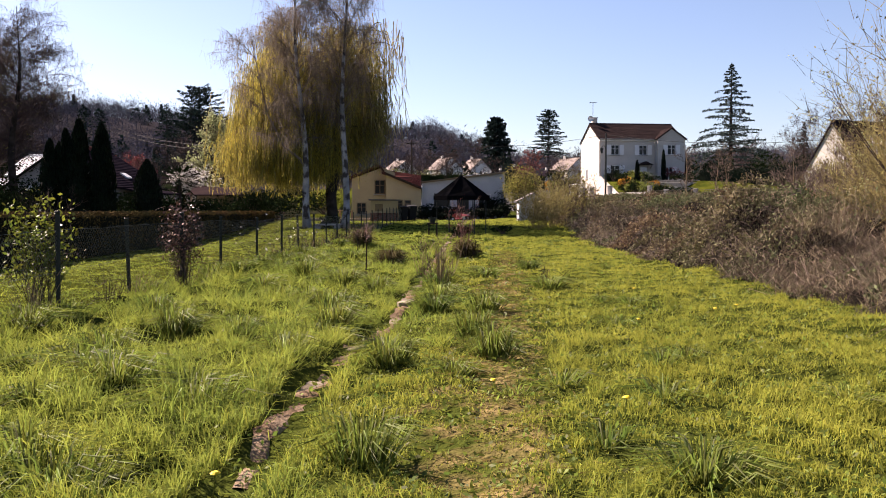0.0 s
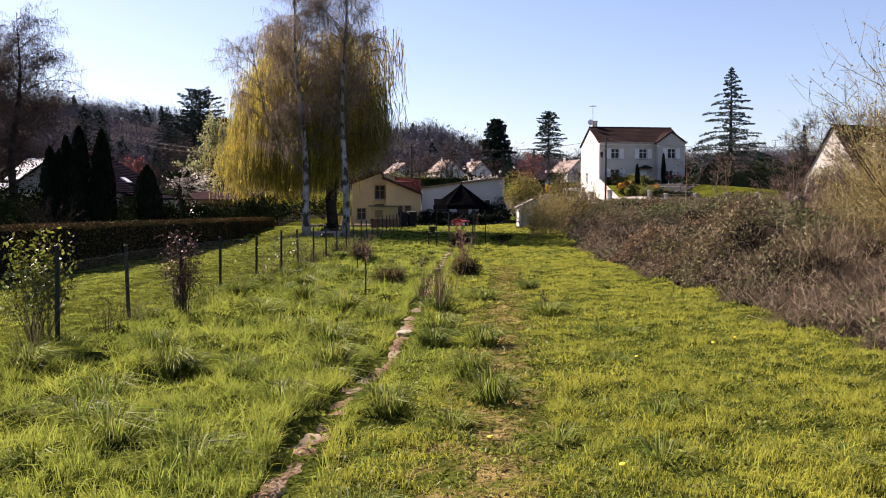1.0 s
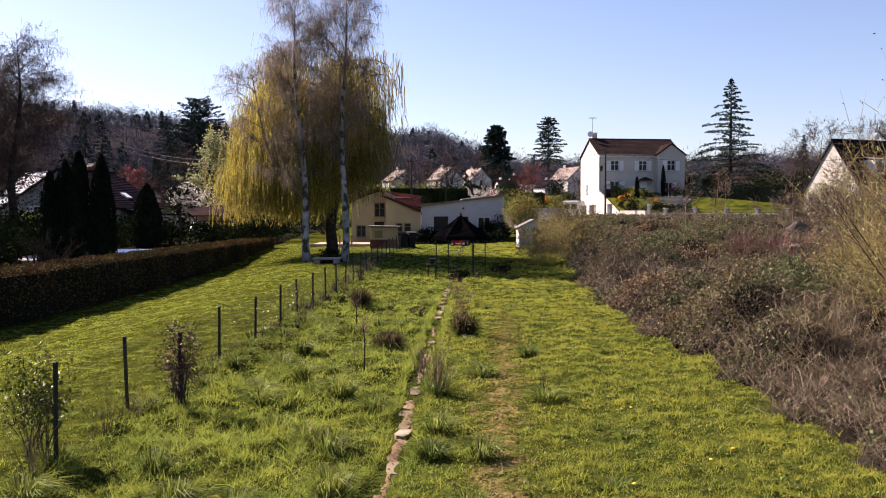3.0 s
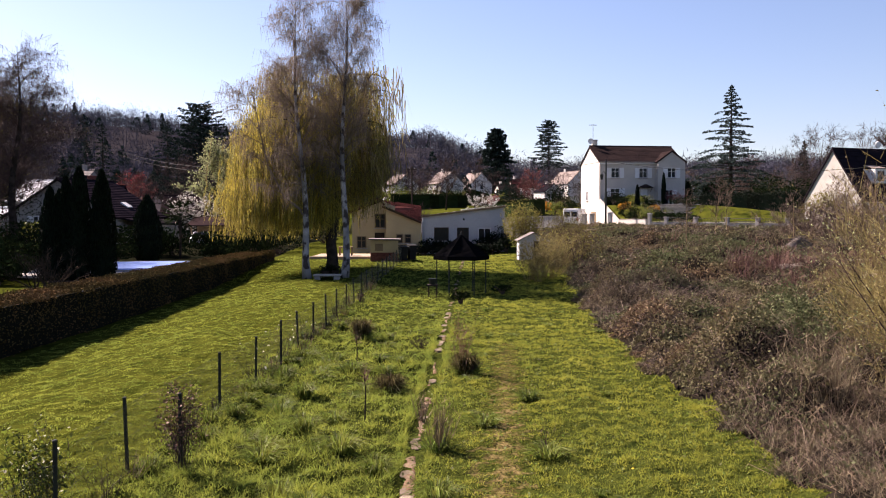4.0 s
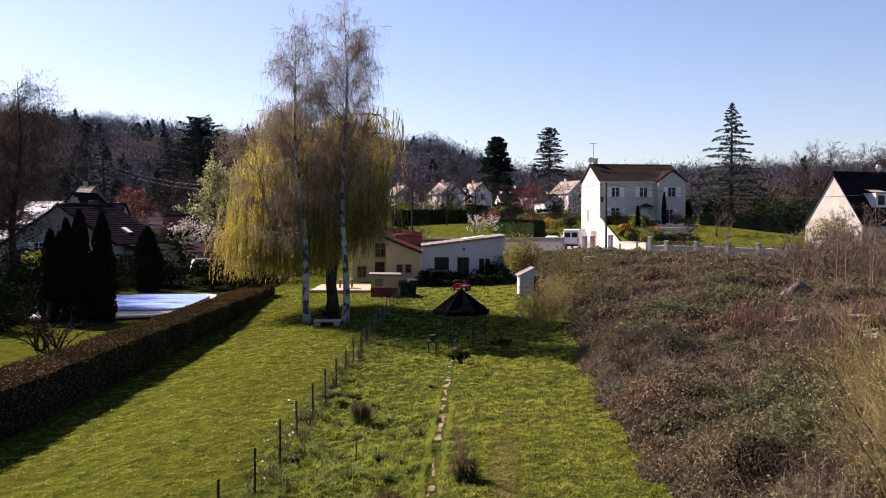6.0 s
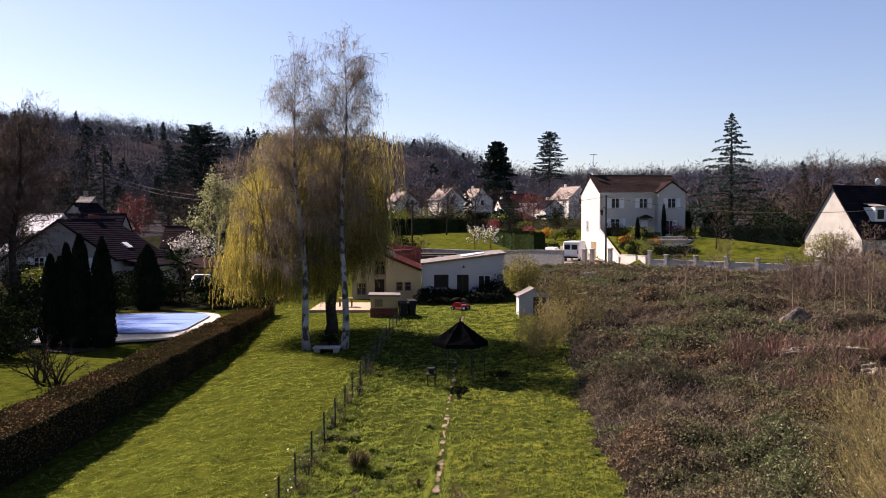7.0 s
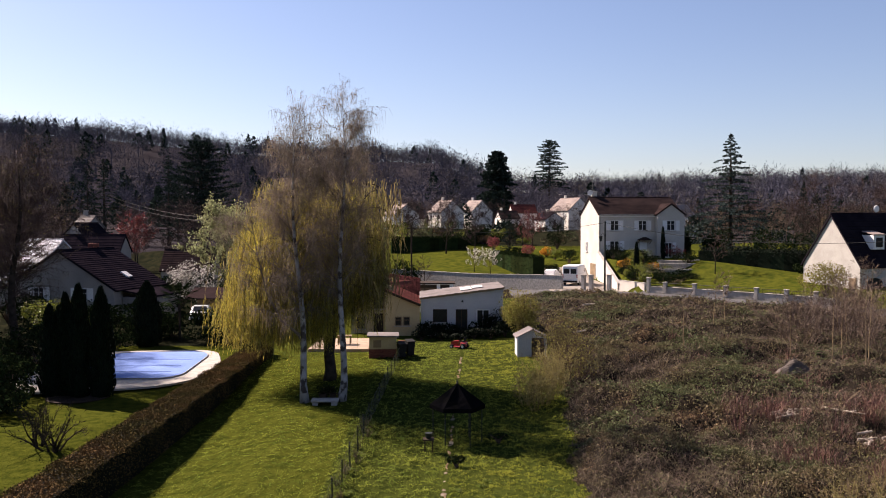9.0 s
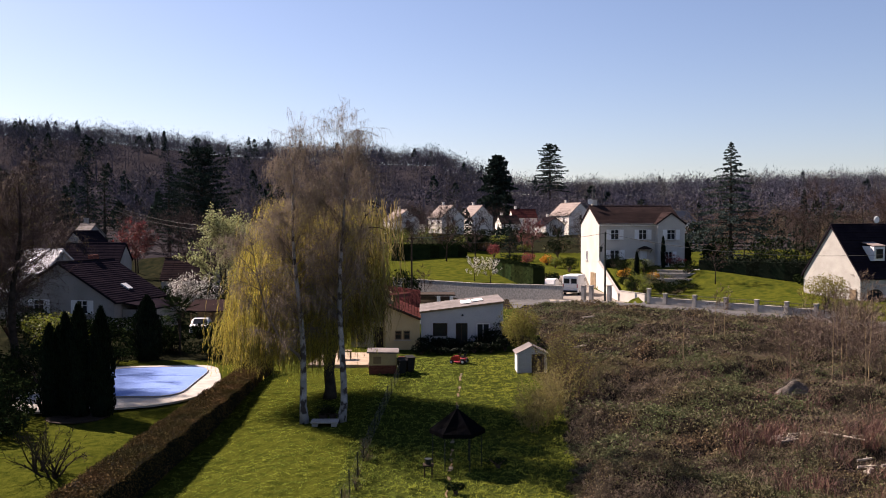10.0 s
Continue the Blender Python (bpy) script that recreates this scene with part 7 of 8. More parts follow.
for sx, sy, st in ((22.5, 50, 5.2), (24.0, 52, 4.6), (23.2, 47.5, 4.8), (25.5, 54.5, 5.0), (21.5, 53.5, 4.0), (15.6, 56, 4.6), (20.6, 66, 4.8), (21.8, 67, 4.4), (26.5, 58, 5.4), (28, 61, 5.6), (29.5, 64, 5.2), (31, 63, 5.8), (24.8, 50.5, 5.2), (33.5, 70, 6.0), (35.5, 73, 5.4), (30, 57.5, 5.6)):
    bare_tree("young_tree", "slender bare young tree in the brambles", (sx, sy, gz(sx, sy)), st, 2.0, CANE, DRY_STEM, n=20, fine=6, twig_w=0.009, start=0.25, trunk_r=0.045)
for sx, sy in ((24, 58), (26, 60), (27.5, 57), (30.5, 60.5), (33, 68), (35, 74), (32, 64), (37, 78), (25, 63), (28.5, 62), (29, 66), (26.5, 52), (30, 70)):
    bare_shrub("bare_shrub", "dense purple-brown leafless shrub above the brambles", (sx, sy, gz(sx, sy)), 3.0, 2.2, 34, CANE, None, 2, 0.03, 0.016, 0.011, 8)


def rubble():
    t = thing("cuttings_mound", "dull grey-brown heap of old cuttings among brambles", "heap", (19.2, 47.2, gz(19.2, 47.2) + 0.55))
    g = Geo()
    n, m = 14, 7
    pts = [(0, 0, 0.75)]
    for j in range(1, m):
        r = j / (m - 1)
        for i in range(n):
            a = math.tau * i / n
            w = 1 + 0.22 * math.sin(a * 3 + j) + rnd(-0.07, 0.07)
            pts.append((math.cos(a) * r * 1.1 * w, math.sin(a) * r * 0.9 * w, 0.75 * math.cos(r * 1.55) - 0.25 * r + rnd(-0.03, 0.03)))
    g.add(pts, [(0, 1 + i, 1 + (i + 1) % n) for i in range(n)] + [(1 + j * n + i, 1 + (j + 1) * n + i, 1 + (j + 1) * n + (i + 1) % n, 1 + j * n + (i + 1) % n) for j in range(m - 2) for i in range(n)])
    part("mound", g, HEAP, t, smooth=True)
    A, B = [], []
    for _ in range(700):
        a, r = rnd(0, math.tau), math.sqrt(rnd(0, 1)) * 0.97
        p = Vector((math.cos(a) * r * 1.05, math.sin(a) * r * 0.85, 0.75 * math.cos(r * 1.55) - 0.27 * r + 0.06))
        A.append(p), B.append(p + Vector((rnd(-0.3, 0.3), rnd(-0.3, 0.3), rnd(-0.02, 0.12))))
    v, f = ribbons(A, B, 0.012)
    part("cut_stalk", tri_mesh("cut_stalk", v, f, HEAP), None, t)["kind"] = "stuff"


rubble()
CUT = [(15.9 + rnd(-0.9, 0.9), 38.7 + rnd(-0.5, 0.5), rnd(0.35, 0.8), rnd(0.03, 0.07), rnd(-40, 40), 0.72) for _ in range(11)]
CUT += [(17.4 + rnd(-0.6, 0.6), 35 + rnd(-1.2, 1.2), rnd(0.4, 0.9), rnd(0.04, 0.07), rnd(-60, 60), 0.72) for _ in range(5)]
CUT += [(17.6, 38.0, 2.2, 0.05, -60, 0.9), (10.5, 66, 1.0, 0.08, 20, 0.6), (11.5, 70, 1.2, 0.07, 5, 0.6), (13.5, 80, 1.2, 0.08, 12, 0.6)]
for lx, ly, ln, r, a, dz in CUT:
    lg = thing("log", "pale cut branch lying on the brambles", "log", (lx, ly, gz(lx, ly) + dz), a, "cut branches")
    part("bark", Geo().tube([(-ln / 2, 0, 0), (0, 0.04, 0.03), (ln / 2, 0, 0.1)], [r, r * 0.9, r * 0.6], 8).tube([(ln * 0.1, 0.03, 0.03), (ln * 0.25, ln * 0.16, 0.12), (ln * 0.3, ln * 0.3, 0.1)], [r * 0.6, r * 0.45, r * 0.2], 6), CUT_WOOD, lg)


# ---- the lane, its walls and the big house's garden ----
def lane_point(px):
    """A point of the boundary line, by the tangent of its bearing from the meadow."""
    d = 115.0 / (1 + 0.958 * px)
    return 0.28 + px * d, d


def boundary():
    """Rendered pillars, a low wall and iron railings along the lane; a gate between taller pillars."""
    f = thing("garden_wall", "low rendered wall with pillars and black iron railings", "garden wall")
    ang = math.degrees(math.atan2(-0.692, 0.722))
    ks = [0.2339, 0.2528, 0.2866, 0.3223, 0.3575, 0.392, 0.426, 0.46]
    pts = [lane_point(k) for k in ks]
    for i, (x, y) in enumerate(pts):
        z = gz(x - 0.5, y - 0.5)
        h = 1.55 if i == 0 else 1.15
        g = Geo().box((0, 0, h / 2), (0.36, 0.36, h), bevel=0.02).box((0, 0, h + 0.04), (0.46, 0.46, 0.1), bevel=0.03)
        part("pillar", g, STONE, f).matrix_local = pose(x, y, z, 0, 0, ang)
    for (xa, ya), (xb, yb) in zip(pts[:-1], pts[1:]):
        d = Vector((xb - xa, yb - ya))
        ln = d.length - 0.38
        a = math.degrees(math.atan2(d.y, d.x))
        mx, my = (xa + xb) / 2, (ya + yb) / 2
        z = gz(mx - 0.5, my - 0.5)
        part("low_wall", Geo().box((0, 0, 0.3), (ln, 0.24, 0.72), bevel=0.01).box((0, 0, 0.69), (ln, 0.32, 0.06), bevel=0.015), STONE, f).matrix_local = pose(mx, my, z, 0, 0, a)
        r = Geo()
        for h in (0.82, 1.12):
            r.tube([(-ln / 2, 0, h), (ln / 2, 0, h)], 0.022, 5)
        n = int(ln / 0.16)
        for i in range(n):
            r.tube([(-ln / 2 + ln * (i + 0.5) / n, 0, 0.73), (-ln / 2 + ln * (i + 0.5) / n, 0, 1.14)], 0.013, 4)
        part("railing", r, DARK_METAL, f, "black iron railing").matrix_local = pose(mx, my, z, 0, 0, a)
    gate = thing("gate_pillars", "rendered stone gate pillars at the drive entrance", "gate pillars")
    gp = [lane_point(k) for k in (0.159, 0.1677, 0.1884)]
    for x, y in gp:
        z = gz(x - 0.8, y - 0.8)
        part("pillar", Geo().box((0, 0, 0.85), (0.42, 0.42, 1.7), bevel=0.02).box((0, 0, 1.74), (0.54, 0.54, 0.1), bevel=0.03), STONE, gate).matrix_local = pose(x, y, z, 0, 0, ang)
    # sloping white wall beside the drive
    w = thing("drive_wall", "bright white sloping wall beside the drive", "garden wall")
    g = Geo()
    g.prism([(20.75, 117.0, 1.6), (20.0, 99.6, 1.6), (20.0, 99.6, 2.75), (20.75, 117.0, 5.7)], (0, 0, 0), (0.28, 0, 0))
    part("wall", g, RENDER_CREAM, w)
    part("coping", Geo().prism([(19.95, 99.5, 2.76), (20.35, 99.5, 2.76), (21.1, 117.0, 5.71), (20.7, 117.0, 5.71)], (0, 0, 0), (0, 0, 0.07)), STONE, w)
    rw = thing("retaining_wall", "low pale retaining wall below the garden shrubs", "garden wall")
    d = Vector((22.1 - 20.3, 94.9 - 99.5))
    part("wall", Geo().box((0, 0, 2.25), (d.length, 0.25, 1.7), bevel=0.01), RENDER_CREAM, rw).matrix_local = pose(21.2, 97.2, 0, 0, 0, math.degrees(math.atan2(d.y, d.x)))
    part("coping", Geo().box((0, 0, 3.13), (d.length, 0.33, 0.06), bevel=0.015), STONE, rw).matrix_local = pose(21.2, 97.2, 0, 0, 0, math.degrees(math.atan2(d.y, d.x)))
    # wall of the field beyond the lane
    s = thing("stone_wall", "long pale stone wall along the lane", "garden wall")
    for i in range(12):
        x0 = -7.0 + i * 1.75
        x1 = x0 + 1.75
        y0, y1 = 99 - 0.958 * (x0 - 17), 99 - 0.958 * (x1 - 17)
        zb = min(gz(x0 - 1, y0 - 1), gz(x1 - 1, y1 - 1)) - 0.3
        ta, tb = (3.1 + 0.35 * float(smooth(3, 14, q)) for q in (x0, x1))
        n = Vector((0.692, 0.722, 0)) * 0.15
        a, b = Vector((x0, y0, 0)), Vector((x1, y1, 0))
        up = Vector((0, 0, 1))
        part("panel", Geo().prism([a - n + up * zb, b - n + up * zb, b - n + up * tb, a - n + up * ta], (0, 0, 0), n * 2), LANE_STONE, s)
        part("coping", Geo().prism([a - n * 1.3 + up * ta, b - n * 1.3 + up * tb, b - n * 1.3 + up * (tb + 0.07), a - n * 1.3 + up * (ta + 0.07)], (0, 0, 0), n * 2.6), LANE_STONE, s)



boundary()


def pole(at, tall, label, lantern=False, name="utility_pole"):
    t = thing(name, label, "pole", at)
    part("shaft", Geo().tube([(0, 0, -0.3), (0, 0, tall)], [0.13, 0.08], 10), DARK_WOOD if not lantern else DARK_METAL, t)
    if lantern:
        part("arm", Geo().tube([(0, 0, tall * 0.78), (-0.25, -0.05, tall * 0.84), (-0.5, -0.1, tall * 0.8)], 0.03, 6), DARK_METAL, t)
        part("lantern", Geo().tube([(-0.5, -0.1, tall * 0.8), (-0.5, -0.1, tall * 0.79), (-0.5, -0.1, tall * 0.72)], [0.05, 0.2, 0.1], 8), DARK_METAL, t)
    else:
        part("crossarm", Geo().box((0, 0, tall - 0.4), (1.2, 0.1, 0.1), bevel=0.01), DARK_WOOD, t)
    for x in (-0.3, 0.3):
        part("insulator", Geo().tube([(x if not lantern else 0.1 * x, 0, tall - 0.34), (x if not lantern else 0.1 * x, 0, tall - 0.2)], 0.04, 6), STONE, t)


pole((18.4, 98.8, 1.75), 8.1, "dark street lamp post beside the gate", True, "street_lamp")
pole((-3.7, 103.0, 2.6), 6.8, "dark wooden utility pole behind the cottage")
pole((40.5, 77.5, 1.7), 6.5, "dark utility pole beside the lane", True, "street_lamp")


def cable(a, b, sag, r=0.02):
    t = thing("overhead_cable", "thin dark overhead cable", "cable")
    a, b = Vector(a), Vector(b)
    pts = [a.lerp(b, i / 16) - Vector((0, 0, sag * 4 * (i / 16) * (1 - i / 16))) for i in range(17)]
    part("wire", Geo().tube(pts, r, 4), DARK_METAL, t)


cable((18.4, 98.8, 9.7), (40.5, 77.5, 8.1), 1.0)
cable((18.4, 98.8, 9.7), (-3.7, 103, 9.2), 0.9)
cable((-3.7, 103, 9.2), (9, 150, 12), 1.2)
cable((-3.7, 103, 9.2), (-22, 100, 8), 1.0)
for dz in (0, -0.6):
    cable((-53, 130, 15 + dz), (-20, 120, 11.5 + dz), 2.6, 0.03)


def van(at, rz):
    t = thing("van", "white delivery van parked on the drive", "van", at, rz)
    prof = [(-2.5, 0.35), (-2.55, 1.3), (-2.45, 2.35), (-2.3, 2.45), (1.0, 2.45), (1.3, 2.3), (1.85, 1.5), (2.5, 1.15), (2.6, 0.45), (2.4, 0.35)]
    g = Geo()
    n = len(prof)
    rings = []
    for y, k in ((-0.98, 0.96), (-0.9, 1.0), (0.9, 1.0), (0.98, 0.96)):
        rings += [(x * k, y, 0.35 + (z - 0.35) * (k if z > 1 else 1)) for x, z in prof]
    fs = [tuple(range(n - 1, -1, -1)), tuple(range(3 * n, 4 * n))]
    for r in range(3):
        fs += [(r * n + i, r * n + (i + 1) % n, r * n + n + (i + 1) % n, r * n + n + i) for i in range(n)]
    g.add(rings, fs)
    body = part("body", g, WHITE_PAINT, t)
    for y in (-0.45, 0.45):
        part("rear_window", Geo().box((-2.535, y, 1.75), (0.04, 0.7, 0.6), bevel=0.01), GLASS_DARK, body)
        part("tail_light", Geo().box((-2.54, y * 1.95, 1.15), (0.05, 0.12, 0.45), bevel=0.01), RED_PAINT, body)
    part("bumper", Geo().box((-2.6, 0, 0.5), (0.16, 1.8, 0.2), bevel=0.04), RUBBER, t)
    for y in (-0.985, 0.985):
        part("side_window", Geo().box((1.25, y * 0.985, 1.75), (0.75, 0.03, 0.5), bevel=0.01), GLASS_DARK, body)
    for x in (-1.6, 1.65):
        for y in (-0.86, 0.86):
            w = part("wheel", Geo().tube([(x, y - 0.12, 0.34), (x, y - 0.08, 0.34), (x, y + 0.08, 0.34), (x, y + 0.12, 0.34)], [0.29, 0.34, 0.34, 0.29], 16), RUBBER, t)
            part("rim", Geo().tube([(x, y - 0.125, 0.34), (x, y + 0.125, 0.34)], 0.19, 12), GALV, w)


def car(at, rz, paint, label):
    t = thing("car", label, "car", at, rz)
    prof = [(-2.0, 0.35), (-2.05, 0.8), (-1.9, 0.95), (-1.5, 1.4), (0.2, 1.45), (0.9, 1.0), (1.9, 0.82), (2.0, 0.4)]
    n = len(prof)
    rings = []
    for y, k in ((-0.85, 0.95), (-0.76, 1.0), (0.76, 1.0), (0.85, 0.95)):
        rings += [(x * k, y * (0.85 if z > 1.2 else 1), 0.35 + (z - 0.35) * k) for x, z in prof]
    fs = [tuple(range(n - 1, -1, -1)), tuple(range(3 * n, 4 * n))]
    for r in range(3):
        fs += [(r * n + i, r * n + (i + 1) % n, r * n + n + (i + 1) % n, r * n + n + i) for i in range(n)]
    body = part("body", Geo().add(rings, fs), paint, t)
    for y in (-1, 1):
        part("side_window", Geo().prism([(-1.5, y * 0.79, 0.98), (0.65, y * 0.79, 1.0), (0.15, y * 0.7, 1.36), (-1.35, y * 0.7, 1.34)], (0, 0, 0), (0, y * 0.03, 0)), GLASS_DARK, body)
    part("windscreen", Geo().prism([(0.86, -0.62, 1.04), (0.86, 0.62, 1.04), (0.28, 0.56, 1.42), (0.28, -0.56, 1.42)], (0, 0, 0), (0.03, 0, 0.02)), GLASS_DARK, body)
    for x in (-1.25, 1.25):
        for y in (-0.76, 0.76):
            part("wheel", Geo().tube([(x, y - 0.1, 0.31), (x, y + 0.1, 0.31)], 0.31, 14), RUBBER, t)


van((16.6, 109.5, 1.95), 68)
car((14.6, 117.0, 1.95), 70, WHITE_PAINT, "white car parked behind the van")
car((-22.4, 80.6, gz(-22.4, 80.6)), -80, WHITE_PAINT, "white car parked by the open shed")


def terrace_wall(cx, cy, r, a0, a1, z, h, label):
    """A curved stone terrace edge of single blocks."""
    t = thing("terrace_wall", label, "garden wall")
    n = int(abs(a1 - a0) * r / 0.62)
    for c in range(max(1, round(h / 0.22))):
        for i in range(n):
            a = a0 + (a1 - a0) * (i + 0.5 + 0.5 * (c % 2)) / n
            ob = part("block", Geo().box((0, 0, 0), (0.6, 0.34, 0.21), bevel=0.03), STONE, t)
            ob.matrix_local = pose(cx + r * math.cos(a), cy + r * math.sin(a), z + 0.11 + c * 0.22, 0, 0, math.degrees(a) + 90)


for i, (r, z, h) in enumerate(((5.2, 3.3, 0.66), (4.2, 3.95, 0.66), (3.1, 4.5, 0.44))):
    terrace_wall(29.7, 112.4, r, -2.5, -0.1, z - 0.2, h + 0.2, "curved pale stone terrace wall in the sloping garden")
bush("orange_shrub", "clipped orange-leaved shrub on the garden terrace", (25.6, 106.5, gz(25.6, 106.5)), (1.6, 1.5, 1.5), ORANGE_LEAF, 900, 0.07, hollow=0.6)
bush("orange_shrub", "orange-leaved shrub on the sloping garden", (22.2, 107.5, gz(22.2, 107.5)), (1.8, 1.5, 1.6), ORANGE_LEAF, 700, 0.07)
for bx, by, w, h, m in ((23.4, 104.5, 2.2, 1.6, FRESH_LEAF), (24.0, 108.5, 1.8, 2.0, FRESH_LEAF), (27.3, 104, 1.8, 1.2, DARK_LEAF), (21.9, 104.5, 1.8, 1.1, DARK_LEAF),
                        (26.5, 110.5, 2.4, 1.3, DARK_LEAF), (24.6, 112, 2.2, 1.5, FRESH_LEAF), (26.2, 101.5, 1.6, 1.0, DARK_LEAF), (29.3, 106.5, 2.2, 0.9, DARK_LEAF), (31.5, 112.5, 2.2, 1.4, DARK_LEAF),
                        (22.6, 111, 2.0, 1.3, DARK_LEAF), (21.7, 101.8, 1.2, 1.2, FRESH_LEAF), (24.9, 100.5, 1.4, 0.9, DARK_LEAF)):
    bush("garden_shrub", "rounded shrub on the sloping garden of the house", (bx, by, gz(bx, by) - 0.05), (w, w, h), m, 620, 0.075)
bush("red_shrub", "red-leaved ornamental maple before the house", (30.2, 113.8, gz(30.2, 113.8)), (3.0, 2.2, 1.8), RED_LEAF, 800, 0.08)
hedge("clipped_hedge", "dark clipped hedge on the house terrace", (21.4, 115.2), (25.6, 115.6), 1.1, 0.0, 5.95, DARK_LEAF, n=3500, leaf=0.06)
for cx, cy, ct in ((23.9, 107.5, 3.2), (28.9, 114.5, 4.1)):
    cypress((cx, cy, gz(cx, cy)), ct, 0.55)
cypress((33.6, 120, gz(33.6, 120)), 3.2, 1.0)
bare_tree("young_tree", "bare young tree planted in the front lawn", (32.6, 104.3, gz(32.6, 104.3)), 5.0, 2.6, n=16, fine=5, twig_w=0.02, start=0.35, trunk_r=0.07)
for hx, hy, w, h in ((40.5, 113, 2.2, 3.0), (43, 110, 3.2, 3.4), (46, 107, 3.0, 2.8), (36.5, 118, 2.2, 3.2), (38.5, 121, 3.5, 4.5), (43.5, 116, 5, 5.0), (48, 113, 5, 4.0), (34.5, 126, 4, 4), (47.5, 100, 2.6, 2.6), (44, 95.5, 2.6, 2.4), (41, 98, 2.6, 1.8)):
    bush("evergreen_shrub", "dense dark evergreen shrub at the garden's edge", (hx, hy, gz(hx, hy) - 0.1), (w * 1.3, w * 1.3, h), DARK_LEAF, 1500, 0.12, hollow=0.8)
hedge("clipped_hedge", "tall dark hedge closing the back of the front lawn", (33.8, 113.5), (47.5, 99.8), 2.2, 0.0, 6.1, CYPRESS, n=9000, leaf=0.1, rough=0.4)
for bx, by, w, h, m in ((21.6, 98.8, 1.5, 1.1, DARK_LEAF), (22.6, 97.4, 1.7, 1.3, FRESH_LEAF), (22.2, 100.4, 1.8, 1.4, DARK_LEAF), (23.4, 99.2, 1.8, 1.0, DARK_LEAF), (23.4, 102.0, 1.8, 1.3, FRESH_LEAF), (24.2, 96.8, 1.6, 1.0, DARK_LEAF), (25.2, 103.2, 1.8, 1.4, DARK_LEAF), (21.9, 103.0, 1.6, 1.6, DARK_LEAF), (23.0, 113.4, 2.4, 1.8, DARK_LEAF), (26.3, 113.6, 2.2, 1.7, PALE_LEAF), (22.4, 106.0, 2.4, 1.9, DARK_LEAF), (23.6, 110.2, 2.6, 1.8, DARK_LEAF), (25.2, 109.0, 2.2, 1.5, DARK_LEAF), (24.6, 105.0, 2.0, 1.2, BRAMBLE_LEAF), (22.2, 113.6, 2.4, 2.2, CYPRESS), (25.6, 112.0, 2.4, 1.4, DARK_LEAF), (27.6, 102.0, 1.8, 1.0, DARK_LEAF), (30.8, 109.0, 2.2, 1.1, DARK_LEAF), (26.8, 106.6, 2.0, 1.0, BRAMBLE_LEAF), (28.4, 102.6, 2.0, 0.9, DARK_LEAF), (29.8, 104.2, 1.8, 0.8, DARK_LEAF), (25.6, 98.6, 1.8, 1.0, DARK_LEAF), (27.4, 108.8, 2.2, 1.1, FRESH_LEAF), (29.6, 110.8, 2.2, 1.2, DARK_LEAF), (24.4, 101.8, 2.0, 1.1, BRAMBLE_LEAF), (26.6, 99.8, 1.6, 0.8, BRAMBLE_LEAF)):
    bush("garden_shrub", "rounded shrub on the bank above the retaining wall", (bx, by, gz(bx, by) - 0.05), (w, w, h), m, 560, 0.075, hollow=0.7)
hedge("clipped_hedge", "yellow-green clipped hedge beside the lane", (41.5, 79.0), (43.5, 77.2), 1.0, 0.0, 3.6, FRESH_LEAF, n=2500, leaf=0.06)
bush("garden_shrub", "twiggy olive shrub before the beige house", (37.2, 84.5, gz(37.2, 84.5)), (5.0, 3.0, 3.6), BUD_LEAF, 3600, 0.08, hollow=0.4)

# ---- lawn beyond the lane ----
hedge("clipped_hedge", "dark scalloped hedge bordering the far lawn", (8.0, 130), (12.0, 109), 1.6, 0.0, 5.3, DARK_LEAF, n=9000, leaf=0.09, rough=0.2)
hedge("clipped_hedge", "dark hedge at the back of the far lawn", (-9, 150), (4, 152), 1.6, 0.0, 7.0, DARK_LEAF, n=7000, leaf=0.1, rough=0.2)
hedge("clipped_hedge", "dark hedge among the hillside gardens", (5, 160), (9, 190), 1.6, 0.0, 8.0, DARK_LEAF, n=7000, leaf=0.1, rough=0.2)
bush("evergreen_shrub", "dark round evergreen beside the utility pole", (-4.8, 107.5, gz(-4.8, 107.5)), (4.2, 4.2, 4.2), DARK_LEAF, 1800, 0.13, hollow=0.75)
bare_tree("bare_tree", "bare garden tree on the far lawn", (0.45, 144, gz(0.45, 144)), 9.0, 5.5, n=26, fine=6, twig_w=0.022)
bare_tree("bare_tree", "bare garden tree on the far lawn", (5.0, 138, gz(5, 138)), 8.6, 5.0, n=26, fine=6, twig_w=0.022)
bare_tree("bare_tree", "small bare fruit tree on the far lawn", (-2.4, 116, gz(-2.4, 116)), 4.0, 3.6, n=16, fine=5, twig_w=0.016)
for bx, by in ((4.2, 117), (6.3, 115.5)):
    bare_tree("blossom_tree", "small fruit tree in white blossom on the far lawn", (bx, by, gz(bx, by)), 2.9, 3.2, n=16, fine=6, leaf=BLOSSOM, leaf_n=1, leaf_size=0.07, twig_w=0.012)
bare_tree("red_tree", "small tree with dark red buds", (15.3, 150, gz(15.3, 150)), 6.5, 5.0, RED_CANE, n=26, fine=7, leaf=RED_LEAF, leaf_n=1, leaf_size=0.09, twig_w=0.025)
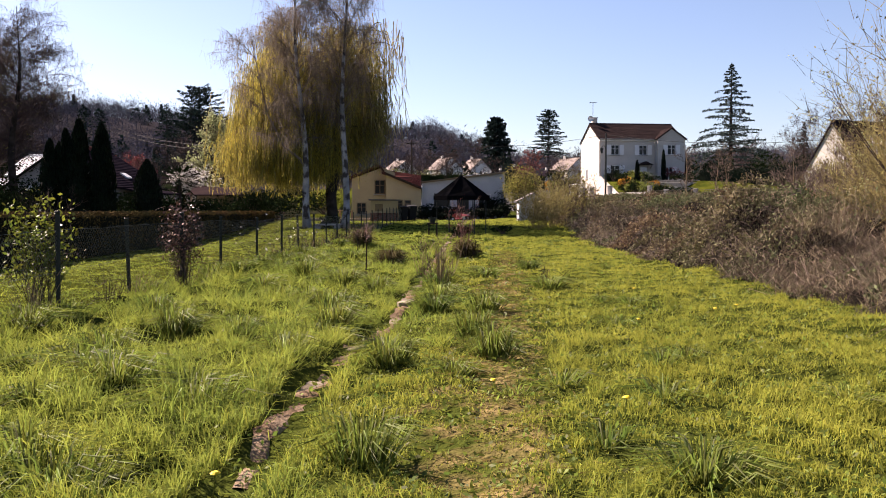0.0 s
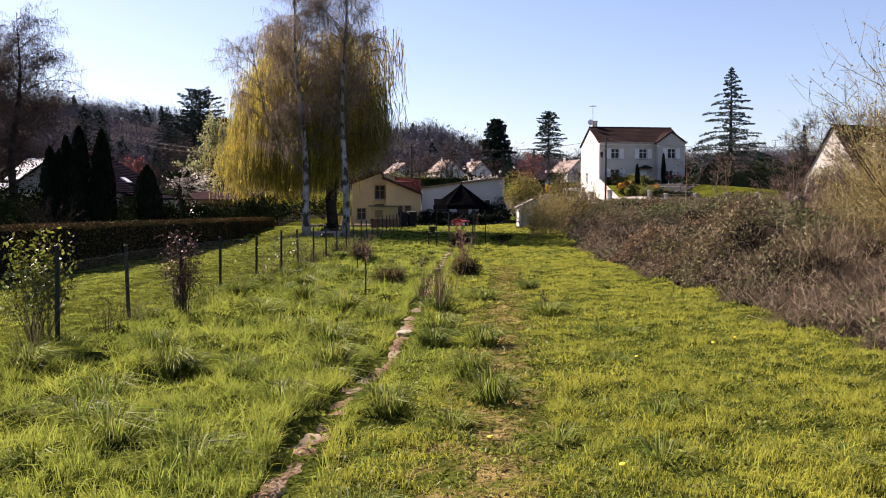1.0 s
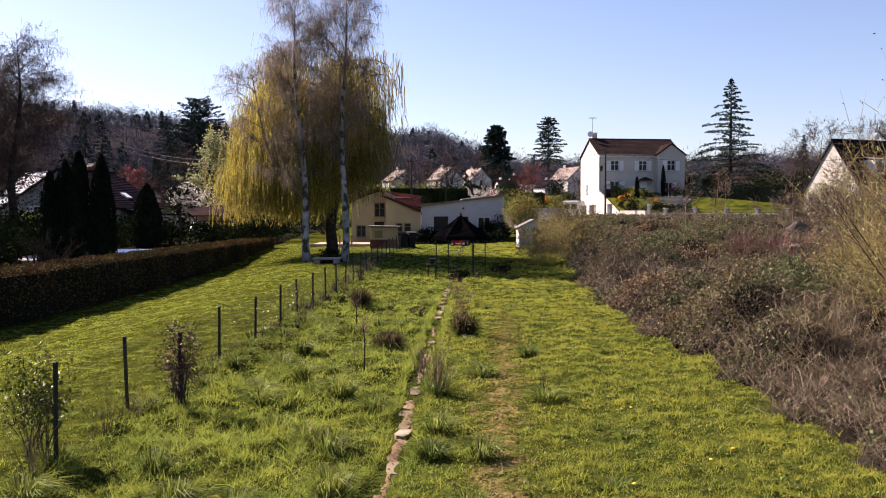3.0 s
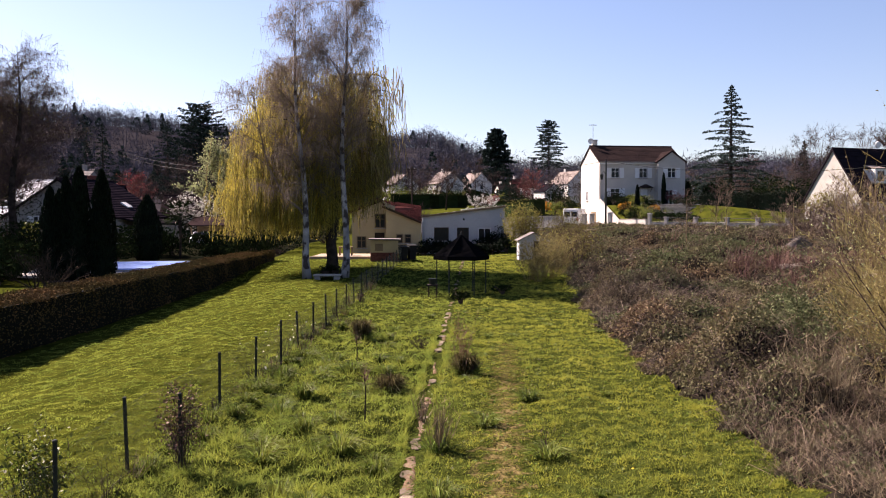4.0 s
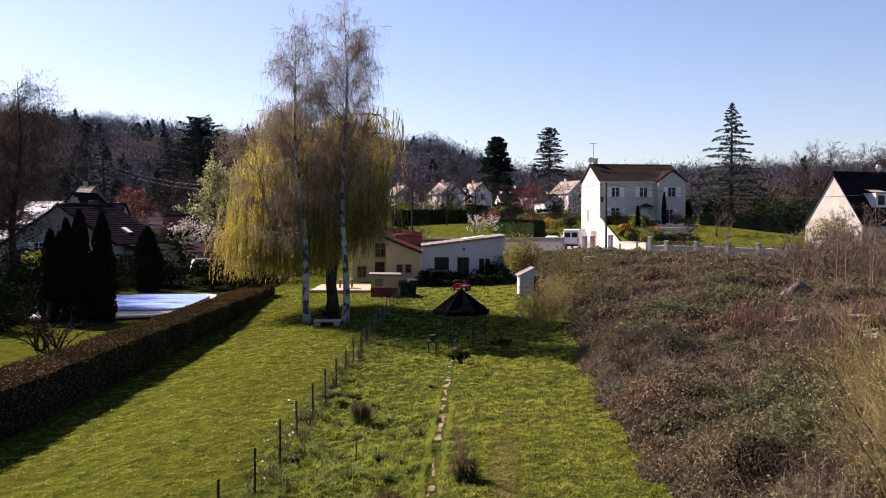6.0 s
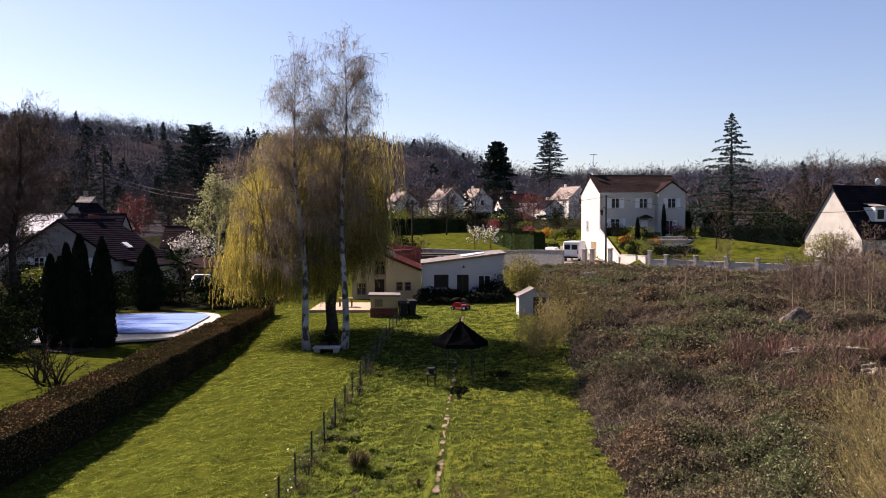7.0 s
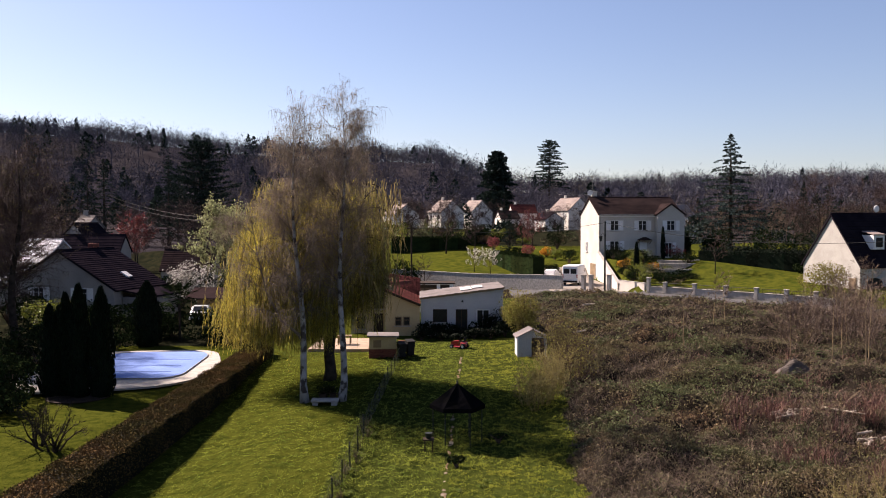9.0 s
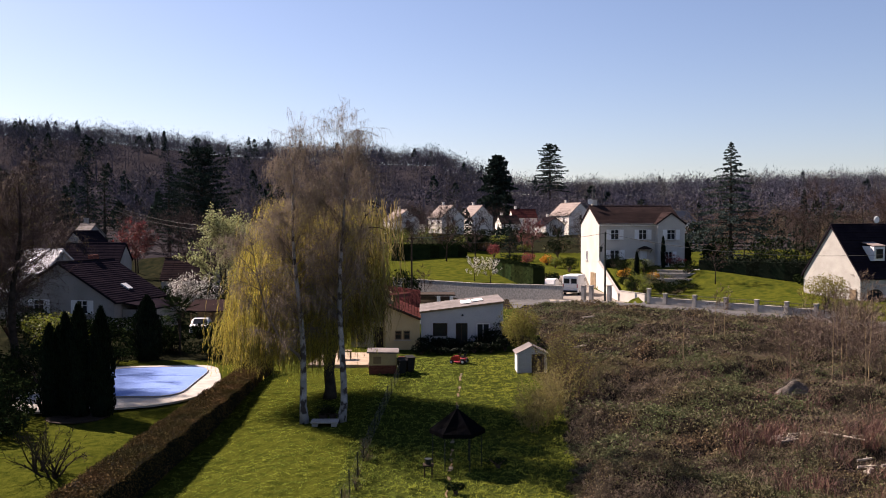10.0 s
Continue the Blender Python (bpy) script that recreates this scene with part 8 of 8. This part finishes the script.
for bx, by, w, h, m in ((8.8, 152, 2.2, 2.6, RED_LEAF), (13.6, 141, 3.0, 2.2, RED_LEAF), (16.5, 139, 2.6, 1.8, ORANGE_LEAF), (11.2, 138, 2.6, 2.0, DARK_LEAF), (18.5, 128, 3.0, 2.2, DARK_LEAF), (17.2, 134, 2.4, 2.0, FRESH_LEAF),
                        (19.5, 148, 4, 3.6, DARK_LEAF), (21, 160, 5, 5, DARK_LEAF), (12.5, 170, 6, 5, DARK_LEAF), (2, 175, 6, 4, DARK_LEAF), (-8, 180, 7, 5, DARK_LEAF), (-3, 200, 7, 4, FRESH_LEAF), (15.0, 122, 2.6, 1.8, DARK_LEAF), (6, 210, 6, 4, DARK_LEAF), (18, 220, 6, 4, DARK_LEAF)):
    bush("garden_shrub", "rounded shrub in the hillside gardens", (bx, by, gz(bx, by) - 0.1), (w, w, h), m, 800, 0.12, hollow=0.7)


for _ in range(34):
    by = rnd(158, 245)
    bx = rnd(-0.085, 0.15) * by
    w = rnd(3, 6.5)
    bush("garden_shrub", "dark shrub among the village gardens", (bx, by, gz(bx, by) - 0.1), (w, w, rnd(1.6, 3.4)), (DARK_LEAF, DARK_LEAF, HEDGE_LEAF, BRAMBLE_LEAF, FRESH_LEAF)[int(rnd(0, 5))], 420, 0.2, hollow=0.7)


def carport():
    t = thing("carport", "low white pillared porch behind the cottage roof", "porch", (-0.8, 88, gz(-0.8, 88)))
    for x in (-1.6, 0.4, 1.7):
        part("pillar", Geo().box((x, 0, 1.5), (0.35, 0.35, 3.0), bevel=0.02), WHITE_PAINT, t)
    part("beam", Geo().box((0, 0, 2.75), (3.8, 0.3, 0.3), bevel=0.02), DARK_WOOD, t)
    part("roof", Geo().box((0, 1.3, 3.05), (4.2, 3.0, 0.14), bevel=0.02), DARK_WOOD, t)


carport()

# ---- the garden with the pool ----
def pool():
    z = gz(-19, 57) + 0.02
    t = thing("swimming_pool", "swimming pool under a blue cover with a pale paved surround", "pool", (0, 0, 0))
    def rounded(poly):
        for _ in range(3):
            poly = [q for (xa, ya), (xb, yb) in zip(poly, poly[1:] + poly[:1]) for q in ((xa * 0.75 + xb * 0.25, ya * 0.75 + yb * 0.25), (xa * 0.25 + xb * 0.75, ya * 0.25 + yb * 0.75))]
        return poly

    inner = rounded([(-25.0, 53.7), (-20.0, 53.7), (-16.3, 53.7), (-16.6, 58.5), (-17.0, 65.0), (-20.5, 64.8), (-25.0, 64.0)])
    outer = rounded([(-26.5, 49.0), (-18.8, 50.5), (-15.7, 52.4), (-14.5, 57.0), (-15.6, 61.5), (-17.2, 66.4), (-22.3, 65.6), (-26.5, 65.0)])
    part("coping", Geo().prism([(x, y, z) for x, y in outer], (0, 0, 0), (0, 0, 0.12)), STONE, t, "pale stone surround")
    part("cover", Geo().prism([(x, y, z + 0.125) for x, y in inner], (0, 0, 0), (0, 0, 0.05)), POOL_BLUE, t, "taut pale blue cover")
    for i in range(len(inner)):
        a, b = inner[i], inner[(i + 1) % len(inner)]
        part("edge_bar", Geo().tube([(*a, z + 0.18), (*b, z + 0.18)], 0.035, 6), STONE, t)
    for y in (56.2, 58.6, 61.0):
        part("strap", Geo().box((-21.0, y, z + 0.185), (7.0, 0.06, 0.015)), POOL_BLUE, t)


pool()


def palm(at):
    t = thing("palm_tree", "fan palm with a slender trunk beside the pool lawn", "tree", at)
    part("trunk", Geo().tube([(0, 0, -0.1), (0.06, 0, 1.5), (0.02, 0, 3.5)], [0.12, 0.09, 0.16], 10), BARK, t)
    for i in range(44):
        az, el = rnd(0, math.tau), rnd(-1.35, 1.2)
        d = Vector((math.cos(az) * math.cos(el), math.sin(az) * math.cos(el), math.sin(el)))
        c = Vector((0.02, 0, 3.6)) + d * rnd(0.6, 1.25)
        g = Geo().tube([(0.02, 0, 3.5), c], 0.015, 4)
        side = d.cross(Vector((0, 0, 1))).normalized()
        upv = side.cross(d)
        for j in range(15):
            a = -1.5 + 3.0 * j / 14
            tip = c + (d * math.cos(a) + side * math.sin(a)) * 0.85 + Vector((0, 0, -0.14 * abs(a)))
            w = upv * 0.012 + side * 0.032
            g.add([c - w, c + w, tip], [(0, 1, 2)])
        part("frond", g, DARK_LEAF, t)


palm((-21.6, 71.5, gz(-21.6, 71.5)))
for sx, sy in ((-16.5, 37.0), (-17.6, 38.0)):
    bare_shrub("bare_shrub", "gnarled leafless shrub on the neighbour's lawn", (sx, sy, gz(sx, sy)), 2.0, 1.2, 11, BARK, None, 2, 0.03, 0.05, 0.012, 13, 0.28)
dk = thing("paved_circle", "round paved patch, coloured dark for the cypress shade", "paving", (-20.6, 49.3, gz(-20.6, 49.3)))
# Dark colour on the paving stands for the cypresses' shadow.
part("paving", Geo().tube([(0, 0, 0.01), (0, 0, 0.05)], 1.7, 24), DARK_WOOD, dk)
bush("evergreen_shrub", "dark rounded bush at the hedge's end", (-13.4, 61.5, gz(-13.4, 61.5)), (2.2, 2.6, 2.6), DARK_LEAF, 1500, 0.08, hollow=0.8)
for bx, by, w, h, m in ((-24.5, 49.5, 3.6, 2.4, DARK_LEAF), (-27.5, 52, 4.5, 3.4, DARK_LEAF), (-29, 57.5, 5, 3.2, DARK_LEAF), (-27, 62, 4, 2.6, DARK_LEAF), (-23.5, 45.5, 3, 1.5, DARK_LEAF), (-31, 49, 5, 4.5, DARK_LEAF),
                        (-25.0, 66.5, 3, 1.6, DARK_LEAF), (-30, 70, 4, 2.6, FRESH_LEAF), (-34, 75, 4, 3, FRESH_LEAF), (-37, 79, 4, 2.4, DARK_LEAF), (-19, 71, 3, 1.6, DARK_LEAF), (-24.5, 74, 3, 2.2, DARK_LEAF), (-17.5, 78, 4, 2.2, DARK_LEAF), (-14, 74, 4, 2.0, DARK_LEAF), (-27.5, 92, 4, 3.6, DARK_LEAF), (-24, 96, 5, 4, DARK_LEAF), (-18.5, 92, 4, 3, DARK_LEAF), (-12, 88, 4, 2.6, DARK_LEAF)):
    bush("evergreen_shrub", "dense dark shrub in the neighbouring garden", (bx, by, gz(bx, by) - 0.1), (w * 1.2, w * 1.2, h), m, 1600, 0.1, hollow=0.8)
for bx, by, w, h in ((-22.5, 44.0, 3, 1.8), (-26, 47, 4, 3.0), (-27.5, 44, 4, 3.4), (-25.5, 56, 4, 3.4), (-28, 66, 4.5, 3.6), (-24.5, 70, 3.5, 2.4), (-22.5, 73, 3.5, 2.2), (-29, 74, 4, 3.0), (-26.5, 77, 4, 2.6), (-20.5, 76, 3.5, 1.9), (-16.5, 73, 3.4, 1.8), (-15.5, 68.5, 3, 2.2), (-32, 78.5, 3.6, 2.2), (-34, 104, 4, 2.6), (-30, 106, 4, 3.0), (-37, 108, 4, 2.4), (-38, 100, 4, 3.0), (-30, 98, 4, 2.4), (-39, 78.5, 5.0, 7.4), (-36, 80, 3.6, 2.0), (-40, 82, 4, 2.6), (-21, 86, 4, 2.8), (-15.5, 83, 5, 3.2)):
    bush("evergreen_shrub", "dark shrub in the shaded garden of the grey house", (bx, by, gz(bx, by) - 0.1), (w * 1.25, w * 1.25, h), DARK_LEAF, 1300, 0.12, hollow=0.75)
for bx, by, bt in ((-29.6, 60.0, 15.2), (-33.5, 63.5, 14.0)):
    wt = birch((bx, by, gz(bx, by)), bt, (0.3, 0.2), name="weeping_tree", label="tall brown leafless tree with drooping twigs", bark=BARK, twig=BROWN_TWIG, group="")
    wt.scale = (1.65, 1.65, 1.0)
bare_tree("bare_tree", "tall brown leafless tree at the garden's edge", (-35.5, 68, gz(-35.5, 68)), 13, 11, n=40, fine=9, twig_w=0.014)
bare_tree("bare_tree", "tall brown leafless tree at the garden's edge", (-41, 75, gz(-41, 75)), 13, 11, n=36, fine=8, twig_w=0.015)
bare_tree("blossom_tree", "spreading tree in white blossom behind the pool garden", (-25.5, 88, gz(-25.5, 88)), 3.6, 5.4, n=30, fine=8, leaf=BLOSSOM, leaf_n=1, leaf_size=0.085, twig_w=0.014)
bare_tree("green_tree", "tree with pale green young leaves", (-25.2, 101, gz(-25.2, 101)), 10.0, 8.5, n=44, fine=9, leaf=PALE_LEAF, leaf_n=3, leaf_size=0.12, twig_w=0.014)
bare_tree("red_tree", "tree with dark red spring buds", (-56, 158, gz(-56, 158)), 10, 7, RED_CANE, n=36, fine=8, leaf=RED_LEAF, leaf_n=1, leaf_size=0.14, twig_w=0.03)
# unseen tall evergreens added west of the pool garden to shade it
for bx, by, h, w in ((-36, 62, 15, 8), (-43, 72, 17, 9), (-34, 54.5, 14, 9), (-32.5, 48, 12.5, 9), (-30, 42.5, 11, 7)):
    conifer("spruce_tree", "unseen tall spruce added to shade the neighbouring garden", (bx, by, gz(bx, by)), h, w)
MID = [(-62, 120), (-70, 145), (-40, 140), (-30, 128), (-58, 165), (-20, 135), (-75, 170), (-33, 165), (-14, 128), (-46, 150), (-66, 135), (52, 128), (58, 120), (66, 118), (50, 145), (60, 140), (72, 135), (56, 108), (63, 104), (70, 112)]
base_tree = bare_tree("bare_tree", "leafless brown garden tree", (MID[0][0], MID[0][1], gz(*MID[0])), 11, 9, n=24, fine=6, twig_w=0.02)
for i, (bx, by) in enumerate(MID[1:]):
    c = copy_thing(base_tree, pose(bx, by, gz(bx, by), 0, 0, 47 * i))
    c.scale = (rnd(0.7, 1.15),) * 3
for i, (bx, by) in enumerate([(rnd(-0.08, 0.15) * q, q) for q in (166, 170, 176, 181, 187, 193, 198, 204, 210, 216, 222, 228)]):
    c = copy_thing(base_tree, pose(bx, by, gz(bx, by), 0, 0, 61 * i))
    c.scale = (rnd(0.45, 0.75),) * 3
for bx, by, h, w in ((-60, 190, 20, 10), (-78, 200, 20, 10), (-36, 190, 15, 8), (-88, 215, 18, 9), (-92, 180, 17, 8), (-25, 175, 10, 7), (74, 168, 12, 7), (96, 185, 14, 8), (18, 260, 12, 7), (-70, 230, 17, 9)):
    conifer("fir_tree", "dark fir among the hillside trees", (bx, by, gz(bx, by)), h, w, gap=0.3, dens=0.8, power=0.7)
tp = thing("terrace_paving", "pale paved terrace with a low edge wall beside the cottage", "paving", (-7.6, 66.6, gz(-7.6, 66.6)))
part("paving", Geo().box((0, 0, 0.06), (4.4, 6.2, 0.22), bevel=0.02), TERRACE, tp)
part("edge_wall", Geo().box((0.1, -3.2, 0.1), (4.4, 0.3, 0.28), bevel=0.02), TERRACE, tp)
gt = thing("garden_table", "yellow wooden garden table on the terrace", "table", (-7.4, 66.3, gz(-7.4, 66.3) + 0.08))
part("tabletop", Geo().box((0, 0, 0.72), (1.1, 0.8, 0.06), bevel=0.01), WOOD, gt)
for x in (-0.45, 0.45):
    for y in (-0.3, 0.3):
        part("leg", Geo().box((x, y, 0.35), (0.07, 0.07, 0.7)), WOOD, gt)
